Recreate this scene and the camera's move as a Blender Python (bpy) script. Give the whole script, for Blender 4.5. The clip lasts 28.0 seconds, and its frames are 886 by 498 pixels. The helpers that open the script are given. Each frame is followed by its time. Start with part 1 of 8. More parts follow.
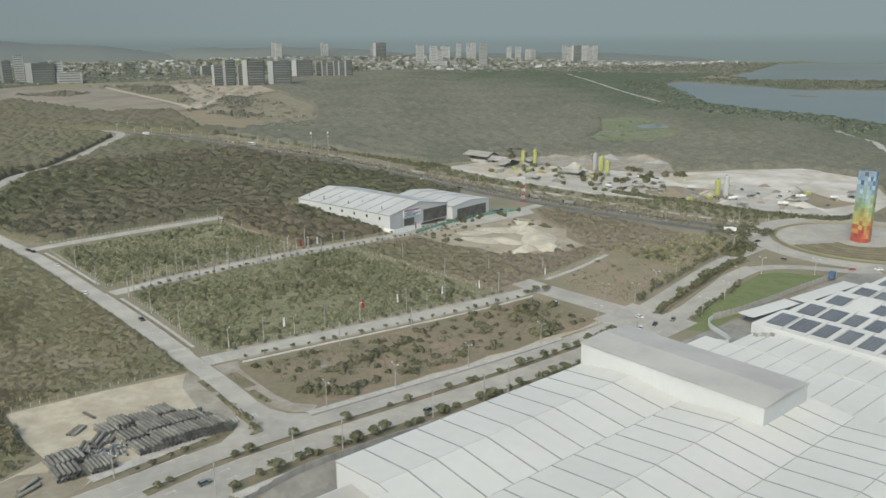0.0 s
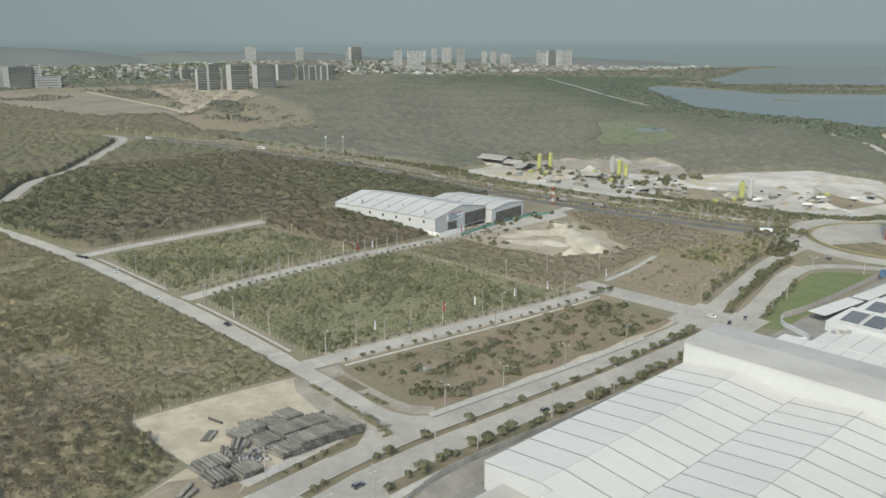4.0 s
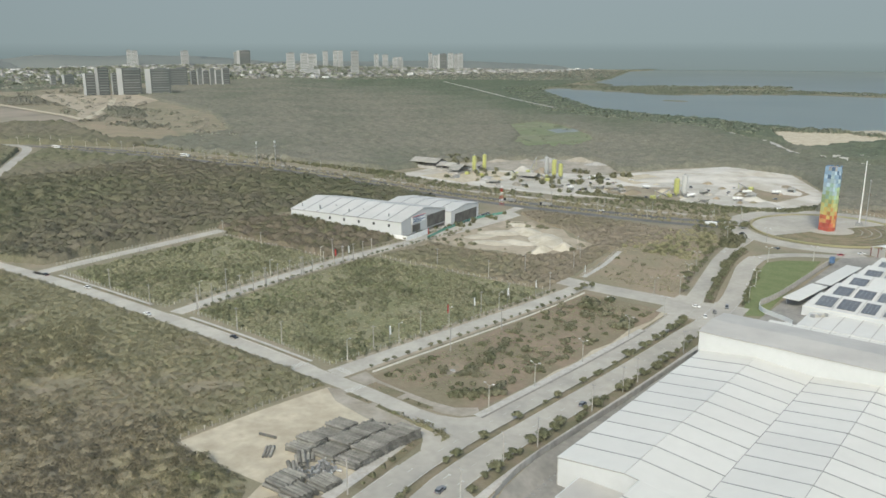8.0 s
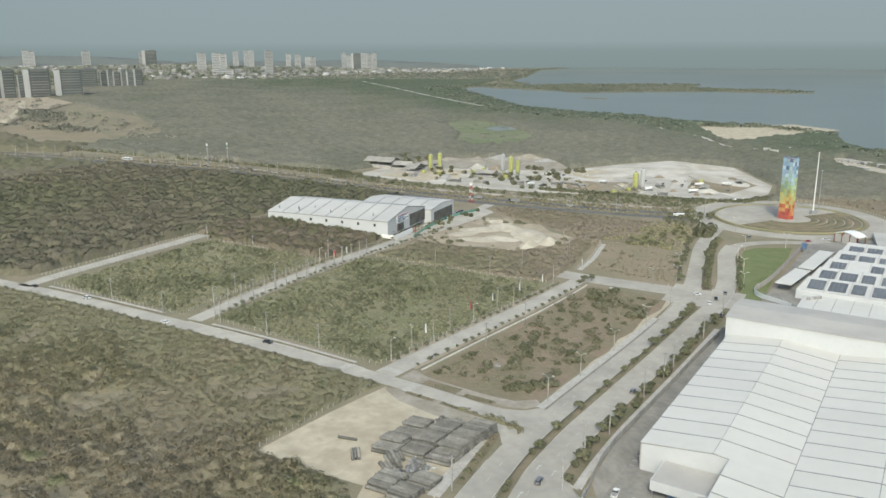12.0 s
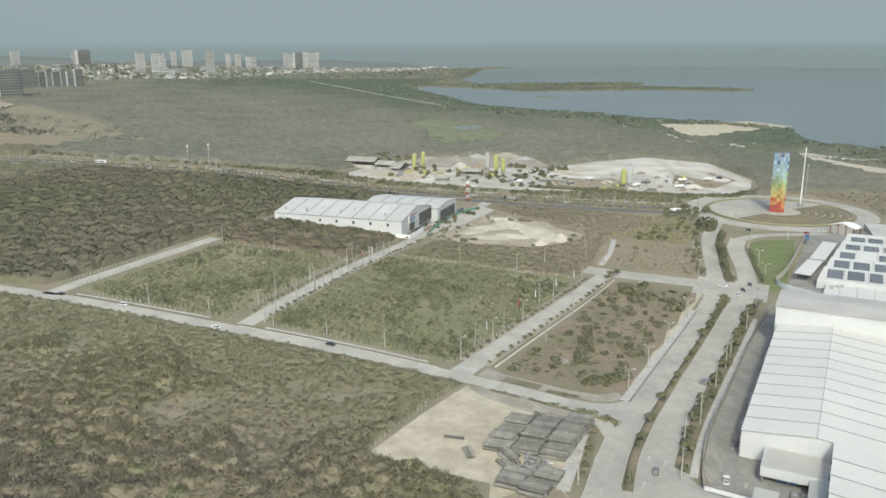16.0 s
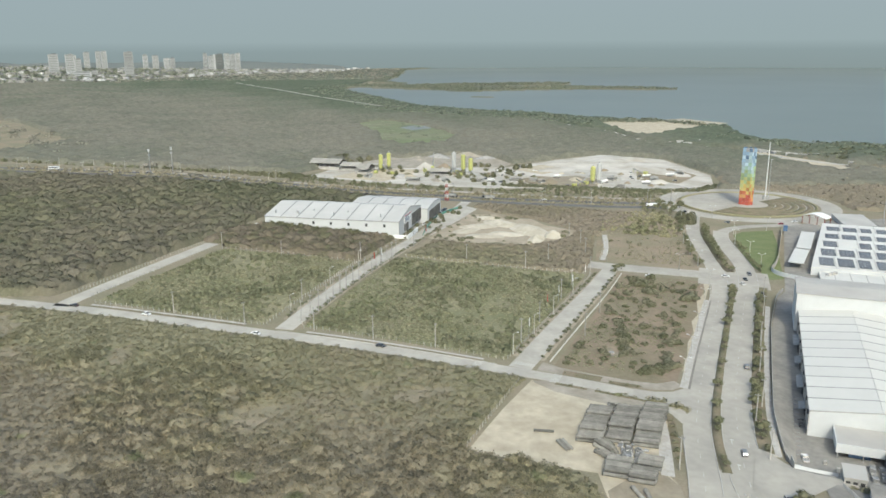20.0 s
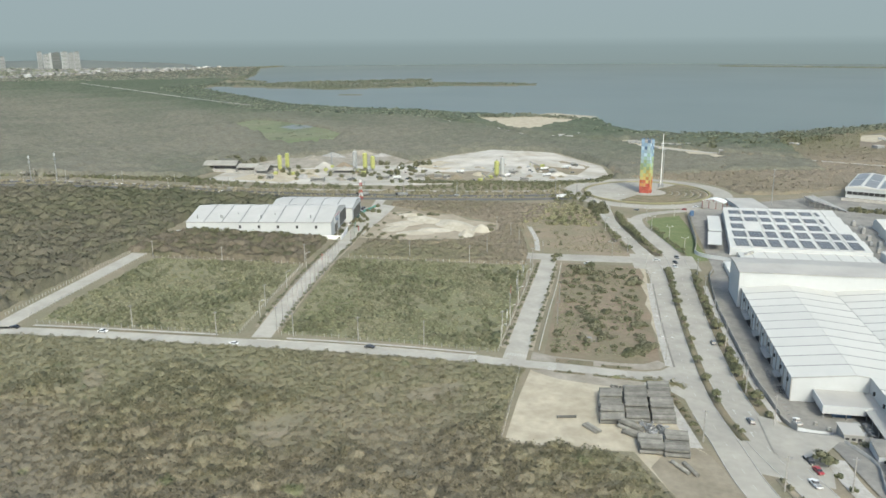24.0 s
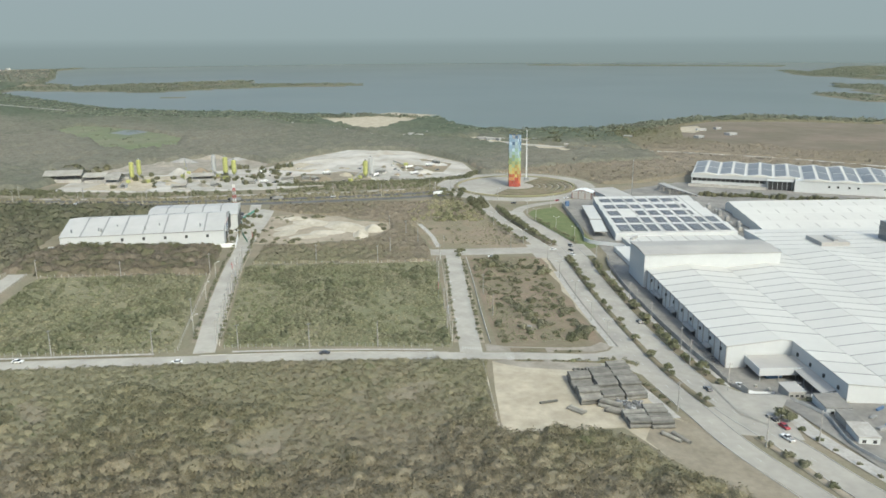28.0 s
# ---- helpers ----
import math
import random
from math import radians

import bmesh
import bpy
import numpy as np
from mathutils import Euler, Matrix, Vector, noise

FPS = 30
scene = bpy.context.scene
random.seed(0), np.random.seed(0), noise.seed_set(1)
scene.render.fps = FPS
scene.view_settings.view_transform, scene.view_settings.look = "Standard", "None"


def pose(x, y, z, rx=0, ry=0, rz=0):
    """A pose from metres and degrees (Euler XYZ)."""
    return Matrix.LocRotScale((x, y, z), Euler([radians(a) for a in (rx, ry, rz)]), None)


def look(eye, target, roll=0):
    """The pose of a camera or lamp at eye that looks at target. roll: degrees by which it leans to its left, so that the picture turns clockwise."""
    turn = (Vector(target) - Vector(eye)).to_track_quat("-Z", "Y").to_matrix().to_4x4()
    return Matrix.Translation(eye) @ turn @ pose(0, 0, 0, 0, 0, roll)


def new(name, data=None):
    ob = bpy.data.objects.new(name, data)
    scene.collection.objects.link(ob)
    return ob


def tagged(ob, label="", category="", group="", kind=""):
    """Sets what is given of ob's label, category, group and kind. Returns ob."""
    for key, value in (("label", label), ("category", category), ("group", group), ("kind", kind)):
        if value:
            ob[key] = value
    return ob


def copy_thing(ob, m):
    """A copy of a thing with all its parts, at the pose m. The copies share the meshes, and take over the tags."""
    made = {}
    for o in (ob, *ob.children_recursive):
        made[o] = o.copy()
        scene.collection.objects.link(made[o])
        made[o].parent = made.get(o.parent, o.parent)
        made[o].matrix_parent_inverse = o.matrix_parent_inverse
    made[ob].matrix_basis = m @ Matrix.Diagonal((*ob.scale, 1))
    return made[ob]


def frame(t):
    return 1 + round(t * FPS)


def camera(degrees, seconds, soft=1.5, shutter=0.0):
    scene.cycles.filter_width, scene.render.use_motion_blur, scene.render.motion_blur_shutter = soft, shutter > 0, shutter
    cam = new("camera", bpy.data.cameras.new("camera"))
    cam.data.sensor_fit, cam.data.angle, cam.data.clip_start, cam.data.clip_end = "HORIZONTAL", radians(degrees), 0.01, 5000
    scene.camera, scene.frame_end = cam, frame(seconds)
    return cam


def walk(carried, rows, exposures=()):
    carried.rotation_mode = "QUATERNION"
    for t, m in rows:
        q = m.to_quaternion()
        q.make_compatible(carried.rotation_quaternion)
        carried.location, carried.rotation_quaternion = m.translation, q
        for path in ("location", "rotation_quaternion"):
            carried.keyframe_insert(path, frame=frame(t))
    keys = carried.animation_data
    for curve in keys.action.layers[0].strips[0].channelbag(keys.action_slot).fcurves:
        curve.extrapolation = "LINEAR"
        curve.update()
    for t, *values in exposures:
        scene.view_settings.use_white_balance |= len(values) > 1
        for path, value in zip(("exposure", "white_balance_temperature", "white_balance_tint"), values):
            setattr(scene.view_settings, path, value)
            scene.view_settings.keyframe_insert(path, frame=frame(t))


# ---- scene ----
cam = camera(58.0, 28.0, 1.6)
METRES, EYE, TILT, LEAN, TURN = 377.6, 128.0, 0.5, 2.05, -40.8
ROWS = [
    (0.0, 0.0, 0.0, 0.0, 0.49, -15.28, -1.78),
    (0.5, -0.018, -0.0006, -0.0006, 0.47, -15.24, -1.79),
    (1.0, -0.0359, -0.0014, -0.0013, 0.46, -15.2, -1.82),
    (1.5, -0.0538, -0.0021, -0.002, 0.44, -15.15, -1.83),
    (2.0, -0.0718, -0.0027, -0.0028, 0.43, -15.1, -1.84),
    (2.5, -0.09, -0.0036, -0.0034, 0.41, -15.05, -1.85),
    (4.5, -0.1619, -0.0044, -0.0061, -3.27, -14.82, -1.95),
    (5.0, -0.1798, -0.0037, -0.0068, -4.64, -14.73, -1.95),
    (5.5, -0.1978, -0.0025, -0.0073, -6.03, -14.66, -1.96),
    (6.0, -0.2159, -0.0009, -0.0079, -7.43, -14.58, -1.99),
    (6.5, -0.2339, 0.0012, -0.0086, -8.77, -14.52, -1.99),
    (7.0, -0.2519, 0.0034, -0.0092, -9.57, -14.45, -2.0),
    (7.5, -0.2698, 0.006, -0.0101, -10.09, -14.4, -2.01),
    (8.0, -0.2877, 0.0087, -0.0112, -10.21, -14.37, -2.03),
    (8.5, -0.3052, 0.0113, -0.0119, -10.2, -14.37, -2.02),
    (9.0, -0.3229, 0.014, -0.0129, -10.31, -14.35, -2.02),
    (9.5, -0.3403, 0.0168, -0.0138, -11.13, -14.33, -2.0),
    (10.0, -0.3581, 0.0199, -0.0147, -12.37, -14.28, -2.0),
    (10.5, -0.3756, 0.0237, -0.0155, -13.63, -14.25, -1.98),
    (11.0, -0.393, 0.0277, -0.0165, -14.83, -14.21, -1.95),
    (11.5, -0.4103, 0.0322, -0.0172, -16.03, -14.18, -1.93),
    (13.5, -0.4779, 0.0516, -0.0196, -19.3, -14.13, -1.91),
    (14.0, -0.4949, 0.0575, -0.0205, -20.53, -14.1, -1.9),
    (14.5, -0.512, 0.0638, -0.0213, -21.55, -14.09, -1.91),
    (15.0, -0.5287, 0.0701, -0.022, -21.67, -14.08, -1.9),
    (15.5, -0.5455, 0.0764, -0.023, -21.66, -14.06, -1.94),
    (16.0, -0.5614, 0.0823, -0.0239, -21.65, -14.04, -1.91),
    (16.5, -0.5779, 0.0887, -0.0246, -21.65, -14.04, -1.89),
    (17.0, -0.5948, 0.0947, -0.0255, -21.67, -14.03, -1.9),
    (17.5, -0.6114, 0.1009, -0.0262, -21.92, -14.01, -1.89),
    (18.0, -0.628, 0.1071, -0.0269, -22.92, -13.98, -1.88),
    (18.5, -0.6447, 0.1137, -0.0276, -24.12, -13.93, -1.87),
    (19.0, -0.661, 0.1207, -0.028, -25.33, -13.88, -1.84),
    (19.5, -0.6773, 0.128, -0.0286, -26.47, -13.83, -1.81),
    (20.0, -0.6934, 0.1355, -0.0291, -27.64, -13.8, -1.77),
    (20.5, -0.7093, 0.1436, -0.0297, -28.87, -13.76, -1.74),
    (21.0, -0.7249, 0.152, -0.0301, -30.09, -13.74, -1.72),
    (21.5, -0.7404, 0.1606, -0.0306, -31.32, -13.72, -1.7),
    (23.5, -0.8, 0.1993, -0.0328, -36.87, -13.67, -1.58),
    (24.0, -0.8141, 0.2099, -0.0333, -38.32, -13.66, -1.56),
    (24.5, -0.8282, 0.2209, -0.0339, -39.72, -13.65, -1.54),
    (25.0, -0.8419, 0.2323, -0.0344, -41.06, -13.63, -1.51),
    (25.5, -0.8552, 0.2439, -0.0349, -42.39, -13.6, -1.49),
    (26.0, -0.8681, 0.2558, -0.0355, -44.37, -13.55, -1.45),
    (26.5, -0.8809, 0.2684, -0.0361, -46.42, -13.5, -1.42),
    (27.0, -0.8931, 0.2814, -0.0368, -48.0, -13.45, -1.39),
    (27.5, -0.9048, 0.2945, -0.0378, -49.85, -13.38, -1.34),
    (28.0, -0.9162, 0.3081, -0.0389, -51.63, -13.3, -1.3),
]
walk(cam, [(t, pose(0, 0, EYE, TILT, LEAN, TURN) @ pose(METRES * x, METRES * y, METRES * z, 90 + pitch, roll, yaw)) for t, x, y, z, yaw, pitch, roll in ROWS], [(0.0, 0.27, 6290, 0.8), (5.0, 0.42, 6290, 0.8), (14.0, 0.52, 6270, 0.8), (20.0, 0.65, 6240, 0.8), (25.0, 0.66, 6220, -0.6), (28.0, 0.60, 6250, -0.8)])

# ---------- light ----------
world = bpy.data.worlds.new("world")
scene.world = world
world.use_nodes = True
wn = world.node_tree
sky = wn.nodes.new("ShaderNodeTexSky")
sky.sky_type = "NISHITA"
sky.sun_disc = False
SUN_EL, SUN_AZ = 42.0, 246.0   # height, and compass bearing of the sun (from +y, clockwise)
sky.sun_elevation = radians(SUN_EL)
sky.sun_rotation = radians(SUN_AZ)
sky.dust_density = 4.0
sky.air_density = 1.0
sky.ozone_density = 1.0
wn.links.new(sky.outputs[0], wn.nodes["Background"].inputs[0])
wn.nodes["Background"].inputs[1].default_value = 0.15
sun = new("sun", bpy.data.lights.new("sun", "SUN"))
sun.data.energy = 1.35
sun.data.angle = radians(6.0)
sun.data.color = (1.0, 0.955, 0.88)
sun_dir = Vector((math.sin(radians(SUN_AZ)) * math.cos(radians(SUN_EL)), math.cos(radians(SUN_AZ)) * math.cos(radians(SUN_EL)), math.sin(radians(SUN_EL))))
sun.matrix_world = look(sun_dir * 400, (0, 0, 0))

rng = np.random.default_rng(7)


# ---------- materials ----------
def material(name, base, other=None, scale=0.3, rough=0.85, metal=0.0, bump=0.0, bscale=4.0, fine=None, island=0.0, objrand=0.0, spec=0.12, amp=0.22):
    """Two colours mixed by large noise, a finer grain over them, relief, and a difference from piece to piece."""
    m = bpy.data.materials.new(name)
    m.use_nodes = True
    t = m.node_tree
    N, L = t.nodes, t.links
    b = N["Principled BSDF"]
    b.inputs["Roughness"].default_value = rough
    b.inputs["Metallic"].default_value = metal
    b.inputs["Specular IOR Level"].default_value = spec
    geo = N.new("ShaderNodeNewGeometry")
    col = N.new("ShaderNodeRGB")
    col.outputs[0].default_value = (*base, 1)
    out = col.outputs[0]

    def noise_at(s, detail=4.0):
        n = N.new("ShaderNodeTexNoise")
        n.inputs["Scale"].default_value = s
        n.inputs["Detail"].default_value = detail
        L.new(geo.outputs["Position"], n.inputs["Vector"])
        return n.outputs["Fac"]

    if other:
        r = N.new("ShaderNodeMapRange")
        r.inputs[1].default_value, r.inputs[2].default_value = 0.38, 0.62
        L.new(noise_at(scale), r.inputs[0])
        mix = N.new("ShaderNodeMix")
        mix.data_type = "RGBA"
        L.new(r.outputs[0], mix.inputs[0])
        L.new(out, mix.inputs[6])
        mix.inputs[7].default_value = (*other, 1)
        out = mix.outputs[2]
    for fac, lo, hi in ((noise_at(fine, 3.0) if fine else None, 1 - amp, 1 + amp), (geo.outputs["Random Per Island"] if island else None, 1 - island, 1 + island),
                        ("obj" if objrand else None, 1 - objrand, 1 + objrand)):
        if fac is None:
            continue
        if fac == "obj":
            fac = N.new("ShaderNodeObjectInfo").outputs["Random"]
        r = N.new("ShaderNodeMapRange")
        r.inputs[3].default_value, r.inputs[4].default_value = lo, hi
        L.new(fac, r.inputs[0])
        mul = N.new("ShaderNodeVectorMath")
        mul.operation = "SCALE"
        L.new(out, mul.inputs[0])
        L.new(r.outputs[0], mul.inputs["Scale"])
        out = mul.outputs[0]
    L.new(out, b.inputs["Base Color"])
    if bump:
        bn = N.new("ShaderNodeBump")
        bn.inputs["Strength"].default_value = bump
        bn.inputs["Distance"].default_value = 0.3
        L.new(noise_at(bscale), bn.inputs["Height"])
        L.new(bn.outputs[0], b.inputs["Normal"])
    return m


def glow(name, stops, z0, z1):
    """A plain far hazy sky that gives off light, its tone going with the height from z0 to z1."""
    m = bpy.data.materials.new(name)
    m.use_nodes = True
    t = m.node_tree
    N, L = t.nodes, t.links
    N.remove(N["Principled BSDF"])
    geo = N.new("ShaderNodeNewGeometry")
    sep = N.new("ShaderNodeSeparateXYZ")
    L.new(geo.outputs["Position"], sep.inputs[0])
    r = N.new("ShaderNodeMapRange")
    r.inputs[1].default_value, r.inputs[2].default_value = z0, z1
    L.new(sep.outputs[2], r.inputs[0])
    ramp = N.new("ShaderNodeValToRGB")
    L.new(r.outputs[0], ramp.inputs[0])
    el = ramp.color_ramp.elements
    while len(el) < len(stops):
        el.new(0.5)
    for e, (p, c) in zip(el, stops):
        e.position, e.color = p, (*c, 1)
    e = N.new("ShaderNodeEmission")
    dim = N.new("ShaderNodeMapRange")
    dim.interpolation_type = "SMOOTHSTEP"
    dim.inputs[1].default_value, dim.inputs[2].default_value, dim.inputs[3].default_value, dim.inputs[4].default_value = 400, 3200, 0.82, 0.95
    L.new(sep.outputs[0], dim.inputs[0])
    L.new(dim.outputs[0], e.inputs[1])
    L.new(ramp.outputs[0], e.inputs[0])
    L.new(e.outputs[0], N["Material Output"].inputs[0])
    return m




def leafy(m, share_=0.45):
    """Lets part of the light through the leaves."""
    t = m.node_tree
    N, L = t.nodes, t.links
    b = N["Principled BSDF"]
    tr = N.new("ShaderNodeBsdfTranslucent")
    L.new(b.inputs["Base Color"].links[0].from_socket, tr.inputs[0])
    mix = N.new("ShaderNodeMixShader")
    mix.inputs[0].default_value = share_
    L.new(b.outputs[0], mix.inputs[1])
    L.new(tr.outputs[0], mix.inputs[2])
    L.new(mix.outputs[0], N["Material Output"].inputs[0])
    return m


def crown_material(name, stops, fine=1.1, amp=0.16, bump=0.5):
    """Tree crowns: each crown's kind picks its colour from a ramp; leaf grain and relief over it."""
    m = bpy.data.materials.new(name)
    m.use_nodes = True
    t = m.node_tree
    N, L = t.nodes, t.links
    b = N["Principled BSDF"]
    b.inputs["Roughness"].default_value = 0.95
    b.inputs["Specular IOR Level"].default_value = 0.05
    at_ = N.new("ShaderNodeAttribute")
    at_.attribute_name = "tone"
    ramp = N.new("ShaderNodeValToRGB")
    L.new(at_.outputs["Fac"], ramp.inputs[0])
    el = ramp.color_ramp.elements
    while len(el) < len(stops):
        el.new(0.5)
    for e, (q, c) in zip(el, stops):
        e.position, e.color = q, (*c, 1)
    geo = N.new("ShaderNodeNewGeometry")
    out = ramp.outputs[0]
    for sc, a in ((fine, amp), (fine * 4.0, amp)):
        n = N.new("ShaderNodeTexNoise")
        n.inputs["Scale"].default_value = sc
        n.inputs["Detail"].default_value = 3.0
        L.new(geo.outputs["Position"], n.inputs["Vector"])
        r = N.new("ShaderNodeMapRange")
        r.inputs[1].default_value, r.inputs[2].default_value = 0.3, 0.7
        r.inputs[3].default_value, r.inputs[4].default_value = 1 - a, 1 + a
        L.new(n.outputs["Fac"], r.inputs[0])
        mul = N.new("ShaderNodeVectorMath")
        mul.operation = "SCALE"
        L.new(out, mul.inputs[0])
        L.new(r.outputs[0], mul.inputs["Scale"])
        out = mul.outputs[0]
    L.new(out, b.inputs["Base Color"])
    bn = N.new("ShaderNodeBump")
    bn.inputs["Strength"].default_value = bump
    bn.inputs["Distance"].default_value = 0.25
    L.new(n.outputs["Fac"], bn.inputs["Height"])
    L.new(bn.outputs[0], b.inputs["Normal"])
    return m


M_SOIL = material("dry_ground", (0.25, 0.215, 0.155), (0.20, 0.185, 0.125), 0.035, 0.95, bump=0.6, bscale=1.2, fine=0.9)
M_SCRUBSOIL = material("reddish_soil", (0.262, 0.215, 0.155), (0.222, 0.196, 0.132), 0.045, 0.95, bump=0.5, bscale=1.0, fine=0.5)
M_PLOTSOIL = material("weedy_brown_soil", (0.24, 0.191, 0.138), (0.2, 0.174, 0.117), 0.05, 0.95, bump=0.6, bscale=1.0, fine=0.4, amp=0.25)
M_MEADOW = material("weedy_grass", (0.178, 0.178, 0.10), (0.225, 0.21, 0.133), 0.035, 0.95, bump=0.8, bscale=1.5, fine=0.5, amp=0.3)
M_SAND = material("pale_sand", (0.45, 0.40, 0.305), (0.38, 0.335, 0.25), 0.12, 0.95, bump=0.35, bscale=0.8, fine=0.35)
M_TRACK = material("trodden_dirt", (0.285, 0.25, 0.188), (0.235, 0.205, 0.152), 0.09, 0.95, bump=0.5, bscale=0.8, fine=0.5)
M_BROWNFIELD = material("brown_dry_field", (0.205, 0.172, 0.132), (0.165, 0.145, 0.106), 0.012, 0.95, bump=0.6, bscale=0.3, fine=0.06)
M_LOT = material("tan_bare_dirt", (0.36, 0.315, 0.24), (0.29, 0.25, 0.185), 0.06, 0.95, bump=0.5, bscale=0.7, fine=0.4)
M_CREAM = material("cream_limestone_sand", (0.49, 0.45, 0.365), (0.41, 0.37, 0.29), 0.1, 0.95, bump=0.6, bscale=0.6, fine=0.3)
M_WHITESAND = material("white_gravel", (0.51, 0.485, 0.43), (0.375, 0.345, 0.29), 0.03, 0.95, bump=0.5, bscale=0.2, fine=0.1)
M_REDEARTH = material("bare_brown_earth", (0.27, 0.232, 0.185), (0.215, 0.195, 0.15), 0.008, 0.95, bump=0.4, bscale=0.1, fine=0.03)
M_CONCRETE = material("concrete_road", (0.42, 0.397, 0.342), (0.355, 0.335, 0.29), 0.07, 0.85, bump=0.1, bscale=3.0, fine=0.45, amp=0.14)
M_ROAD = material("worn_concrete_avenue", (0.385, 0.362, 0.312), (0.32, 0.302, 0.262), 0.05, 0.85, bump=0.1, bscale=3.0, fine=0.3, amp=0.16)
M_ASPHALT = material("asphalt", (0.15, 0.147, 0.14), (0.115, 0.113, 0.108), 0.08, 0.85, bump=0.15, bscale=4.0, fine=0.8)
M_PAVE = material("pale_pavement", (0.44, 0.42, 0.38), (0.37, 0.35, 0.31), 0.3, 0.85, bump=0.15, bscale=3.0, fine=1.1)
M_KERB = material("kerb_concrete", (0.46, 0.44, 0.40), (0.38, 0.36, 0.33), 0.5, 0.8, fine=2.0)
M_PAINT = material("road_paint", (0.50, 0.49, 0.45), (0.42, 0.41, 0.37), 0.6, 0.7, fine=3.0)
M_GUTTER = material("dirty_gutter", (0.18, 0.168, 0.148), (0.25, 0.235, 0.205), 0.25, 0.9, fine=1.2)
M_MARSH = material("marsh_grass", (0.158, 0.18, 0.10), (0.19, 0.195, 0.128), 0.01, 0.95, bump=0.4, bscale=0.2, fine=0.05)
M_LAWN = material("mown_lawn", (0.14, 0.165, 0.075), (0.165, 0.185, 0.09), 0.12, 0.95, bump=0.4, bscale=2.0, fine=0.9)
M_VERGE = material("dry_verge_grass", (0.155, 0.145, 0.09), (0.215, 0.18, 0.125), 0.12, 0.95, bump=0.5, bscale=2.0, fine=1.0)
M_WATER = material("lagoon_water", (0.152, 0.174, 0.160), (0.166, 0.186, 0.172), 0.002, 0.5, bump=0.1, bscale=0.15, spec=0.14)
M_ROOF = material("white_roof_sheet", (0.555, 0.545, 0.50), (0.52, 0.51, 0.47), 0.02, 0.5, bump=0.05, bscale=0.6, fine=0.25, objrand=0.03, amp=0.05)
M_GREYROOF = material("grey_roof_sheet", (0.42, 0.405, 0.37), (0.37, 0.355, 0.325), 0.05, 0.6, bump=0.05, bscale=1.0, fine=0.3, objrand=0.04, amp=0.05)
M_OLDROOF = material("old_white_sheet", (0.47, 0.465, 0.44), (0.43, 0.425, 0.40), 0.05, 0.6, bump=0.05, bscale=0.6, fine=0.25, objrand=0.03, amp=0.06)
M_BEIGEROOF = material("weathered_beige_sheet", (0.34, 0.325, 0.285), (0.28, 0.268, 0.235), 0.1, 0.7, fine=0.6, objrand=0.08)
M_SEAM = material("dark_gutter", (0.24, 0.24, 0.23), (0.29, 0.29, 0.28), 0.3, 0.7, fine=1.0)
M_JOINT = material("grey_roof_joint", (0.25, 0.247, 0.23), (0.31, 0.306, 0.29), 0.3, 0.7, fine=1.0)
M_WALL = material("white_wall_sheet", (0.505, 0.515, 0.51), (0.475, 0.485, 0.48), 0.05, 0.6, bump=0.05, bscale=1.0, fine=0.5, amp=0.05)
M_GREYWALL = material("grey_concrete_wall", (0.36, 0.35, 0.32), (0.29, 0.28, 0.26), 0.3, 0.85, bump=0.15, bscale=2.0, fine=1.2, objrand=0.08)
M_YARD = material("stained_yard_concrete", (0.275, 0.26, 0.23), (0.21, 0.20, 0.18), 0.08, 0.85, bump=0.1, bscale=2.0, fine=0.5)
# dark colour that stands for the shade inside open bays
M_BAY_SHADE = material("shaded_bay_sheet", (0.15, 0.145, 0.13), (0.105, 0.10, 0.092), 0.2, 0.9, fine=0.5)
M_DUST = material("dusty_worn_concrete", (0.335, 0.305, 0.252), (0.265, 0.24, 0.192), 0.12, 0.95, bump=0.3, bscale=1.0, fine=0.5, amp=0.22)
# for panes and louvres, and for sheets that paint the shade of openings
M_DARK = material("dark_glass_and_shade", (0.045, 0.045, 0.045), (0.06, 0.06, 0.06), 0.5, 0.7)
M_SOLAR = material("solar_cells", (0.112, 0.115, 0.117), (0.135, 0.138, 0.14), 0.4, 0.4, spec=0.3, objrand=0.12)
M_SOLARPALE = material("pale_grey_solar_cells", (0.165, 0.17, 0.172), (0.205, 0.21, 0.21), 0.2, 0.4, spec=0.3, objrand=0.1)
M_METAL = material("galvanised_steel", (0.42, 0.42, 0.41), (0.34, 0.34, 0.33), 2.0, 0.45, 0.6)
M_POLE = material("concrete_pole", (0.40, 0.38, 0.35), (0.33, 0.31, 0.28), 0.8, 0.85, fine=3.0)
M_POST = material("whitewashed_post", (0.50, 0.48, 0.43), (0.40, 0.38, 0.33), 1.0, 0.9, fine=2.0, objrand=0.15)
M_PIPE = material("grey_pipe", (0.205, 0.2, 0.18), (0.155, 0.15, 0.136), 0.4, 0.75, fine=1.5, objrand=0.3)
M_TRUNK = material("grey_bark", (0.17, 0.14, 0.11), (0.12, 0.10, 0.08), 1.5, 0.95, fine=4.0)
M_LEAF = leafy(material("green_leaves", (0.205, 0.213, 0.128), (0.245, 0.24, 0.155), 0.09, 0.75, island=0.2), 0.5)
M_STREET = leafy(material("street_tree_leaves", (0.20, 0.205, 0.122), (0.245, 0.24, 0.15), 0.09, 0.8, island=0.18))
M_OLIVE = leafy(material("dull_green_crowns", (0.178, 0.184, 0.11), (0.225, 0.216, 0.138), 0.03, 0.85, island=0.15))
M_SCRUB = leafy(material("olive_scrub", (0.33, 0.32, 0.185), (0.40, 0.36, 0.235), 0.03, 0.85, island=0.18))
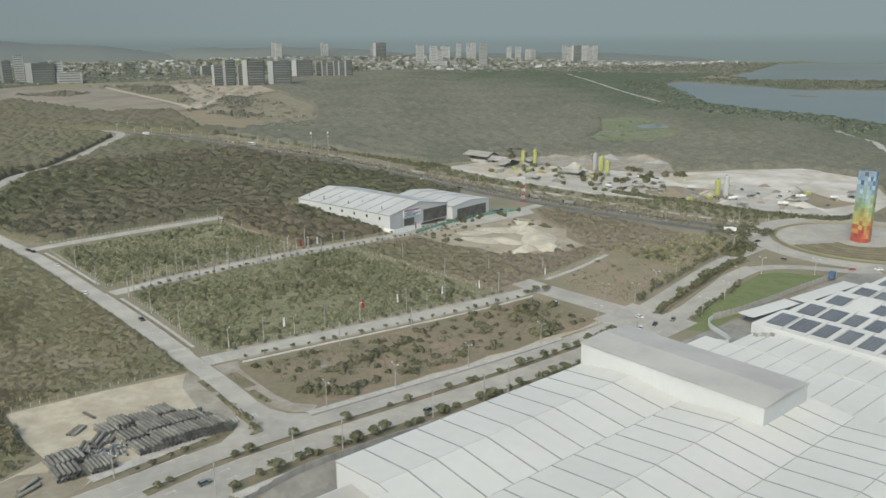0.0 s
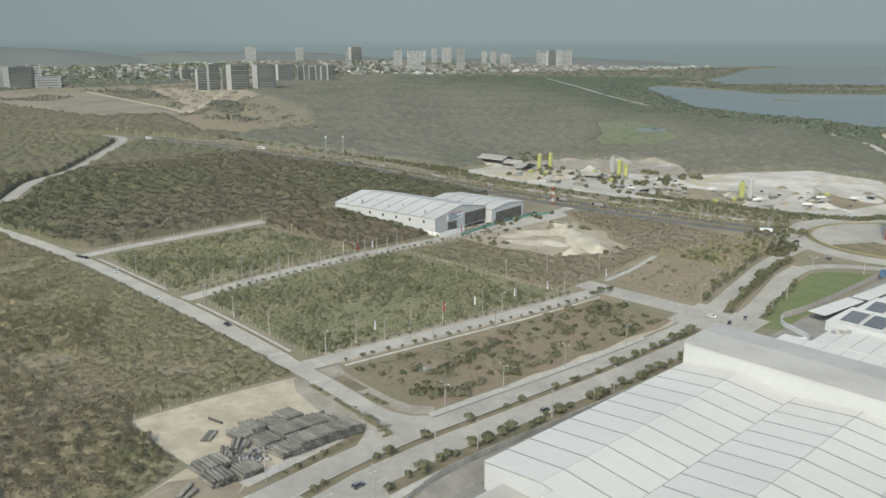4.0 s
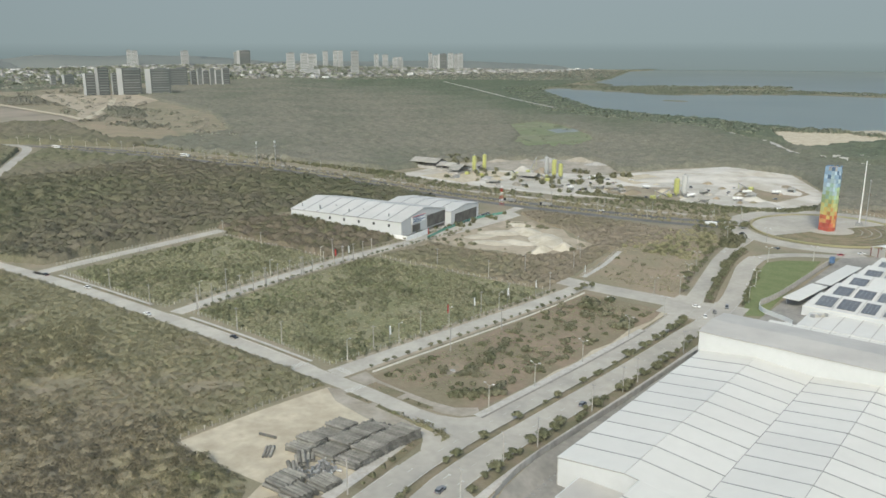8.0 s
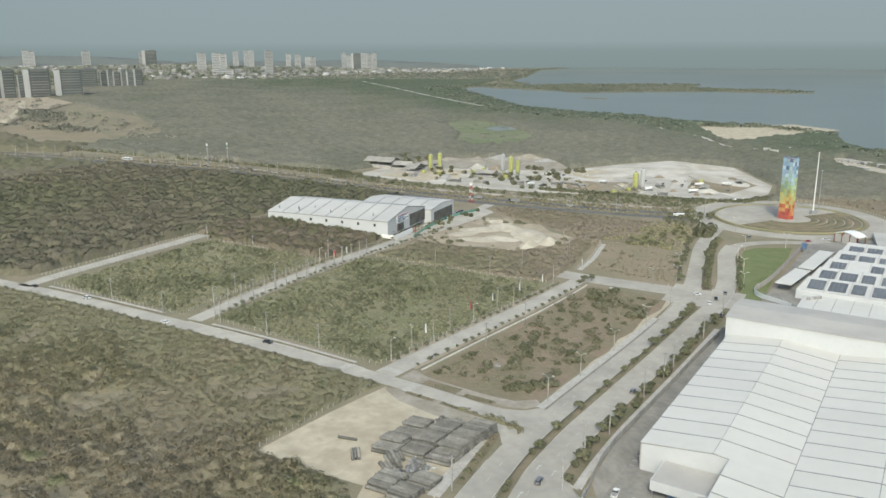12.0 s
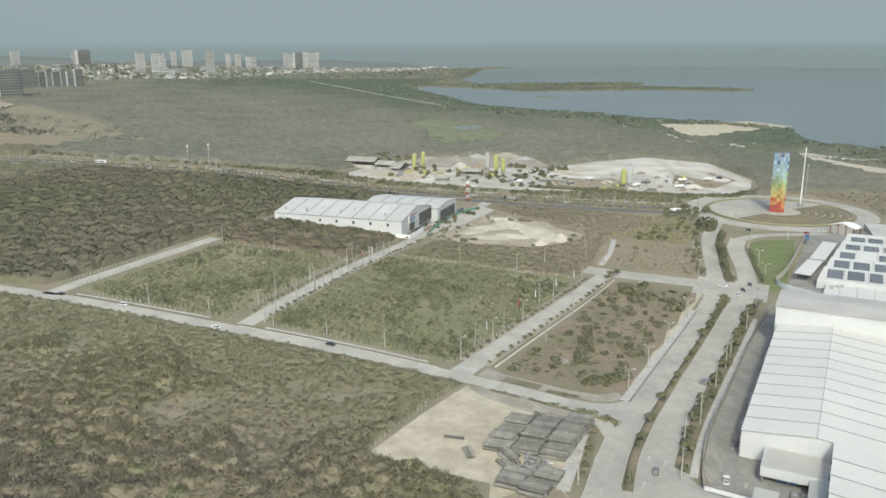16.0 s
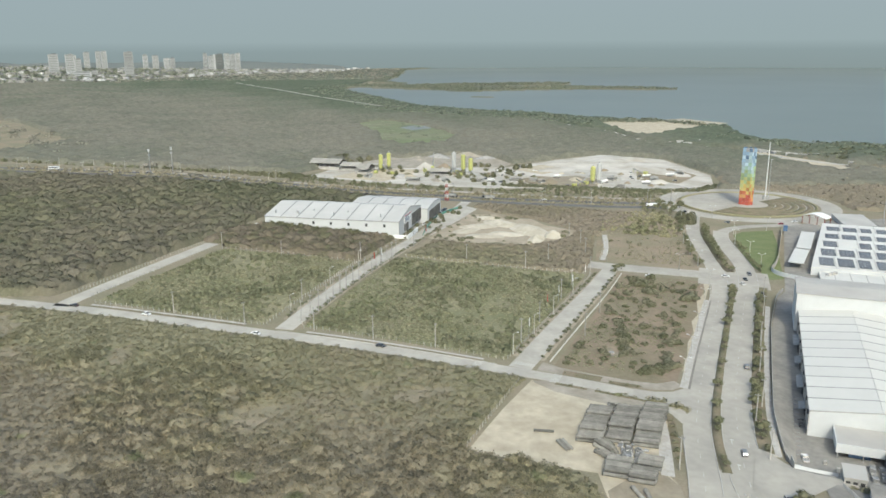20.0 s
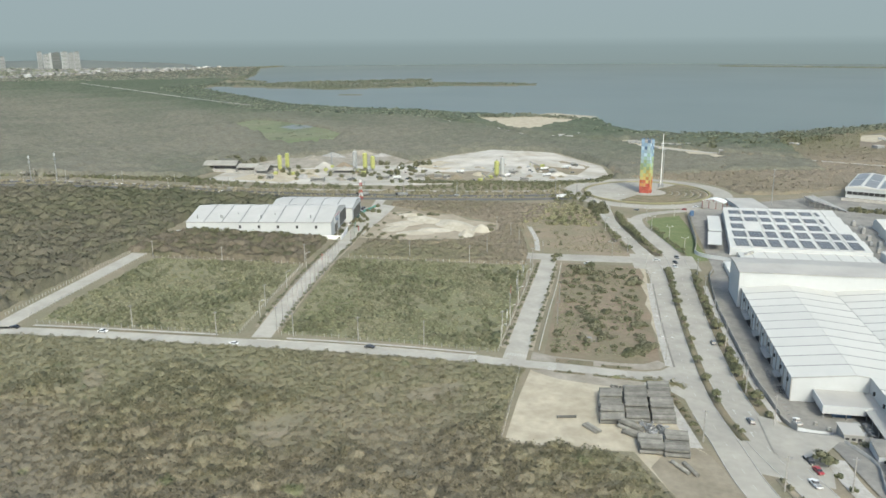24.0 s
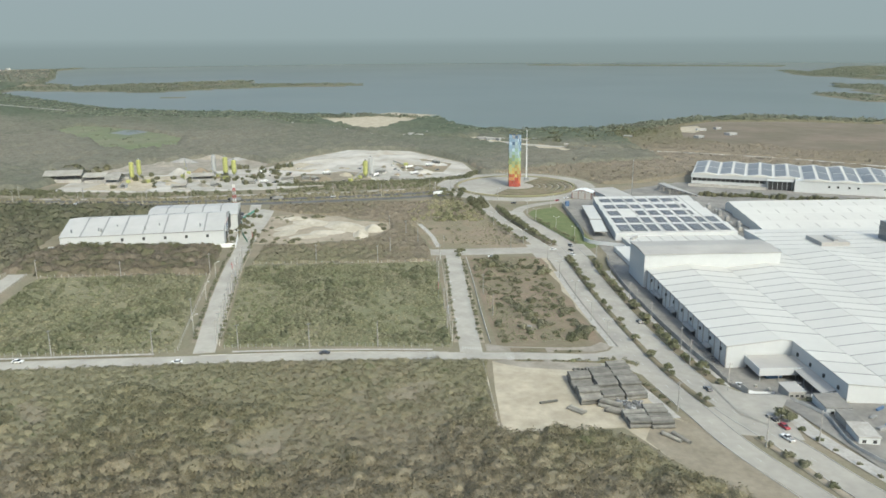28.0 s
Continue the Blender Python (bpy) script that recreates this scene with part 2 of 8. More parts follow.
M_BUSH = leafy(material("grey_olive_bush_leaves", (0.27, 0.265, 0.175), (0.315, 0.30, 0.21), 0.06, 0.88, island=0.18), 0.5)
M_DRY = leafy(material("dry_thicket", (0.375, 0.33, 0.24), (0.305, 0.28, 0.185), 0.018, 0.9, island=0.18))
M_WEED = leafy(material("green_weeds", (0.255, 0.262, 0.155), (0.32, 0.305, 0.20), 0.03, 0.85, island=0.18))
# far woods and mangrove are lightened: some haze is put into these colours
M_FAR = leafy(material("hazed_far_dry_woods", (0.36, 0.335, 0.275), (0.295, 0.29, 0.22), 0.005, 0.95, island=0.08))
M_MANGROVE = leafy(material("mangrove_green", (0.245, 0.265, 0.19), (0.29, 0.295, 0.22), 0.012, 0.95, island=0.08))
def paler(stops, k):
    """The same ramp of colours, k times as light."""
    return [(q, tuple(v * k for v in c)) for q, c in stops]


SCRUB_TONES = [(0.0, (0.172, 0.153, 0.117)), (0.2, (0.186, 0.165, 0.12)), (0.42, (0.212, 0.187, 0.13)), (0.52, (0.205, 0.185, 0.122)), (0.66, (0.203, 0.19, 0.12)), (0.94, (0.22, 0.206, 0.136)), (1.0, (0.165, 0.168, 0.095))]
WOOD_TONES = [(0.0, (0.152, 0.138, 0.103)), (0.35, (0.141, 0.132, 0.093)), (0.65, (0.135, 0.132, 0.087)), (1.0, (0.112, 0.116, 0.072))]
BROWN_TONES = [(0.0, (0.230, 0.198, 0.151)), (0.5, (0.194, 0.169, 0.122)), (1.0, (0.171, 0.162, 0.104))]
GROVE_TONES = [(0.0, (0.165, 0.142, 0.108)), (0.5, (0.138, 0.120, 0.086)), (1.0, (0.115, 0.112, 0.070))]
# sheet darker than its leaf copy: the shade between bushes sits in the colour
M_CROWNS_INNER = crown_material("dry_scrub_inner_shade", paler(SCRUB_TONES, 1.0), 1.3, 0.1)
M_CROWNS_LEAF = leafy(crown_material("dry_scrub_crowns_leaves", paler(SCRUB_TONES, 1.56), 1.3, 0.1), 0.55)
M_WOODCROWNS = crown_material("dry_wood_crowns", WOOD_TONES, 0.6, 0.14)
M_WOODCROWNS_LEAF = leafy(crown_material("dry_wood_crowns_leaves", paler(WOOD_TONES, 1.3), 0.6, 0.14), 0.45)
M_BROWNCROWNS = crown_material("brown_scrub_crowns", BROWN_TONES, 0.5, 0.1)
M_BROWNCROWNS_LEAF = leafy(crown_material("brown_scrub_crowns_leaves", paler(BROWN_TONES, 1.3), 0.5, 0.1), 0.45)
M_GROVE = crown_material("grove_crowns", GROVE_TONES, 0.7, 0.14)
M_GROVE_LEAF = leafy(crown_material("grove_crowns_leaves", paler(GROVE_TONES, 1.3), 0.7, 0.14), 0.45)
M_FARCROWNS = crown_material("far_wood_crowns", [(0.0, (0.164, 0.157, 0.123)), (0.35, (0.140, 0.140, 0.107)), (0.65, (0.119, 0.128, 0.093)), (1.0, (0.093, 0.109, 0.076))], 0.09, 0.14, 0.3)
M_YELLOW = material("yellow_green_paint", (0.40, 0.41, 0.15), (0.33, 0.34, 0.14), 0.6, 0.5, fine=1.0)
M_RED = material("red_cloth", (0.45, 0.05, 0.045), (0.38, 0.04, 0.04), 0.8, 0.7)
M_MAROON = material("dark_red_paint", (0.20, 0.055, 0.05), (0.17, 0.05, 0.045), 0.6, 0.6)
M_WHITE = material("white_paint", (0.75, 0.75, 0.73), (0.68, 0.68, 0.66), 0.6, 0.5, fine=2.0, amp=0.05)
M_BLUE = material("blue_paint", (0.10, 0.16, 0.26), (0.08, 0.13, 0.22), 0.6, 0.6)
M_BLACK = material("black_paint", (0.02, 0.02, 0.022), (0.03, 0.03, 0.03), 1.0, 0.35, spec=0.5)
M_CARGREY = material("grey_car_paint", (0.16, 0.165, 0.17), (0.14, 0.145, 0.15), 1.0, 0.3, spec=0.6)
M_CARRED = material("red_car_paint", (0.35, 0.03, 0.035), (0.3, 0.03, 0.03), 1.0, 0.3, spec=0.6)
M_GLASS = material("dark_car_glass", (0.02, 0.024, 0.028), (0.03, 0.03, 0.035), 1.0, 0.1, spec=0.8)
M_TYRE = material("tyre_rubber", (0.02, 0.02, 0.02), (0.03, 0.03, 0.03), 2.0, 0.9)
M_CITY = material("city_wall", (0.36, 0.365, 0.355), (0.30, 0.305, 0.30), 0.01, 0.8, objrand=0.18, amp=0.05)
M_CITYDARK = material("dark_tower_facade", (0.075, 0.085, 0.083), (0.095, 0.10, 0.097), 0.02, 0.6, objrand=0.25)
M_CITYBAND = material("tower_balcony_band", (0.13, 0.14, 0.137), (0.16, 0.165, 0.16), 0.02, 0.7, objrand=0.2)
M_CITYROOFS = material("town_roofs", (0.36, 0.36, 0.345), (0.20, 0.19, 0.17), 0.02, 0.85, island=0.4)
# hill tone drawn near the horizon sky: haze is put into the base colour
M_HILL = material("hazed_distant_hill", (0.145, 0.16, 0.15), (0.16, 0.172, 0.158), 0.002, 1.0)
M_SKYGLOW = glow("hazy_horizon", [(0.0, (0.183, 0.212, 0.215)), (0.26, (0.195, 0.228, 0.236)), (0.40, (0.236, 0.272, 0.284)), (1.0, (0.242, 0.276, 0.296))], -10.0, 390.0)


# ---------- building blocks ----------
def part(name, bm, mat, parent=None, label=""):
    me = bpy.data.meshes.new(name)
    bm.to_mesh(me)
    bm.free()
    for m in (mat if isinstance(mat, (list, tuple)) else [mat]):
        me.materials.append(m)
    ob = new(name, me)
    if parent:
        ob.parent = parent
    if label:
        tagged(ob, label)
    return ob


def share(name, me, parent, m):
    """A further piece on a mesh that is already there."""
    ob = new(name, me)
    ob.parent = parent
    ob.matrix_basis = m
    return ob


def thing(name, label, category, m=None, group="", kind=""):
    ob = new(name)
    ob.empty_display_size = 0.5
    if m is not None:
        ob.matrix_basis = m
    return tagged(ob, label, category, group, kind)


def raw(name, verts, faces, mat, parent=None, smooth=False, turned=None, tone=None):
    me = bpy.data.meshes.new(name)
    verts, faces = np.asarray(verts, np.float32), np.asarray(faces, np.int32)
    n, k = faces.shape
    me.vertices.add(len(verts))
    me.vertices.foreach_set("co", verts.ravel())
    me.loops.add(n * k)
    me.loops.foreach_set("vertex_index", faces.ravel())
    me.polygons.add(n)
    me.polygons.foreach_set("loop_start", np.arange(0, n * k, k, dtype=np.int32))
    me.polygons.foreach_set("loop_total", np.full(n, k, np.int32))
    me.update(calc_edges=True)
    me.materials.append(mat)
    if tone is not None:
        me.attributes.new("tone", "FLOAT", "POINT").data.foreach_set("value", np.asarray(tone, np.float32))
    if smooth:
        me.polygons.foreach_set("use_smooth", np.ones(n, bool))
    if turned is not None:
        me.polygons.foreach_set("use_smooth", np.ones(n, bool))
        me.normals_split_custom_set_from_vertices(turned.tolist())
    ob = new(name, me)
    if parent:
        ob.parent = parent
    return ob


def add_box(bm, x0, x1, y0, y1, z0, z1, mi=0, m=None):
    r = bmesh.ops.create_cube(bm, size=1.0)
    bmesh.ops.transform(bm, matrix=Matrix.Translation(((x0 + x1) / 2, (y0 + y1) / 2, (z0 + z1) / 2)) @ Matrix.Diagonal((x1 - x0, y1 - y0, z1 - z0, 1)), verts=r["verts"])
    if m is not None:
        bmesh.ops.transform(bm, matrix=m, verts=r["verts"])
    for f in {f for v in r["verts"] for f in v.link_faces}:
        f.material_index = mi
    return r["verts"]


def box(*a, bevel=0.0, m=None):
    bm = bmesh.new()
    add_box(bm, *a, m=m)
    if bevel:
        bmesh.ops.bevel(bm, geom=bm.edges[:], offset=bevel, segments=1, affect="EDGES")
    return bm


def add_tube(bm, a, b, r0, r1=None, n=8, caps=True):
    a, b = Vector(a), Vector(b)
    d = b - a
    q = d.to_track_quat("Z", "Y").to_matrix().to_4x4()
    r = bmesh.ops.create_cone(bm, cap_ends=caps, segments=n, radius1=r0, radius2=r0 if r1 is None else r1, depth=d.length)
    bmesh.ops.transform(bm, matrix=Matrix.Translation((a + b) / 2) @ q, verts=r["verts"])
    return r["verts"]


def tube(a, b, r0, r1=None, n=8, caps=True):
    bm = bmesh.new()
    add_tube(bm, a, b, r0, r1, n, caps)
    return bm


def prism(outline, z0, z1):
    """An upright solid over an outline of (x, y)."""
    bm = bmesh.new()
    low = [bm.verts.new((x, y, z0)) for x, y in outline]
    top = [bm.verts.new((x, y, z1)) for x, y in outline]
    bm.faces.new(top)
    bm.faces.new(low[::-1])
    for i in range(len(low)):
        j = (i + 1) % len(low)
        bm.faces.new((low[i], low[j], top[j], top[i]))
    bmesh.ops.recalc_face_normals(bm, faces=bm.faces[:])
    return bm


def extrude_x(section, x0, x1):
    """A solid with the outline of (y, z) from x0 to x1."""
    bm = bmesh.new()
    a = [bm.verts.new((x0, y, z)) for y, z in section]
    b = [bm.verts.new((x1, y, z)) for y, z in section]
    bm.faces.new(a[::-1])
    bm.faces.new(b)
    for i in range(len(a)):
        j = (i + 1) % len(a)
        bm.faces.new((a[i], a[j], b[j], b[i]))
    bmesh.ops.recalc_face_normals(bm, faces=bm.faces[:])
    return bm


def smooth01(u):
    u = np.clip(u, 0, 1)
    return u * u * (3 - 2 * u)


def seg_dist(x, y, a, b):
    ax, ay, bx, by = *a, *b
    t = np.clip(((x - ax) * (bx - ax) + (y - ay) * (by - ay)) / ((bx - ax) ** 2 + (by - ay) ** 2), 0, 1)
    return np.hypot(x - ax - t * (bx - ax), y - ay - t * (by - ay))


def inside(x, y, poly):
    x, y = np.asarray(x, float), np.asarray(y, float)
    c = np.zeros(np.broadcast(x, y).shape, bool)
    for (ax, ay), (bx, by) in zip(poly, poly[1:] + poly[:1]):
        if ay != by:
            c ^= ((ay > y) != (by > y)) & (x < (bx - ax) * (y - ay) / (by - ay) + ax)
    return c


# ---------- the lie of the land ----------
SEA = -8.0
SHORE = [(5300, 2200), (4700, 2050), (4050, 2100), (3050, 1690), (2640, 1560), (2500, 1390), (2300, 1500), (2090, 1440), (1740, 1130), (1500, 920), (1440, 790), (1390, 615),
         (1320, 500), (1330, 380), (1240, 255), (1080, 226), (1030, 165), (1035, 77), (1090, -25), (1190, -150), (1230, -267), (1200, -355), (1120, -480), (1000, -900), (900, -3300)]
LAND = SHORE + [(-1600, -3300), (-1600, 5300), (5300, 5300)]
ISLES = [((2330, 1420), (2215, 1060), 95), ((2215, 1060), (2400, 780), 95), ((2400, 780), (2420, 530), 70), ((2440, 1250), (2640, 930), 90), ((4350, -380), (3850, -1560), 28),
         ((3250, -1300), (2900, -1250), 40), ((2900, -1250), (2500, -1330), 90), ((3000, -1500), (3500, -1900), 200), ((1770, -740), (1560, -740), 50), ((2150, -990), (1750, -900), 70), ((1910, 965), (1875, 880), 14)]


def sea_dist(x, y):
    """Distance to the shore, positive on land."""
    d = np.full(np.broadcast(x, y).shape, 1e9)
    for a, b in zip(SHORE, SHORE[1:]):
        d = np.minimum(d, seg_dist(x, y, a, b))
    d = np.where(inside(x, y, LAND), d, -d)
    wob = 14 * np.sin(x / 37 + np.cos(y / 53)) * np.cos(y / 41)
    for a, b, r in ISLES:
        d = np.maximum(d, r + wob * min(1, r / 80) - seg_dist(x, y, a, b))
    return d


def gz(x, y):
    """Height of the open ground."""
    s = 0.757 * x - 0.653 * y
    z = -6 + 11 * smooth01((60 - s) / 220)
    # the factory yard is cut level into the slope behind its wall
    k = smooth01((x - 78) / 12) * smooth01((196.5 - y) / 6) * smooth01((330 - x) / 20)
    return z - k * np.maximum(0, z + 4.6)


def land(x, y):
    z = gz(x, y)
    far = np.maximum(0, np.hypot(x, y) - 1200)
    z = z + 26 * smooth01((far - 500) / 2500) * smooth01((y - x * 0.55 - 300) / 1500)
    return np.where(sea_dist(x, y) < 0, SEA - 3, np.maximum(z, SEA + 0.6))


def axis(a, b, c, d, step, n0, n1):
    u = np.linspace(0, 1, n0 + 1)[:-1]
    w = np.linspace(0, 1, n1 + 1)[1:]
    return np.concatenate([b + (a - b) * (1 - u) ** 1.7, np.arange(b, c, step), c + (d - c) * w ** 1.9])


gx, gy = np.meshgrid(axis(-1600, -260, 620, 5200, 6.0, 24, 120), axis(-3200, -140, 760, 5200, 6.0, 60, 120), indexing="ij")
nx, ny = gx.shape
gv = np.stack([gx, gy, land(gx, gy)], -1).reshape(-1, 3)
ii = np.arange(nx * ny).reshape(nx, ny)
gf = np.stack([ii[:-1, :-1], ii[1:, :-1], ii[1:, 1:], ii[:-1, 1:]], -1).reshape(-1, 4)
ground = raw("ground", gv, gf, M_SOIL, smooth=True)
tagged(ground, "dry brown soil with sparse yellowed grass", "ground", kind="structure")
bm = bmesh.new()
for x, y in ((-1600, -3300), (5600, -3300), (5600, 5600), (-1600, 5600)):
    bm.verts.new((x, y, SEA))
bm.faces.new(bm.verts[:])
tagged(part("water", bm, M_WATER), "calm grey-blue lagoon under a hazy sky", "water", kind="structure")

bm = bmesh.new()
ring = [[bm.verts.new((4850 * math.cos(a), 4850 * math.sin(a), z)) for a in np.linspace(0, 2 * math.pi, 97)[:-1]] for z in (-60, 20, 130, 260, 420)]
for lo, hi in zip(ring, ring[1:]):
    for i in range(96):
        j = (i + 1) % 96
        bm.faces.new((lo[j], lo[i], hi[i], hi[j]))
tagged(part("backdrop", bm, M_SKYGLOW), "grey-blue hazy sky along the horizon", "sky", kind="structure")


# ---------- ground cover, roads ----------
def resample(pts, step):
    """A smooth line through pts, with points about every step metres."""
    P = [Vector(p) for p in pts]
    P = [P[0] * 2 - P[1]] + P + [P[-1] * 2 - P[-2]]
    out = []
    for a, b, c, d in zip(P, P[1:], P[2:], P[3:]):
        n = max(1, int((c - b).length / step))
        for i in range(n):
            t = i / n
            out.append(0.5 * ((2 * b) + (c - a) * t + (2 * a - 5 * b + 4 * c - d) * t * t + (3 * b - a - 3 * c + d) * t ** 3))
    out.append(P[-2])
    return np.array([(p.x, p.y) for p in out])


def normals2(line):
    d = np.gradient(line, axis=0)
    d /= np.linalg.norm(d, axis=1, keepdims=True) + 1e-9
    return np.stack([-d[:, 1], d[:, 0]], 1)


def ribbon(name, pts, profile, mat, label, category, step=5.0, height=gz, kind="structure", parent=None):
    """Sweeps a profile of (sideways, up) along a line on the ground."""
    line = resample(pts, step)
    n = normals2(line)
    V = []
    for off, up in profile:
        q = line + n * off
        V.append(np.column_stack([q, height(q[:, 0], q[:, 1]) + up]))
    V = np.stack(V, 1)
    a, b = V.shape[:2]
    i = np.arange(a * b).reshape(a, b)
    F = np.stack([i[:-1, :-1], i[1:, :-1], i[1:, 1:], i[:-1, 1:]], -1).reshape(-1, 4)[:, ::-1]
    ob = raw(name, V.reshape(-1, 3), F, mat, parent)
    if label:
        tagged(ob, label, category, kind=kind)
    return ob


def flat(w0, w1, up, n=4):
    return [(w0 + (w1 - w0) * i / n, up) for i in range(n + 1)]


def kerb(name, pts, off, label="pale concrete kerb beside the road", up=0.08, high=0.2, wide=0.25):
    return ribbon(name, pts, [(off, up - 0.1), (off, up + high), (off + wide, up + high), (off + wide, up - 0.1)], M_KERB, label, "kerb", 4.0)


def drape(name, poly, mat, label, category, up=0.05, step=6.0, height=gz, kind="structure", rough=0.0):
    """A patch of ground cover over an outline, lying on the ground."""
    bm = bmesh.new()
    bm.faces.new([bm.verts.new((x, y, 0)) for x, y in poly])
    xs, ys = [p[0] for p in poly], [p[1] for p in poly]
    for k, (lo, hi) in enumerate(((min(xs), max(xs)), (min(ys), max(ys)))):
        for c in np.arange(lo + step, hi, step):
            co, no = [0, 0, 0], [0, 0, 0]
            co[k], no[k] = c, 1
            bmesh.ops.bisect_plane(bm, geom=bm.verts[:] + bm.edges[:] + bm.faces[:], plane_co=co, plane_no=no)
    for v in bm.verts:
        v.co.z = float(height(v.co.x, v.co.y)) + up
        if rough and not v.is_boundary:
            v.co.z += rough * (0.5 + noise.noise(v.co * 0.06)) * 1.5
    bmesh.ops.recalc_face_normals(bm, faces=bm.faces[:])
    for f in bm.faces:
        if f.normal.z < 0:
            f.normal_flip()
    ob = part(name, bm, mat)
    return tagged(ob, label, category, kind=kind)


ACCESS = [(114, 226), (116.2, 245), (116.6, 270), (115.4, 300), (114.7, 345), (113.3, 400), (112, 450), (110, 500), (104.5, 560), (97, 620), (88, 690)]
STREET_A = [(120, 399), (200, 410), (262, 417.5), (298, 421), (345, 427), (391, 433), (440, 439), (486, 445)]
STREET_B = [(120, 290.5), (168, 290), (210, 289.5), (262, 288.5), (308, 288)]
SIDE = [(314, 303), (314, 285), (315, 260), (316, 232)]
FENCED = [(110, 518.5), (128, 521.5), (186, 525.5), (241, 529)]
AV_LEFT = [(-900, -60), (-420, 80), (-150, 160), (-60, 182), (5, 204), (35, 213), (62, 217), (85, 220.3), (102, 222), (131, 223), (170, 223.4), (220, 223.4), (265, 223.2), (300, 224.5), (340, 231), (384, 240.5), (425, 249), (455, 252), (487, 254)]
AV_RIGHT = [(-900, -77), (-420, 63), (-150, 143), (-60, 166), (5, 188), (35, 196), (62, 204), (85, 207), (102, 208.6), (131, 210.1), (170, 210.5), (220, 210.5), (265, 210.2), (300, 209), (340, 212.5), (380, 221.5), (412, 229), (440, 231)]
HIGHWAY = [(250, 1500), (330, 1300), (400, 1080), (438, 880), (455, 740), (472, 640), (486, 540), (496, 430), (508, 340), (520, 292), (527, 272)]
RB = (553, 216)

ribbon("road_access", ACCESS, flat(-4.1, 4.3, 0.08), M_CONCRETE, "pale concrete access road beside the plots", "road")
ribbon("road_street", STREET_A, flat(-4.4, 4.4, 0.085), M_CONCRETE, "narrow pale concrete street between the plots", "road")
ribbon("road_lane", STREET_B, flat(-4.7, 4.7, 0.085), M_CONCRETE, "pale concrete lane with a dusty surface", "road")
ribbon("road_side", SIDE, flat(-8.0, 8.0, 0.09), M_ROAD, "grey concrete side road joining the avenue", "road")
ribbon("road_fenced", FENCED, flat(-4.8, 4.8, 0.08), M_CONCRETE, "pale dusty road between fence posts", "road")
ribbon("road_avenue_left", AV_LEFT, flat(-4.6, 4.5, 0.10), M_ROAD, "worn concrete carriageway of the avenue", "road")
ribbon("road_avenue_right", AV_RIGHT, flat(-5.2, 5.0, 0.11), M_ROAD, "worn concrete carriageway of the avenue", "road")
ribbon("road_bend", [(418, 229.5), (434, 230), (450, 224), (464, 210), (474, 192), (488, 178)], flat(-4.5, 4.5, 0.115), M_ROAD, "grey concrete road curving round the lawn", "road", 3)
drape("road_junction", [(70, 198), (66, 220), (46, 220), (40, 190), (60, 186)], M_ROAD, "concrete junction before the factory gate", "road", 0.13)
drape("road_gate", [(89, 203), (86, 196), (84, 191), (87, 181), (87, 176), (75, 174), (74, 180), (64, 186.5), (57, 190), (50, 196), (60, 203)], M_ROAD, "concrete apron before the factory gate", "road", 0.33, 4)
drape("road_crossing", [(296, 197), (330, 199), (331, 238), (296, 236)], M_ROAD, "wide concrete crossing of avenue and side road", "road", 0.13)


def circle(r, n=40, c=RB):
    return [(c[0] + r * math.cos(a), c[1] + r * math.sin(a)) for a in np.linspace(0, 2 * math.pi, n + 1)[:-1]]


ribbon("road_roundabout", circle(66, 48) + [(RB[0] + 66, RB[1])], flat(-8, 8, 0.12), M_ROAD, "grey concrete ring road of the roundabout", "road")
ribbon("road_highway_near", HIGHWAY, flat(4, 13, 0.10), M_ASPHALT, "dark asphalt carriageway of the highway", "road", 12)
ribbon("road_highway_far", HIGHWAY, flat(-13, -4, 0.10), M_ASPHALT, "dark asphalt carriageway of the highway", "road", 12)
ribbon("road_service", [(455, 880), (472, 745), (490, 650), (512, 560), (524, 480), (530, 400), (540, 330), (552, 284)], flat(-3.5, 3.5, 0.10), M_ROAD, "pale service road along the highway", "road", 12)
ribbon("road_hill_return", [(136, 712), (190, 806), (245, 862), (322, 975), (352, 1040)], flat(-5, 5, 0.4), M_ROAD, "pale curving road through the dry woods", "road", 12, height=land)
ribbon("road_hill", [(120, 720), (172, 817), (226, 870), (300, 985), (360, 1085), (372, 1135), (360, 1170)], flat(-5.5, 5.5, 0.4), M_ROAD, "pale curving road through the dry woods", "road", 12, height=land)
for pts, offs in ((AV_LEFT[9:14], (4.5,)), (AV_LEFT[:8], (4.5,)), (AV_LEFT, (-4.85,)), (AV_RIGHT, (-5.45, 5.0)), (ACCESS[3:6], (-4.4,))):
    for o in offs:
        kerb("kerb", pts, o)
# pavement, verges and planted median
MED = [(66, 210.4), (80, 213), (95, 214.9), (118, 216.4), (139, 216.8), (170, 217.1), (220, 217.1), (265, 216.9), (293, 217)]
ribbon("median_verge", MED, [(-1.5, 0.05), (-1.5, 0.28), (0, 0.36), (1.5, 0.28), (1.5, 0.05)], M_VERGE, "planted median strip with dry grass", "verge", 4)
MED2 = [(-60, 174), (-20, 187.5), (8, 196.3), (24, 200), (42, 205)]
ribbon("median_verge_south", MED2, [(-1.3, 0.05), (-1.3, 0.28), (0, 0.32), (1.3, 0.28), (1.3, 0.05)], M_LOT, "pale dusty median strip with small bushes", "verge", 4)
MED3 = [(326, 219.5), (355, 227), (390, 234.5), (425, 241.5), (452, 243)]
ribbon("median_verge_north", MED3, [(-2.6, 0.05), (-2.6, 0.28), (0, 0.4), (2.6, 0.28), (2.6, 0.05)], M_VERGE, "planted median strip with dense shrubs", "verge", 4)
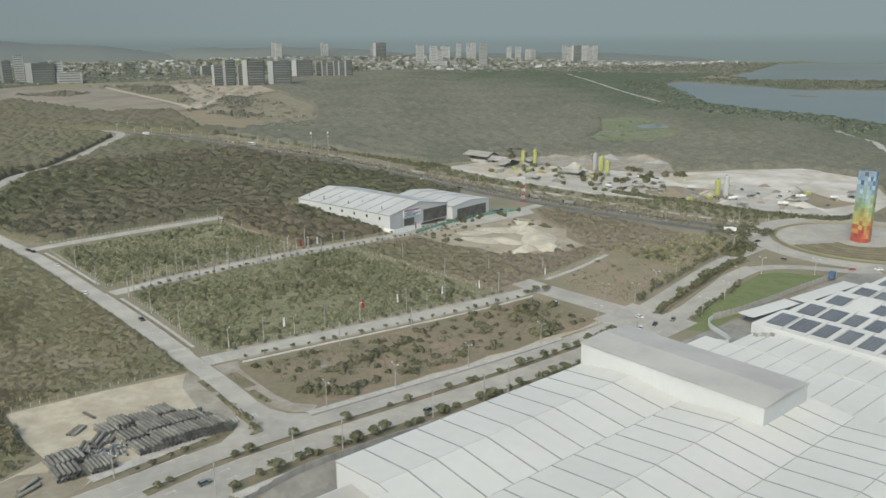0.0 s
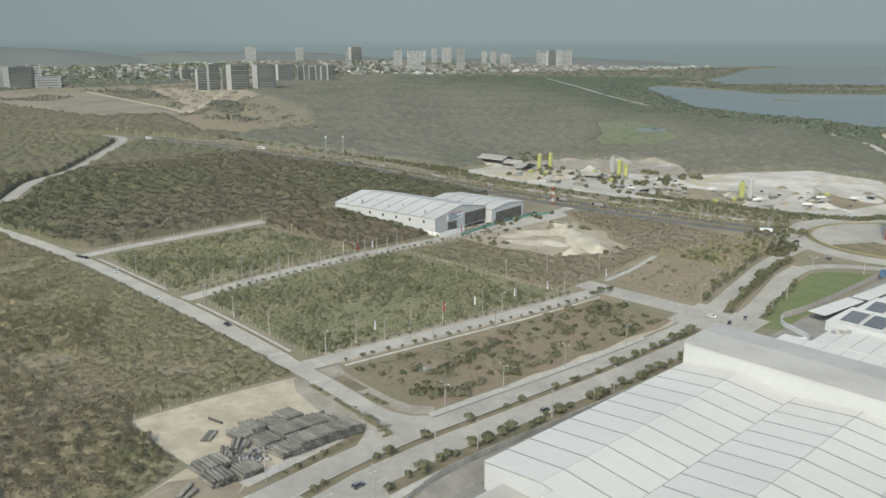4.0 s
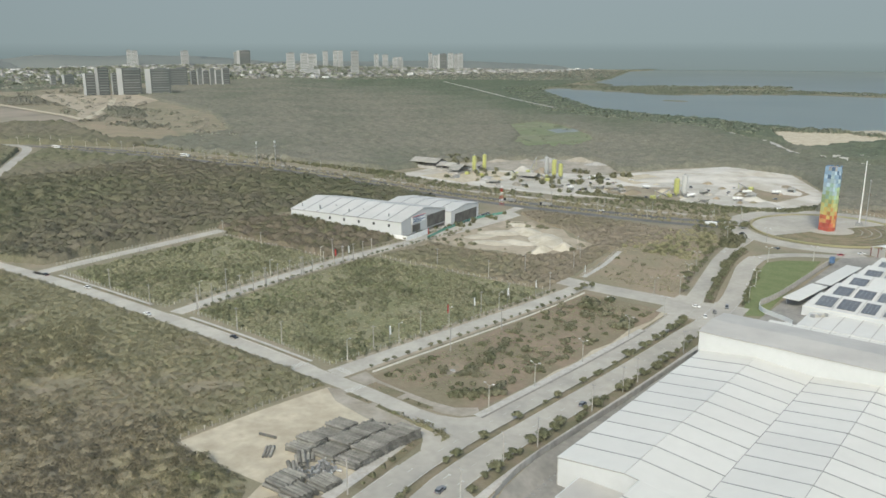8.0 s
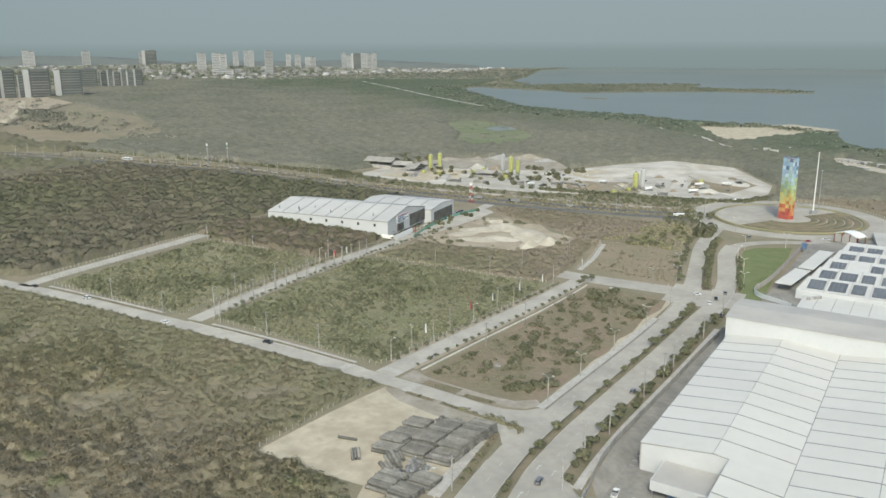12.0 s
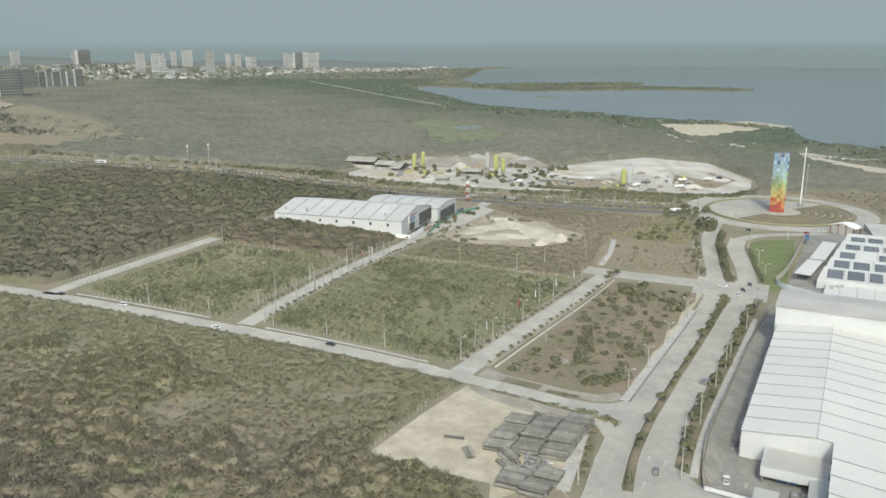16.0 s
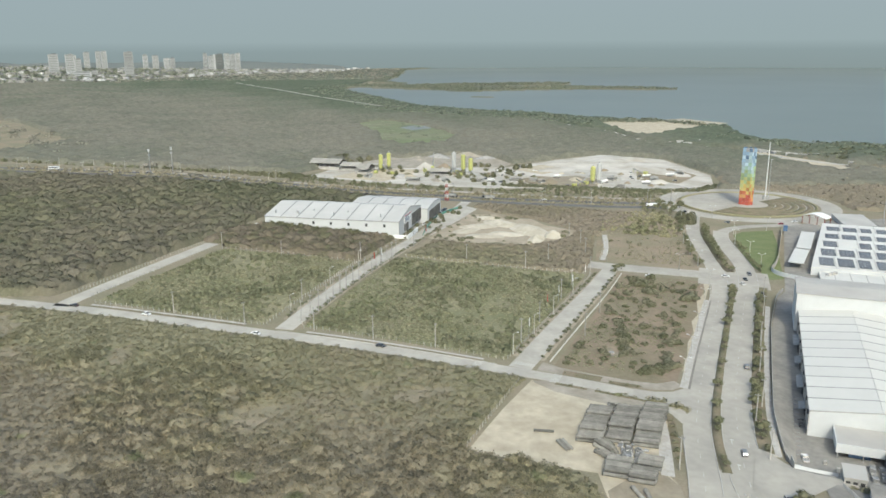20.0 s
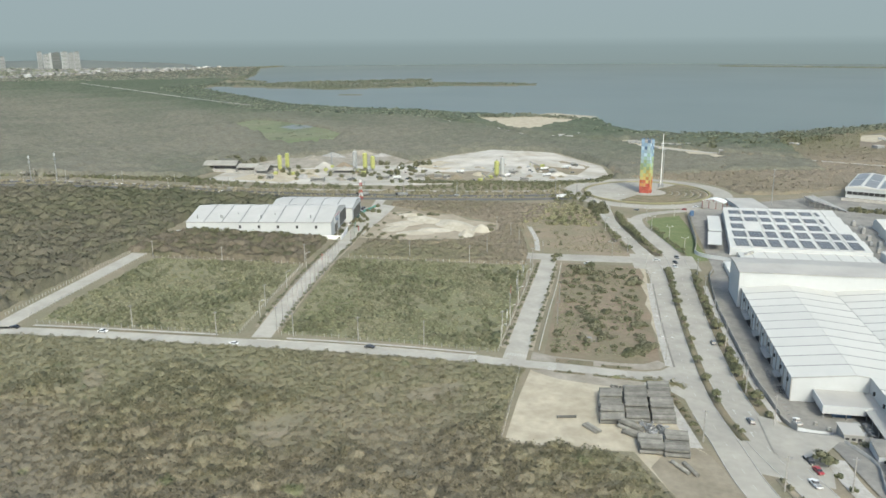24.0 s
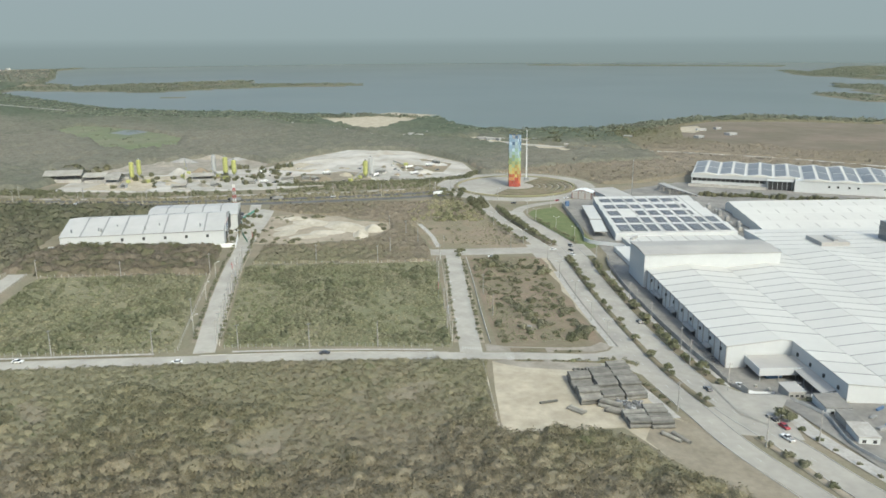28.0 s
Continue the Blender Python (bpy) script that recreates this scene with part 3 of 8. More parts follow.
ribbon("pavement_factory", AV_RIGHT[7:13], flat(-12.6, -10.2, 0.22, 3), M_PAVE, "pale dusty pavement beside the factory wall", "pavement")
ribbon("verge_factory", AV_RIGHT[7:14], flat(-10.2, -5.5, 0.24, 3), M_VERGE, "dry planted strip with street trees", "verge")
ribbon("gutter", AV_LEFT[9:13], flat(3.5, 4.35, 0.125, 2), M_GUTTER, "dark dirty gutter along the kerb", "gutter")
ribbon("pavement_plot", AV_LEFT[9:13], flat(4.75, 7.4, 0.22, 2), M_PAVE, "pale concrete pavement beside the avenue", "pavement")
ribbon("pavement_yard", [(56, 226.6), (72, 229.2), (88, 232), (101, 235)], flat(-2.0, 2.0, 0.22, 2), M_PAVE, "pale concrete pavement beside the pipe yard", "pavement")
ribbon("verge_yard", [(66, 224), (76, 225.8), (88, 228.2), (101, 231)], flat(-1.3, 1.3, 0.26, 2), M_VERGE, "strip of dry grass beside the kerb", "verge")
drape("road_corner", [(97, 226.5), (103, 230.5), (111, 239), (112.5, 246), (120.6, 246), (121.5, 239), (125, 232.5), (133, 227.6), (133, 224), (97, 222)], M_ROAD, "concrete mouth of the access road", "road", 0.118)
drape("pavement_corner", [(101, 233), (107, 236), (110, 240), (112, 247), (112, 278), (109, 283), (103, 272), (101, 255)], M_DUST, "dusty worn concrete apron at the corner", "pavement", 0.12)
drape("pavement_path", [(133, 229), (126.5, 233), (123.5, 239), (122.6, 246), (121.2, 262), (120.8, 284), (131, 284), (128.4, 276), (128, 262), (128.5, 248), (130.5, 239), (137, 233)], M_DUST, "dusty concrete footpath round the corner plot", "pavement", 0.12)
for poly in ([(109.8, 262), (112.0, 262), (112.0, 274), (109.6, 274)], [(109.6, 240.5), (111.4, 240.5), (112.2, 259), (110.0, 259)], [(121.2, 249), (123.6, 243), (125.2, 244.5), (124.2, 256), (121.2, 256)], [(121, 259), (126.6, 259), (126, 274), (121, 274)]):
    drape("verge_corner", poly, M_VERGE, "dry brown planting bed beside the road", "verge", 0.2)
for pts in (ACCESS[3:6], ACCESS[5:9]):
    line = [(x, y) for x, y in resample(pts, 6.0) if 301 < y < 389 or 413 < y < 508]
    ribbon("verge_access", line, flat(-6.3, -4.65, 0.16, 2), M_VERGE, "dry brown planting bed beside the road", "verge")
    ribbon("pavement_access", line, flat(-8.0, -6.3, 0.18, 2), M_PAVE, "narrow pale footpath beside the plot", "pavement")
for pts, a, b in ((STREET_B, 132, 296), (STREET_A, 132, 384)):
    line = [(x, y) for x, y in resample(pts, 6.0) if a < x < b]
    for o in (-6.6, 4.7) if pts is STREET_B else (-6.3, 4.4):
        ribbon("verge_lane", line, flat(o, o + 1.9, 0.15, 2), M_LOT, "narrow sandy planting bed beside the lane", "verge")
# plots
drape("plot_brown", [(324, 236), (385, 250), (440, 260), (476, 266), (470, 300), (400, 314), (324, 300)], M_SCRUBSOIL, "bare reddish soil of a triangular plot", "ground", 0.05)
ribbon("path_plot", [(328, 296.5), (360, 300), (398, 308)], flat(-1.6, 1.6, 0.12), M_PAVE, "narrow pale path along the plot", "path")
drape("yard_sand", [(110, 283), (107, 252), (99, 231), (60, 229), (52, 222.8), (30, 216.5), (-10, 203), (-25, 198), (-12, 212), (8, 226), (27, 237), (49, 246), (47, 262), (47, 286), (80, 285)], M_SAND, "pale sandy yard with wheel ruts", "ground", 0.07)
drape("yard_dirt_track", [(58, 228.4), (52, 222.8), (30, 216.5), (-10, 203), (-25, 198), (-12, 212), (8, 226), (27, 237), (40, 241.5), (52, 236)], M_TRACK, "trodden brown dirt at the mouth of the pipe yard", "ground", 0.1)
drape("plot_right", [(128, 279), (300, 279), (301, 232), (137, 232), (128, 240)], M_PLOTSOIL, "reddish dry soil of an empty plot", "ground", 0.05)
drape("plot_edge", [(150, 231.2), (172, 231), (190, 232.5), (206, 231), (224, 233.5), (238, 231.5), (262, 234), (280, 231), (296, 233), (297, 229.8), (150, 229.8)], M_SAND, "uneven sandy strip along the pavement", "ground", 0.09)
drape("plot_middle", [(126, 298), (290, 299), (268, 408), (262, 411), (126, 393)], M_MEADOW, "weedy green plot of low shrubs", "ground", 0.05)
drape("plot_left", [(122, 411), (240, 427), (232, 515), (122, 509)], M_MEADOW, "weedy green plot of low shrubs", "ground", 0.05)
drape("lawn", [(430, 222), (442, 216), (455, 196), (414, 193), (365, 192), (322, 190), (318, 197), (345, 207.5), (390, 217)], M_LAWN, "mown green lawn at the bend", "lawn", 0.10)
drape("yard_dirt", [(330, 419), (362, 424), (398, 420), (430, 425), (440, 404), (428, 392), (432, 372), (414, 356), (404, 332), (384, 330), (366, 338), (358, 352), (344, 352), (346, 372), (334, 386)], M_LOT, "bare pale dirt lot", "ground", 0.08)
drape("plant_yard", [(545, 640), (625, 650), (650, 560), (690, 470), (770, 430), (825, 392), (808, 315), (705, 255), (625, 246), (588, 290), (575, 380), (552, 450), (545, 560)], M_WHITESAND, "white gravel yard of the concrete plant", "ground", 0.12, 12)
drape("red_field", [(377, 1833), (431, 1884), (435, 1686), (448, 1523), (473, 1450), (519, 1441), (552, 1400), (590, 1405), (615, 1486), (640, 1653), (655, 1814), (690, 2070), (659, 2171), (586, 2154), (543, 2241), (470, 2300)], M_REDEARTH, "cleared bare reddish earth", "ground", 1.2, 60, land)
drape("red_field", [(559, 1376), (514, 1221), (482, 1118), (495, 1054), (527, 1049), (571, 1081), (637, 1223), (662, 1301), (651, 1372), (626, 1364)], M_SCRUBSOIL, "cleared bare reddish earth", "ground", 1.3, 40, land)
drape("building_ground", [(854, 2141), (909, 2159), (950, 2070), (1016, 2070), (1133, 2029), (1000, 1793), (856, 1664), (736, 1555), (600, 1390), (594, 1420), (688, 1600), (757, 1804)], M_LOT, "pale graded building ground before the apartment slabs", "ground", 1.5, 50, land)
drape("shore_sand", [(1269, 478), (1306, 447), (1311, 391), (1370, 345), (1346, 322), (1302, 263), (1208, 304), (1156, 331), (1096, 354), (1051, 377), (1093, 398), (1180, 439)], M_SAND, "pale cleared sand near the shore", "ground", 0.8, 40)
drape("brown_field", [(1058, -100), (1142, -180), (1127, -322), (1060, -460), (740, -270), (750, -150), (830, -130), (820, -95), (911, -50)], M_BROWNFIELD, "bare brown field near the water", "ground", 0.8, 50)
drape("rubble_ground", [(638, 655), (690, 636), (742, 588), (778, 540), (750, 503), (716, 474), (690, 474), (652, 562), (627, 650)], M_DUST, "grey-brown rubble ground behind the concrete plant", "ground", 0.16, 10)
drape("shore_yards", [(944, 232), (880, 219), (842, 184), (800, 154), (774, 117), (790, 106), (846, 136), (872, 166), (908, 200), (952, 222)], M_SAND, "pale sandy yards of the shore houses", "ground", 0.85, 20)
drape("bare_patch", [(986, -74), (1046, -108), (1058, -136), (1010, -130), (962, -98)], M_SAND, "pale bare patch in the brown field", "ground", 1.05, 20)
drape("marsh", [(1100, 880), (1177, 870), (1143, 790), (1030, 673), (968, 630), (876, 615), (823, 653), (858, 714), (959, 762)], M_MARSH, "pale green marsh grass", "ground", 0.8, 40)
for poly in ([(1045, 768), (1086, 758), (1088, 726), (1050, 712), (1016, 730)],):
    drape("pond", poly, M_WATER, "small dark marsh pond", "water", 1.0, 60)
drape("factory_yard", [(68, 183), (80, 191), (98, 194.6), (119, 196.7), (160, 197), (226, 197), (253, 195.8), (282, 194), (296, 190), (470, 188), (500, 160), (560, 60), (540, -140), (300, -140), (40, 90), (-60, 60), (-60, 150), (20, 176)],
      M_YARD, "grey concrete yard round the factory halls", "ground", 0.3, 5)


# ---------- factory hall ----------
def roof_sheets(parent, ya, za, yb, zb, x0, x1, bay=10.0, gap=0.55, mat=M_ROOF, joint=M_JOINT):
    """Roof sheets laid bay by bay on one slope, with a grey gutter strip over each joint."""
    n = max(1, round((x1 - x0) / bay))
    w = (x1 - x0) / n

    def slab(u0, u1, low_, up):
        bm = bmesh.new()
        v = [bm.verts.new((u, y, z + h)) for h in (low_, up) for u, y, z in ((u0, ya, za), (u1, ya, za), (u1, yb, zb), (u0, yb, zb))]
        for f in ((0, 1, 2, 3), (4, 5, 6, 7), (0, 1, 5, 4), (1, 2, 6, 5), (2, 3, 7, 6), (3, 0, 4, 7)):
            bm.faces.new([v[k] for k in f])
        bmesh.ops.recalc_face_normals(bm, faces=bm.faces[:])
        return bm

    first = part("roof_sheet", slab(0.0, w - 0.02, 0.0, 0.14), mat, parent)
    first.location.x = x0
    strip = part("joint_strip", slab(-gap / 2, gap / 2, 0.14, 0.24), joint, parent)
    strip.location.x = x0 + w
    for i in range(1, n):
        share("roof_sheet", first.data, parent, Matrix.Translation((x0 + i * w, 0, 0)))
        if i < n - 1:
            share("joint_strip", strip.data, parent, Matrix.Translation((x0 + (i + 1) * w, 0, 0)))


YARD = -5.2
hall = thing("factory_hall", "large white factory hall with many low roof ridges", "building")
prof = [(186, 5.1), (164, 7.5), (142, 5.1), (119.5, 7.5), (97, 5.1), (74.5, 7.5), (52, 5.1), (29.5, 7.5), (7, 5.1)]
part("wall", extrude_x([(186, YARD), *prof[:3], (142, YARD)], 115, 229), M_WALL, hall)
part("wall", extrude_x([(159, YARD), (159, 6.95), (142, 5.1), (142, YARD)], 72, 114.9), M_WALL, hall)
part("wall", extrude_x([(141.9, YARD), *prof[2:], (7, YARD)], 72, 262), M_WALL, hall)
part("gutter", extrude_x([(186.3, 5.08), (164, 7.52), (142, 5.12), (142, 5.05), (164, 7.4), (186.3, 4.8)], 114.8, 229), M_JOINT, hall)
part("gutter", extrude_x([(p, q + 0.03) for p, q in prof[2:]] + [(p, q - 0.1) for p, q in prof[:1:-1]], 71.8, 262), M_JOINT, hall)
part("gutter", extrude_x([(159.2, 6.98), (142, 5.13), (142, 5.0), (159.2, 6.8)], 71.8, 114.9), M_JOINT, hall)
roof_sheets(hall, 186.4, 5.1, 164.08, 7.53, 115, 229)
roof_sheets(hall, 163.92, 7.53, 142.15, 5.15, 115, 229)
roof_sheets(hall, 159.3, 7.0, 142.15, 5.15, 72, 115)
for (ya, za), (yb, zb) in zip(prof[2:], prof[3:]):
    s = 0.12 if yb < ya else -0.12
    roof_sheets(hall, ya - s, za + 0.04, yb + s, zb + 0.04, 72, 262)
# side wall: posts, louvres, lean-to
pm = part("wall_post", box(-0.2, 0.2, 186.0, 186.35, YARD, 5.0), M_GREYWALL, hall)
pm.location.x = 115.2
for i in range(1, 18):
    share("wall_post", pm.data, hall, Matrix.Translation((115.2 + i * 6.6, 0, 0)))
lv = part("louvre", box(-0.55, 0.55, 186.0, 186.5, 1.2, 2.6), M_DARK, hall)
lv.location.x = 121
for i in range(1, 9):
    share("louvre", lv.data, hall, Matrix.Translation((121 + i * 12.2, 0, 0)))
lv2 = part("louvre", box(-0.55, 0.55, 158.9, 159.5, 2.4, 3.8), M_DARK, hall)
lv2.location.x = 78
for i in range(1, 4):
    share("louvre", lv2.data, hall, Matrix.Translation((78 + i * 10.5, 0, 0)))
# lean-to roofs toned dark, dark sheets below: shade put into the colour
for x0, x1 in ((130, 137), (150, 163), (176, 184), (198, 212)):
    part("lean_to_roof", extrude_x([(186.3, -0.9), (188.6, -1.5), (188.6, -1.65), (186.3, -1.1)], x0, x1), M_SEAM, hall)
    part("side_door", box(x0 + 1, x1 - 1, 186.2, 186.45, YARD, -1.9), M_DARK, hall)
part("loading_canopy", box(101, 114.8, 161, 178.2, 0.9, 1.15), M_GREYROOF, hall, "white canopy over the loading bay")
part("canopy_fascia", box(100.7, 101, 160.8, 178.4, -1.9, 1.2), M_WALL, hall)
part("canopy_fascia", box(101, 114.8, 178.2, 178.5, -1.9, 1.2), M_WALL, hall)
for y in (162, 170, 177.6):
    part("canopy_post", box(101.2, 101.5, y, y + 0.3, YARD, 0.9), M_METAL, hall)
# flat dark sheets on the closed wall, painting the shade below the canopies
part("back_opening", box(114.5, 115.1, 161, 177.5, YARD + 0.1, -0.6), M_BAY_SHADE, hall, "dark sheet for the shade in the loading bay door")
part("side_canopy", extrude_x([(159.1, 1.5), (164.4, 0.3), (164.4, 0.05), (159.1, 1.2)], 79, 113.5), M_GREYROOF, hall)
part("side_opening", box(80, 113, 158.8, 159.4, YARD + 0.1, -0.8), M_DARK, hall, "dark sheet for the shade under the side canopy")
for k in range(6):
    part("canopy_post", box(80 + k * 6.5, 80.25 + k * 6.5, 164, 164.25, YARD, 0.1), M_METAL, hall)
container = thing("container", "blue steel container under the loading canopy", "container", Matrix.Translation((104.5, 171, -4.4)))
part("body", box(-1.3, 1.3, -3.2, 3.2, 0.15, 2.7, bevel=0.06), M_BLUE, container)
for k in range(12):
    part("corrugation", box(-1.36, -1.29, -3.0 + k * 0.53, -2.8 + k * 0.53, 0.3, 2.55), M_BLUE, container)
for x, y, n in ((92, 178, 5), (96, 181.5, 4), (88, 183, 4)):
    pal = thing("pallet_stack", "stack of grey wooden pallets in the yard", "pallets", Matrix.Translation((x, y, -4.3)))
    for k in range(n):
        part("pallet", box(-0.6, 0.6, -0.5, 0.5, k * 0.28, k * 0.28 + 0.16), M_POST, pal)
for k in range(14):
    x, y = (84 + 2.2 * (k % 7) + random.uniform(-0.5, 0.5), 165 + 3 * (k // 7))
    cr = thing("crate", "grey steel crate standing in the loading yard", "crate", Matrix.Translation((x, y, -4.3)) @ Matrix.Rotation(random.uniform(-0.3, 0.3), 4, "Z"))
    part("body", box(-0.7, 0.7, -0.9, 0.9, 0, random.uniform(0.8, 1.8), bevel=0.05), (M_METAL, M_SEAM, M_GREYWALL)[k % 3], cr)

tall = thing("tall_hall", "tall white production hall with a grey roof", "building")
part("wall", box(229.1, 258, 112, 187.5, YARD, 13.2), M_WALL, tall)
part("roof", prism([(228.7, 111.6), (258.4, 111.6), (258.4, 187.9), (228.7, 187.9)], 13.2, 13.5), M_GREYROOF, tall)
bm = bmesh.new()
vs = [bm.verts.new(p) for p in ((228.7, 111.6, 13.5), (258.4, 111.6, 13.5), (258.4, 187.9, 13.5), (228.7, 187.9, 13.5), (243.5, 111.6, 14.6), (243.5, 187.9, 14.6))]
for f in ((0, 4, 5, 3), (4, 1, 2, 5), (0, 1, 4), (3, 5, 2)):
    bm.faces.new([vs[i] for i in f])
part("roof", bm, M_GREYROOF, tall)

# ---------- hall with solar panels ----------
solar = thing("solar_hall", "white hall with rows of dark solar panels on its roof", "building")
part("wall", prism([(337, 91), (461, 83), (461, 163), (337, 175.4)], -6.3, -1.2), M_WALL, solar)
for i, cx in enumerate((349.0, 372.8, 396.0, 419.6, 444.5)):
    x0, x1 = 337 + 24.8 * i, 337 + 24.8 * (i + 1)
    yl, yr = 175.4 - 2.48 * i, 91.0 - 1.6 * i
    bm = bmesh.new()
    vs = [bm.verts.new(p) for p in ((x0, yr, -1.2), (x1, yr - 1.6, -1.2), (x1, yl - 2.48, -1.2), (x0, yl, -1.2), (x0, yr, -0.9), (x1, yr - 1.6, 0.8), (x1, yl - 2.48, 0.8), (x0, yl, -0.9))]
    for f in ((4, 5, 6, 7), (0, 1, 5, 4), (1, 2, 6, 5), (2, 3, 7, 6), (3, 0, 4, 7)):
        bm.faces.new([vs[k] for k in f])
    bmesh.ops.recalc_face_normals(bm, faces=bm.faces[:])
    part("roof", bm, M_ROOF, solar)
    tilt = math.atan2(1.7, 24.8)
    cap = part("roof_cap", box(-0.35, 0.35, -(yl - yr) / 2, (yl - yr) / 2, 0, 0.16), M_WALL, solar)
    cap.location = (x0 + 0.6, (yl + yr) / 2, -0.86)
    rib = part("roof_rib", box(-11.6, 11.6, -0.16, 0.16, 0.0, 0.14), M_GREYROOF, solar)
    rib.matrix_basis = pose((x0 + x1) / 2, yl - 13.4, -0.02, 0, -math.degrees(tilt))
    for k in (25.2, 35.2, 45.4, 55.4, 65.4, 73.0):
        share("roof_rib", rib.data, solar, pose((x0 + x1) / 2, yl - k, -0.02, 0, -math.degrees(tilt)))
    for j, (off, wide) in enumerate(((4.6, 8.2), (14.9, 8.6), (26.0, 6.6), (35.9, 6.8), (45.8, 6.9), (55.6, 8.0), (66.5, 4.8), (74.2, 6.8))):
        if (i, j) in ((2, 1), (2, 7), (3, 7), (4, 7)):
            continue
        bm = bmesh.new()
        half = (wide if i < 2 or j != 6 else 2.2) / 2
        w = (15.4, 14.6, 14.6, 13.6, 13.0)[i]
        m = pose(cx, yl - off - half, 0.12, 0, -math.degrees(tilt))
        add_box(bm, -w / 2, w / 2, -half, half, 0, 0.12, m=m)
        arr = part("solar_panel", bm, M_SOLAR, solar)
        bm = bmesh.new()
        for k in range(1, 4):
            add_box(bm, -w / 2, w / 2, -half + k * half / 2 - 0.05, -half + k * half / 2 + 0.05, 0.12, 0.14, m=m)
        for k in range(1, 8):
            add_box(bm, -w / 2 + k * w / 8 - 0.04, -w / 2 + k * w / 8 + 0.04, -half, half, 0.12, 0.14, m=m)
        part("grid_frame", bm, M_METAL, arr)
part("annex_roof", extrude_x([(171, -6.2), (171, -3.2), (168, -2.7), (92, -2.7), (90, -3.2), (90, -6.2)], 311, 336.9), M_ROOF, solar, "low white annex with ribbed roof")
part("annex_roof", box(258.6, 310.9, 88, 183, -6.2, -3.0), M_ROOF, solar, "low white annex with ribbed roof")
for x0, x1, n in ((312, 336.6, 9), (259, 310.4, 10)):
    rib = part("annex_rib", box(x0, x1, 0, 0.4, -3.0 if x0 < 300 else -2.7, -2.85 if x0 < 300 else -2.5), M_GREYROOF, solar)
    rib.location.y = 96
    for k in range(1, n):
        share("annex_rib", rib.data, solar, Matrix.Translation((0, 96 + 8.4 * k, 0)))
for k in range(5):
    part("roof_unit", box(326 + 1.4 * k, 327 + 1.4 * k, 166.5 - 1.2 * k, 168.5 - 1.2 * k, -2.7, -1.2 - 0.2 * (k % 2)), (M_METAL, M_POST)[k % 2], solar)
can = thing("canopy", "long white open canopy beside the solar hall", "canopy")
for (ax, ay), (bx, by) in (((437, 173), (386, 178)), ((383, 178.8), (346, 183.5))):
    a = math.atan2(by - ay, bx - ax)
    m = Matrix.Translation((ax, ay, -2.3)) @ Matrix.Rotation(a, 4, "Z")
    L = math.hypot(bx - ax, by - ay)
    part("canopy_roof", box(0, L, -4.4, 4.4, 0.7, 1.0, m=m), M_ROOF, can)
    for k in range(int(L / 8) + 1):
        part("post", box(k * 8 + 0.4, k * 8 + 0.7, -4.2, -3.9, -3.8, 0.7, m=m), M_METAL, can)

# ---------- saw-tooth hall, far hall ----------
saw = thing("sawtooth_hall", "low white hall with saw-toothed roof ends", "building")
for i in range(4):
    x0 = 336 + i * 24
    bm = bmesh.new()
    yl = 73 - i * 3.4
    sec = [(x0, -6), (x0, -0.6), (x0 + 19, 2.2), (x0 + 24, -0.6), (x0 + 24, -6)]
    a = [bm.verts.new((x, yl, z)) for x, z in sec]
    b = [bm.verts.new((x, -95, z)) for x, z in sec]
    bm.faces.new(a)
    bm.faces.new(b[::-1])
    for k in range(4):
        bm.faces.new((a[k], a[k + 1], b[k + 1], b[k]))
    bmesh.ops.recalc_face_normals(bm, faces=bm.faces[:])
    part("roof", bm, M_ROOF, saw)
    tilt_ = pose(x0 + 9.5, 0, -0.6 + 1.4 + 0.03, 0, -math.degrees(math.atan(2.8 / 19)))
    sk = part("skylight_strip", box(-3.5, 3.5, yl - 14.4, yl - 13.6, -0.05, 0.05, m=tilt_), M_GREYROOF, saw)
    for k in range(1, 12):
        share("skylight_strip", sk.data, saw, Matrix.Translation((0, -14 * k, 0)))
for k, (x, y) in enumerate(((352, 79), (358, 81), (370, 77), (378, 80), (392, 77), (412, 75), (424, 73), (438, 74))):
    un = thing("yard_unit", "grey machine housing between two halls", "machine", Matrix.Translation((x, y, -5.6)))
    part("body", box(-1.6, 1.6, -1.2, 1.2, 0, 2.2 + k % 3, bevel=0.1), (M_METAL, M_GREYWALL, M_SEAM)[k % 3], un)
    part("hood", box(-0.8, 0.8, -0.6, 0.6, 2.2 + k % 3, 2.9 + k % 3), M_METAL, un)

link = thing("link_roof", "low white roof joining the halls", "building")
part("wall", box(262.1, 335.9, -60, 87, -6.2, 0.6), M_WALL, link)
roof_sheets(link, 87.3, 0.6, -60, 0.9, 262.1, 335.9, 10.0, 0.5)
farh = thing("far_hall", "long white hall with a wavy roof covered by solar panels", "building", Matrix(((-0.40, 0.916, 0, 548), (-0.916, -0.40, 0, 50), (0, 0, 1, -6), (0, 0, 0, 1))))
part("wall", box(0, 190, 0, 64, 0, 10.8), M_WALL, farh)
part("wing", box(89, 190, -10, 0, 0, 10.6), M_WALL, farh, "white front wing with small square windows")
part("fascia", box(-0.6, 88.9, -1.4, 0, 7.4, 11.0), M_WALL, farh)
part("window_band", box(1, 65, -0.25, 0.05, 4.4, 7.2), M_DARK, farh)
mull = part("mullion", box(0, 0.3, -0.4, 0, 4.4, 7.2), M_WALL, farh)
mull.location.x = 5
for k in range(1, 15):
    share("mullion", mull.data, farh, Matrix.Translation((5 + 4.2 * k, 0, 0)))
part("terrace_wall", box(-2, 66, -9, -8.6, 0, 2.6), M_PAVE, farh)
part("terrace_floor", box(-2, 66, -8.6, 0, 0, 1.6), M_YARD, farh)
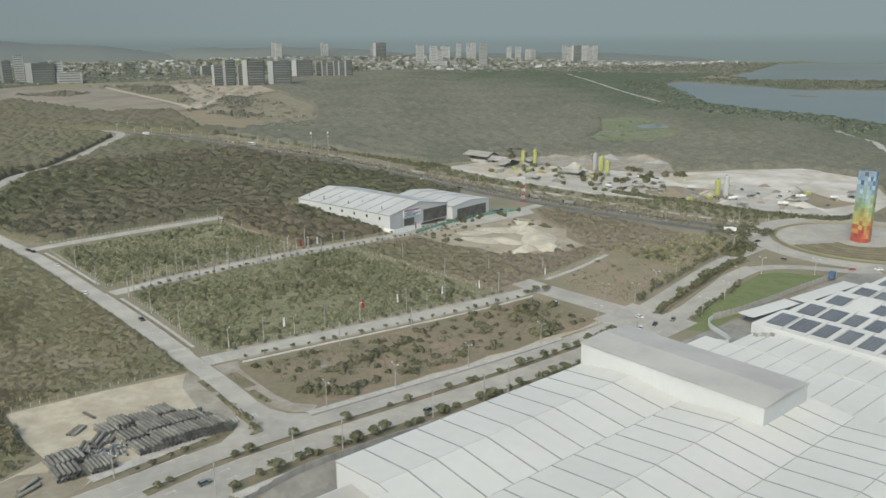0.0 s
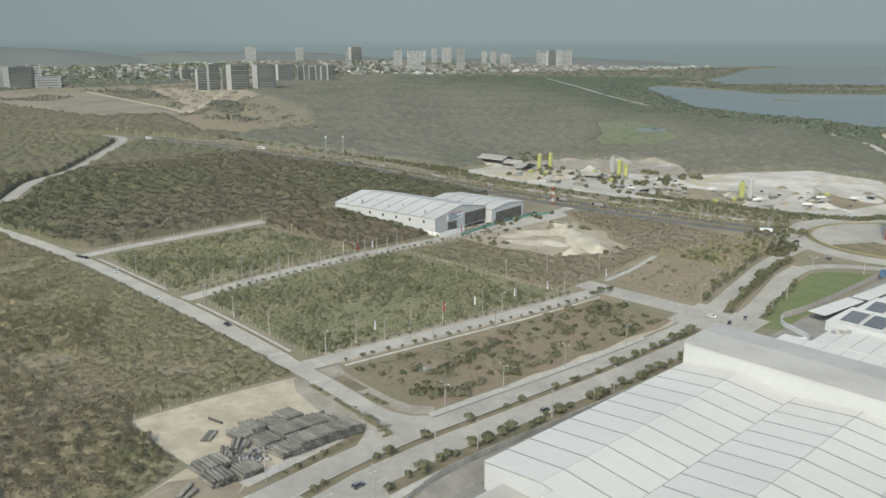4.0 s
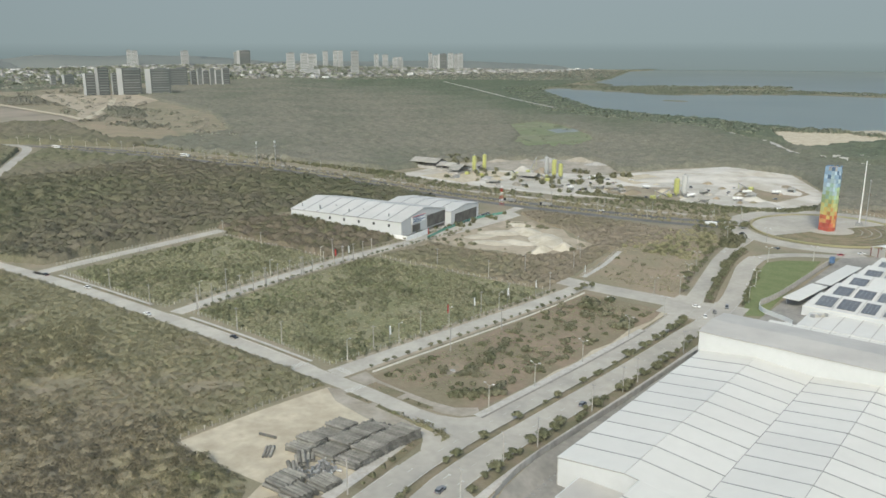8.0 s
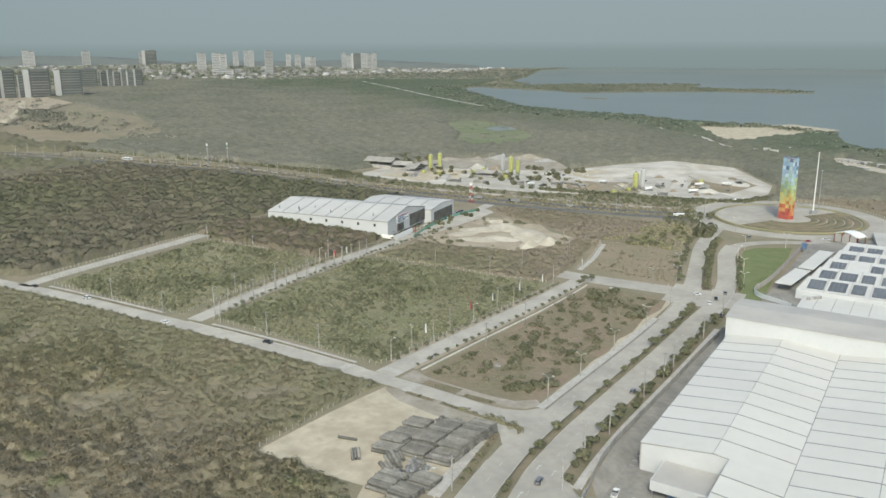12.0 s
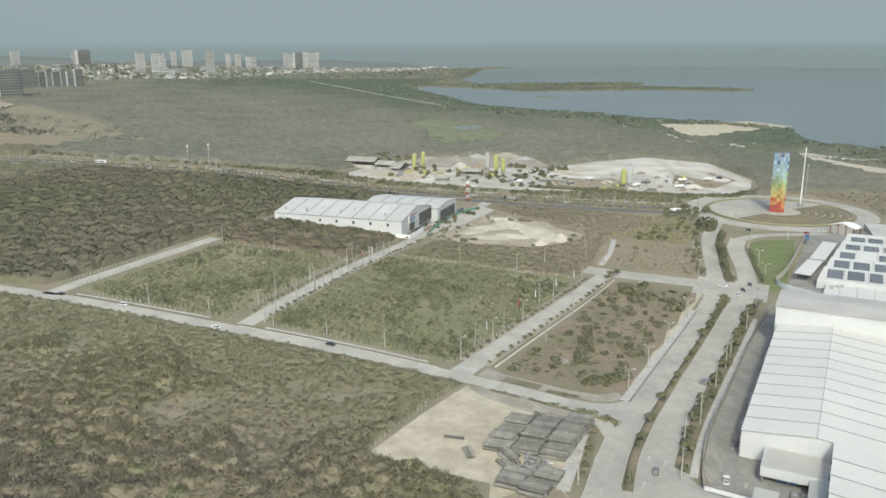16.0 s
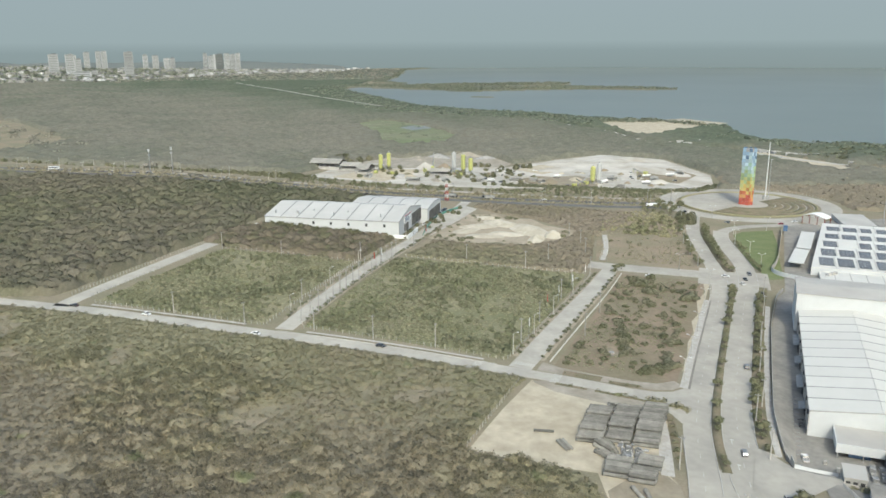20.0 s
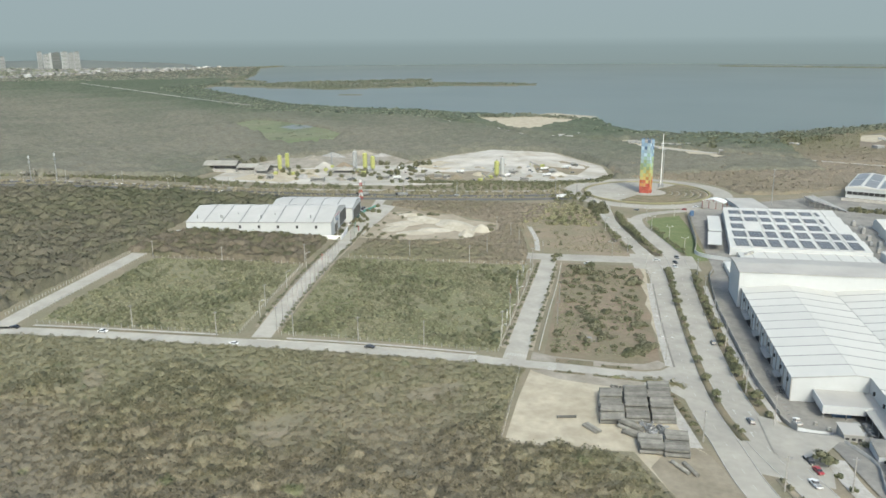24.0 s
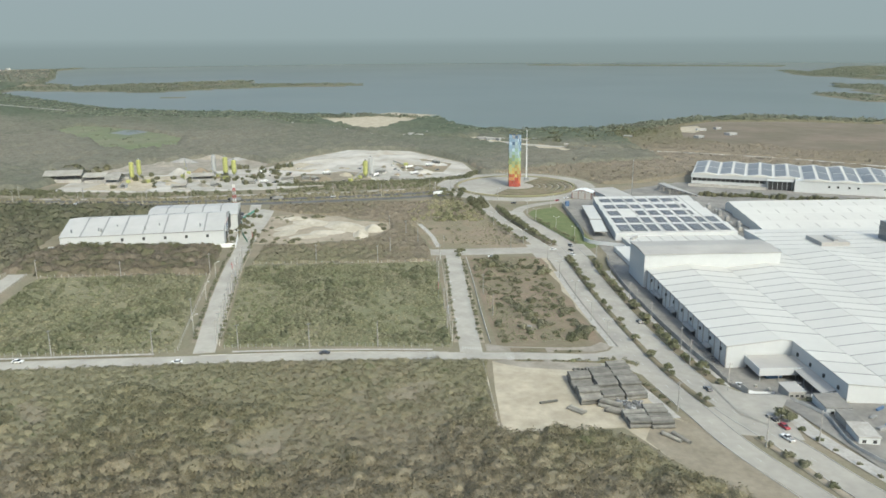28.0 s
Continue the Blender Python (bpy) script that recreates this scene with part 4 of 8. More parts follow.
part("entrance_glass", box(67, 87, -6, 0, 0.5, 8.2), M_DARK, farh, "glazed entrance with white frames")
part("entrance_roof", box(66, 88, -7.2, 0, 8.2, 8.9), M_WALL, farh)
for k in range(6):
    part("entrance_frame", box(67 + k * 4 - 0.15, 67 + k * 4 + 0.15, -6.2, -5.95, 0.5, 8.2), M_WALL, farh)
for k in (116, 123, 132, 139, 160, 167, 181):
    part("window", box(k, k + 1.8, -10.15, -9.9, 5.4, 7.2), M_DARK, farh)
for i in range(8):
    x0, yf = i * 23.75, (-2.0 if i < 4 else -10.6)
    A, C, E_ = [(Vector((x, yf, z)), Vector((x, 65, z + 2.4))) for x, z in ((x0, 10.8), (x0 + 11.9, 12.5), (x0 + 23.75, 10.8))]
    bm = bmesh.new()
    vs = [bm.verts.new(p) for p in (*A, *C, *E_)]
    low_ = [bm.verts.new(v.co - Vector((0, 0, 0.5))) for v in vs]
    for f in ((0, 2, 3, 1), (2, 4, 5, 3)):
        bm.faces.new([vs[k] for k in f])
        bm.faces.new([low_[k] for k in f[::-1]])
    for a_, b_ in ((0, 2), (2, 4), (5, 3), (3, 1), (1, 0), (4, 5)):
        bm.faces.new((vs[a_], vs[b_], low_[b_], low_[a_]))
    bm.faces.new([low_[k] for k in (0, 2, 4)])
    bmesh.ops.recalc_face_normals(bm, faces=bm.faces[:])
    part("roof", bm, M_ROOF, farh)
    for P0, P1 in ((A, C), (C, E_)):
        for v0, v1 in ((0.06, 0.48), (0.52, 0.94)):
            bm = bmesh.new()
            q = [P0[0].lerp(P0[1], v).lerp(P1[0].lerp(P1[1], v), u) + Vector((0, 0, 0.15)) for u, v in ((0.12, v0), (0.88, v0), (0.88, v1), (0.12, v1))]
            bm.faces.new([bm.verts.new(p) for p in q])
            r = bmesh.ops.extrude_face_region(bm, geom=bm.faces[:])
            bmesh.ops.translate(bm, verts=[v for v in r["geom"] if isinstance(v, bmesh.types.BMVert)], vec=(0, 0, 0.1))
            bmesh.ops.recalc_face_normals(bm, faces=bm.faces[:])
            part("solar_panel", bm, M_SOLARPALE, farh)

# ---------- warehouse ----------
WM = Matrix.Translation((306, 533, 0)) @ Matrix(((0.147, 0.989, 0, 0), (-0.989, 0.147, 0, 0), (0, 0, 1, 0), (0, 0, 0, 1)))
wh = thing("warehouse", "long white warehouse with a ribbed sheet roof", "building", WM)


def gable(parent, L0, L1, w0, w1, base, eave, ridge, wall_mat, roof_mat, bay):
    mid = (w0 + w1) / 2
    part("wall", extrude_x([(w0, base), (w0, eave), (mid, ridge), (w1, eave), (w1, base)], L0, L1), wall_mat, parent)
    roof_sheets(parent, w0 - 0.4, eave - 0.02, mid, ridge + 0.04, L0 - 0.3, L1 + 0.3, bay, 1.0, roof_mat, M_SEAM)
    roof_sheets(parent, w1 + 0.4, eave - 0.02, mid, ridge + 0.04, L0 - 0.3, L1 + 0.3, bay, 1.0, roof_mat, M_SEAM)
    part("gutter", extrude_x([(w0 - 0.5, eave - 0.25), (w0 - 0.5, eave - 0.02), (mid, ridge + 0.02), (w1 + 0.5, eave - 0.02), (w1 + 0.5, eave - 0.25), (mid, ridge - 0.2)], L0 - 0.35, L1 + 0.35), M_SEAM, parent)


gable(wh, 0, 99, 0, 60, -1, 9.8, 15.2, M_WALL, M_OLDROOF, 12.4)
for k in range(5):
    part("window", box(36 + k * 13, 37.6 + k * 13, -0.25, 0.3, 5.6, 7.6), M_DARK, wh)
for u, v in ((6, 6), (22, 7), (24, 5), (32, 14), (50, 6), (58, 13), (84, 7)):
    part("roof_vent", tube((u, v, 10), (u, v, 13.4), 0.4), M_METAL, wh)
part("sign_panel", box(99.1, 99.5, 13, 31, 6.2, 11.2), M_WHITE, wh, "white sign panel with dark bars on the gable")
for k, (a, b, h) in enumerate(((14, 29, 10.2), (14, 24, 9.0), (15, 30, 7.9), (14, 26, 6.9))):
    part("sign_bar", box(99.5, 99.56, a, b, h - 0.3, h + 0.3), M_BLUE, wh)
part("sign_header", box(99.5, 99.57, 13.2, 30.8, 10.7, 11.15), M_RED, wh)
# no bay is cut: dark sheets on the gable carry its inner shade
part("open_bay", box(98.5, 99.4, 34, 59, 0, 8.6), M_BAY_SHADE, wh, "dark sheet for the shade in the open loading front")
part("open_bay", box(98.5, 99.4, 14, 24, 0, 5.0), M_BAY_SHADE, wh, "dark sheet for the shade in the open loading front")
for u, h in ((-6, 5.6), (10, 5.0), (26, 4.4), (42, 3.8), (58, 3.2), (74, 2.6), (90, 2.2)):
    part("perimeter_wall", box(u, u + 15.98, -3.6, -3.3, -2, h - 0.6), M_WHITE, wh)
part("perimeter_wall", box(106, 106.3, -3.6, 24, -2, 1.6), M_WHITE, wh)
wh2 = thing("side_warehouse", "lower white warehouse behind an open yard", "building", WM)
gable(wh2, 42, 104, 60.4, 104, -6, 7.2, 9.6, M_WALL, M_OLDROOF, 12.4)
# again a dark sheet painted as the shade of an open front
part("open_bay", box(103.6, 104.4, 66, 100, -4, 4.5), M_BAY_SHADE, wh2, "dark sheet for the shade in the open loading front")
part("yard_wall", box(-30, -29.6, 60, 130, -5, 0.6), M_PAVE, wh2)
part("yard_wall", box(-30, 40, 129.6, 130, -8, -1.0), M_PAVE, wh2)
drape("warehouse_yard", [(330, 430), (355, 447), (400, 455), (440, 450), (462, 436), (455, 425), (330, 419)], M_CONCRETE, "concrete forecourt of the warehouse", "ground", 0.14)

# ---------- glass tower on the roundabout ----------
drape("roundabout_island", circle(55, 40), M_ROAD, "pale paved island of the roundabout", "pavement", 0.3)
for k, r in enumerate((20, 26, 32, 38, 44, 50)):
    arc = [(RB[0] + r * math.cos(a), RB[1] + r * math.sin(a)) for a in np.linspace(radians(150), radians(325), 20)]
    ribbon("terrace_lawn", arc, [(-2.6, 0.3), (-2.5, 0.55), (2.5, 0.55), (2.6, 0.3)], M_VERGE, "curved planted terrace on the roundabout", "verge", 5)
ribbon("roundabout_hedge", circle(54.5, 40) + [(RB[0] + 54.5, RB[1])], [(-0.9, 0.2), (-0.7, 1.3), (0.7, 1.3), (0.9, 0.2)], M_SCRUB, "low hedge round the roundabout", "hedge", 5)
tower = thing("glass_tower", "tall tower of coloured glass panels from red to blue", "tower", Matrix.Translation((553.5, 217, -5.8)))
# panel colours from red to blue, mixed toward pale to hold the haze
RAMP = [(0.40, 0.10, 0.075), (0.43, 0.14, 0.08), (0.45, 0.24, 0.10), (0.47, 0.36, 0.13), (0.46, 0.42, 0.17), (0.41, 0.43, 0.20), (0.30, 0.38, 0.21), (0.30, 0.42, 0.34), (0.36, 0.46, 0.48), (0.36, 0.46, 0.54), (0.24, 0.34, 0.44), (0.12, 0.18, 0.27)]
GLASSES = [material("tower_glass", c, tuple(v * 0.85 for v in c), 0.3, 0.2, spec=0.6, objrand=0.2) for c in RAMP]
plan = [(-6.4, -2.2), (-2.8, -5.6), (3.8, -4.8), (6.6, 0.4), (4.2, 5.0), (-3.6, 5.4)]
rows_n = 16
part("core", prism([(x * 0.97, y * 0.97) for x, y in plan], 0, 47), M_SEAM, tower)
pmesh = {}
for e in range(6):
    (ax, ay), (bx, by) = plan[e], plan[(e + 1) % 6]
    cols = 3
    ln = math.hypot(bx - ax, by - ay)
    for c in range(cols):
        for r in range(rows_n):
            h = (r + 0.5) / rows_n
            if r == rows_n - 1 and (c + e) % 3 == 0:
                continue
            k = min(11, max(0, int(h * 12 + random.uniform(-1.5, 1.5))))
            key = (e, k)
            if key not in pmesh:
                bm = box(-ln / cols / 2 + 0.06, ln / cols / 2 - 0.06, -0.12, 0.12, -1.44, 1.44)
                ob = part("glass_panel", bm, GLASSES[k], tower)
                pmesh[key] = ob.data
            else:
                ob = share("glass_panel", pmesh[key], tower, Matrix.Identity(4))
            t = (c + 0.5) / cols
            ob.matrix_basis = Matrix.Translation((ax + (bx - ax) * t, ay + (by - ay) * t, 3.0 * (r + 0.5))) @ Matrix.Rotation(math.atan2(by - ay, bx - ax) + random.uniform(-0.05, 0.05), 4, "Z")
mast = thing("flagpole", "very tall bare white flagpole on a dark base", "flagpole", Matrix.Translation((582, 201.5, -6)))
part("pole", tube((0, 0, 0), (0, 0, 50), 0.55, 0.25, 10), M_WHITE, mast)
part("base", tube((0, 0, 0), (0, 0, 3), 2.6, 2.3, 12), M_SEAM, mast)
for x, y, h in ((592, 199, 34), (506, 118, 30)):
    hm = thing("high_mast", "tall thin grey lamp mast near the roundabout", "mast", Matrix.Translation((x, y, -6)))
    part("pole", tube((0, 0, 0), (0, 0, h), 0.35, 0.18, 8), M_METAL, hm)
    part("lamp_ring", tube((0, 0, h), (0, 0, h + 0.4), 0.9, 0.7, 10), M_METAL, hm)


# ---------- plants ----------
def clump_shape(n, seed, flat_=0.75, leaf=0.34, gap=0.35, core=0):
    """Loose leaf blades round an uneven crown of radius 1, standing on z = 0."""
    r = np.random.default_rng(seed)
    d = r.normal(size=(n, 3))
    d /= np.linalg.norm(d, axis=1, keepdims=True)
    d[:, 2] = np.abs(d[:, 2]) * 1.1 - 0.12
    lump = 1 + 0.28 * np.sin(d[:, 0] * 4 + seed) * np.cos(d[:, 1] * 5 + seed * 2)
    rad = (1 - gap * r.random(n) ** 2) * lump
    c = d * rad[:, None] * [1, 1, flat_] + [0, 0, flat_ * 0.55]
    u = r.normal(size=(n, 3))
    u /= np.linalg.norm(u, axis=1, keepdims=True)
    v = np.cross(d + 0.5 * r.normal(size=(n, 3)), u)
    v /= np.linalg.norm(v, axis=1, keepdims=True) + 1e-6
    s = leaf * (0.6 + 0.8 * r.random(n))[:, None]
    tri = np.stack([c - u * s, c + u * s, c + v * s * 1.5], 1)
    out = c + [0, 0, 0.3] + 0.22 * r.normal(size=(n, 3))
    out /= np.linalg.norm(out, axis=1, keepdims=True)
    back = (np.cross(tri[:, 1] - tri[:, 0], tri[:, 2] - tri[:, 0]) * out).sum(1) < 0
    tri[back] = tri[back][:, [1, 0, 2]]
    # a closed inner body under the loose leaves
    k, rows_ = core, 3
    if k:
        a = np.arange(k) * 2 * math.pi / k
        ring = []
        for i in range(rows_):
            h = math.pi / 2 * i / rows_
            w = 0.82 * math.cos(h) * (1 + 0.15 * np.sin(a * 3 + seed + i))
            ring.append(np.stack([np.cos(a) * w, np.sin(a) * w, np.full(k, flat_ * (1.3 * math.sin(h) + 0.05))], -1))
        ring.append(np.repeat([[0, 0, flat_ * 1.35]], k, 0))
        body = []
        for lo_, up_ in zip(ring, ring[1:]):
            nx_ = np.roll(lo_, -1, 0), np.roll(up_, -1, 0)
            body += [np.stack([lo_, nx_[0], up_], 1)] + ([np.stack([nx_[0], nx_[1], up_], 1)] if up_ is not ring[-1] else [])
        body = np.concatenate(body)
        o2 = body + [0, 0, 0.15]
        o2 = o2 / (np.linalg.norm(o2, axis=2, keepdims=True) + 1e-6)
        return np.concatenate([tri, body]), np.concatenate([np.repeat(out[:, None, :], 3, 1), o2])
    return tri, np.repeat(out[:, None, :], 3, 1)


def scatter(name, pts, sizes, shapes, mat, label, category, sink=0.1, height=gz, parent=None, tall=1.0):
    """One object of many plants: each takes one of the shapes, turned and scaled."""
    pts, sizes = np.asarray(pts, float), np.asarray(sizes, float)
    n = len(pts)
    pick = rng.integers(0, len(shapes), n)
    ang = rng.random(n) * 2 * math.pi
    z = height(pts[:, 0], pts[:, 1]) - sink * sizes
    out, nrm = [], []
    for k, (sh, nm) in enumerate(shapes):
        i = np.where(pick == k)[0]
        if not len(i):
            continue
        ca, sa = np.cos(ang[i])[:, None, None], np.sin(ang[i])[:, None, None]
        x, y, zz = sh[None, :, :, 0], sh[None, :, :, 1], sh[None, :, :, 2]
        s = sizes[i][:, None, None]
        tl = tall * (0.75 + 0.5 * rng.random(len(i)))[:, None, None]
        out.append(np.stack([(x * ca - y * sa) * s + pts[i, 0][:, None, None], (x * sa + y * ca) * s + pts[i, 1][:, None, None], zz * s * tl + z[i][:, None, None]], -1).reshape(-1, 3))
        p_, q_ = nm[None, :, :, 0], nm[None, :, :, 1]
        nrm.append(np.stack([p_ * ca - q_ * sa, p_ * sa + q_ * ca, np.broadcast_to(nm[None, :, :, 2], (len(i), *nm.shape[:2]))], -1).reshape(-1, 3))
    V = np.concatenate(out)
    F = np.arange(len(V)).reshape(-1, 3)
    ob = raw(name, V, F, mat, parent, turned=np.concatenate(nrm))
    if label:
        tagged(ob, label, category, kind="stuff")
    return ob


def field(poly, step, jitter=0.9, holes=(), keep=1.0, thin=None):
    """Uneven points over an outline, with holes left out."""
    xs, ys = [p[0] for p in poly], [p[1] for p in poly]
    X, Y = np.meshgrid(np.arange(min(xs), max(xs), step), np.arange(min(ys), max(ys), step), indexing="ij")
    X = X.ravel() + (rng.random(X.size) - 0.5) * step * jitter * 1.6
    Y = Y.ravel() + (rng.random(Y.size) - 0.5) * step * jitter * 1.6
    m = inside(X, Y, poly) & (rng.random(X.size) < keep)
    for h in holes:
        m &= ~inside(X, Y, h)
    if thin:
        m &= rng.random(X.size) < thin(X, Y)
    return np.column_stack([X[m], Y[m]])


def wave(X, Y, s, o=0.0):
    return 0.5 + 0.25 * np.sin(X / s + 1.7 * np.sin(Y / (s * 1.3) + o)) + 0.25 * np.sin(Y / (s * 0.8) + 1.3 * np.sin(X / (s * 1.1) + o))


def crowns(poly, cell, seed):
    """Crowns of a close wood over an outline: gives the height of their domes, and each crown's own tone."""
    x0, y0 = min(q[0] for q in poly), min(q[1] for q in poly)
    nu, nv = int((max(q[0] for q in poly) - x0) / cell) + 4, int((max(q[1] for q in poly) - y0) / cell) + 4
    jx, jy, jr, jh, jt = np.random.default_rng(seed).random((5, nu, nv))

    def at(X, Y):
        iu, iv = np.floor((X - x0) / cell).astype(int) + 1, np.floor((Y - y0) / cell).astype(int) + 1
        top, tone = np.zeros(X.shape), np.full(X.shape, 0.5)
        for a in (-1, 0, 1):
            for b in (-1, 0, 1):
                u, v = np.clip(iu + a, 0, nu - 1), np.clip(iv + b, 0, nv - 1)
                d = np.hypot(X - x0 - (u - 1 + jx[u, v]) * cell, Y - y0 - (v - 1 + jy[u, v]) * cell) / (cell * (0.5 + 0.5 * jr[u, v]))
                h = np.sqrt(np.clip(1 - d * d, 0, 1)) * (0.45 + 0.65 * jh[u, v])
                tone = np.where(h > top, jt[u, v], tone)
                top = np.maximum(top, h)
        return top, tone

    return at


def lumpy(poly, cell, lump, seed, grow=None, floor_=0.0):
    """Crowns with smaller clumps of foliage on them; grow gives how high they stand at a place."""
    big, small = crowns(poly, cell, seed), crowns(poly, lump, seed + 100)

    def at(X, Y):
        top, tone = big(X, Y)
        top = np.maximum(top, floor_) * 0.78 + 0.32 * small(X, Y)[0] * (0.35 + top)
        return (top if grow is None else top * grow(X, Y)), tone

    return at


def canopy(name, poly, at, step, low, dome, mat, label, holes=(), height=gz, seed=1, kind_at=None):
    """The roof of a wood: one uneven sheet of domes, falling to the ground at its rim."""
    xs, ys = [q[0] for q in poly], [q[1] for q in poly]
    X, Y = np.meshgrid(np.arange(min(xs), max(xs), step), np.arange(min(ys), max(ys), step), indexing="ij")
    r = np.random.default_rng(seed)
    X = X + r.uniform(-0.3, 0.3, X.shape) * step
    Y = Y + r.uniform(-0.3, 0.3, Y.shape) * step
    m = inside(X, Y, poly)
    for h in holes:
        m &= ~inside(X, Y, h)
    top, tone = at(X, Y)
    Z = height(X, Y) + np.where(m, low + dome * top + r.uniform(-0.06, 0.06, X.shape) * dome, -1.0)
    if kind_at is not None:
        tone = kind_at(X, Y, tone)
    k = np.zeros(X.shape, bool)
    k[:-1, :-1] = m[:-1, :-1] | m[1:, :-1] | m[1:, 1:] | m[:-1, 1:]
    ii = np.arange(X.size).reshape(X.shape)
    F = np.stack([ii[:-1, :-1], ii[1:, :-1], ii[1:, 1:], ii[:-1, 1:]], -1)[k[:-1, :-1]]
    used_, F = np.unique(F, return_inverse=True)
    V = np.stack([X, Y, Z], -1).reshape(-1, 3)[used_]
    return tagged(raw(name, V, F.reshape(-1, 4), mat, smooth=True, tone=tone.ravel()[used_]), label, "woods", kind="stuff")


def leaves(name, poly, at, per, size, low, dome, mat, label, holes=(), height=gz, kind_at=None, seed=1, ragged=0.45, loft=0.0):
    """Leaf sprays standing loosely over the crowns of a wood."""
    xs, ys = [q[0] for q in poly], [q[1] for q in poly]
    r = np.random.default_rng(seed + 50)
    n = int((max(xs) - min(xs)) * (max(ys) - min(ys)) * per)
    X, Y = r.uniform(min(xs), max(xs), n), r.uniform(min(ys), max(ys), n)
    m = inside(X, Y, poly)
    for h in holes:
        m &= ~inside(X, Y, h)
    X, Y = X[m], Y[m]
    top, tone = at(X, Y)
    m = (top > 0.25) | (r.random(X.size) < 0.2)
    X, Y, top, tone = X[m], Y[m], top[m], tone[m]
    e = size * 0.8
    nrm = np.stack([-(at(X + e, Y)[0] - top) * dome / e, -(at(X, Y + e)[0] - top) * dome / e, np.ones(X.size)], -1)
    nrm = np.clip(nrm, -2.2, 2.2)
    nrm /= np.linalg.norm(nrm, axis=1, keepdims=True)
    q = nrm + ragged * r.normal(size=nrm.shape)
    q /= np.linalg.norm(q, axis=1, keepdims=True)
    u = np.cross(q, r.normal(size=q.shape))
    u /= np.linalg.norm(u, axis=1, keepdims=True) + 1e-6
    v = np.cross(q, u)
    s = (size * (0.55 + 0.9 * r.random(X.size)))[:, None]
    c = np.stack([X, Y, height(X, Y) + low + dome * top], -1) + nrm * (size * r.uniform(-0.2, 1.3, X.size) + loft * r.random(X.size) ** 2)[:, None]
    tri = np.stack([c - u * s, c + u * s * 0.8 - v * s * 0.5, c + v * s * 1.1], 1)
    back = (np.cross(tri[:, 1] - tri[:, 0], tri[:, 2] - tri[:, 0]) * nrm).sum(1) < 0
    tri[back] = tri[back][:, [1, 0, 2]]
    soft = nrm * 0.82 + q * 0.18
    w = tone if kind_at is None else kind_at(X, Y, tone)
    w = np.clip(w + r.uniform(-0.11, 0.11, w.shape), 0, 1)
    ob = raw(name, tri.reshape(-1, 3), np.arange(3 * len(tri)).reshape(-1, 3), mat, turned=np.repeat(soft[:, None, :], 3, 1).reshape(-1, 3), tone=np.repeat(w, 3))
    tagged(ob, label, "woods", kind="stuff")


SH_MID = [clump_shape(40, 20 + k, 0.7, 0.16, 0.15, 6) for k in range(6)]
SH_CROWN = [clump_shape(90, 120 + k, 0.75, 0.17, 0.3, 6) for k in range(6)]
SH_HILL = [clump_shape(18, 90 + k, 0.6, 0.3, 0.2) for k in range(5)]
SH_WEED = [clump_shape(14, 70 + k, 0.6, 0.24, 0.15, 4) for k in range(6)]
SH_FAR = [clump_shape(24, 40 + k, 0.6, 0.23, 0.2) for k in range(5)]
YARDHOLE = [(112, 285), (109, 226), (60, 220), (-40, 186), (-40, 192), (-12, 213), (8, 227), (27, 239), (48, 247), (46, 262), (46, 288), (80, 288)]
NEARWOOD = [(-45, 205), (10, 215), (40, 230), (112, 225), (110.5, 290), (110, 345), (108.5, 400), (107, 450), (105, 500), (99, 560), (91, 620), (80, 700), (-20, 700), (-45, 560)]
def patchy(X, Y):
    """How far a place is under taller trees (0 to 1), and how thick the scrub is."""
    m = smooth01((0.6 * wave(X, Y, 23, 3.0) + 0.4 * wave(X, Y, 9, 1.0) + 0.25 * np.clip((40 - X) / 60, -0.6, 1) - 0.42) * 6)
    k = smooth01((0.65 * wave(X, Y, 13, 5.0) + 0.35 * wave(X, Y, 4.5, 2.0) - 0.12) * 5)
    return m, k


low_scrub, tall_scrub = lumpy(NEARWOOD, 3.1, 1.5, 11, None, 0.35), lumpy(NEARWOOD, 6.0, 2.2, 31, None, 0.3)


def scrub(X, Y):
    """Low bushes and taller trees in patches."""
    (a, ta), (b, tb) = low_scrub(X, Y), tall_scrub(X, Y)
    m, k = patchy(X, Y)
    return (a * 0.52 * (1 - m) + b * 1.0 * m) * (0.4 + 0.6 * k), np.where(m > 0.5, tb, ta)


def kind_near(X, Y, c):
    """Olive shrubs toward the road, grey and brown trees away from it, tan grass in the gaps."""
    m, k = patchy(X, Y)
    w = np.clip(0.16 * c + 0.52 * wave(X, Y, 38, 2.0) + 0.4 * np.clip((X - 5) / 85, -0.5, 1) + 0.12 * wave(X, Y, 9, 0.5) - 0.12, 0, 0.86)
    return np.where(c > 0.985, 1.0, w * k + 0.44 * (1 - k))


# filler sheet below the bushes, its dark tone standing for shade in the gaps
canopy("scrub_canopy", NEARWOOD, scrub, 1.1, -0.5, 2.8, M_CROWNS_INNER, "darker sheet between the scrub bushes, toned as their inner shade", [YARDHOLE], gz, 1, kind_near)
SH_SCRUB = [clump_shape(34, 140 + k, 0.8, 0.17, 0.4) for k in range(8)]


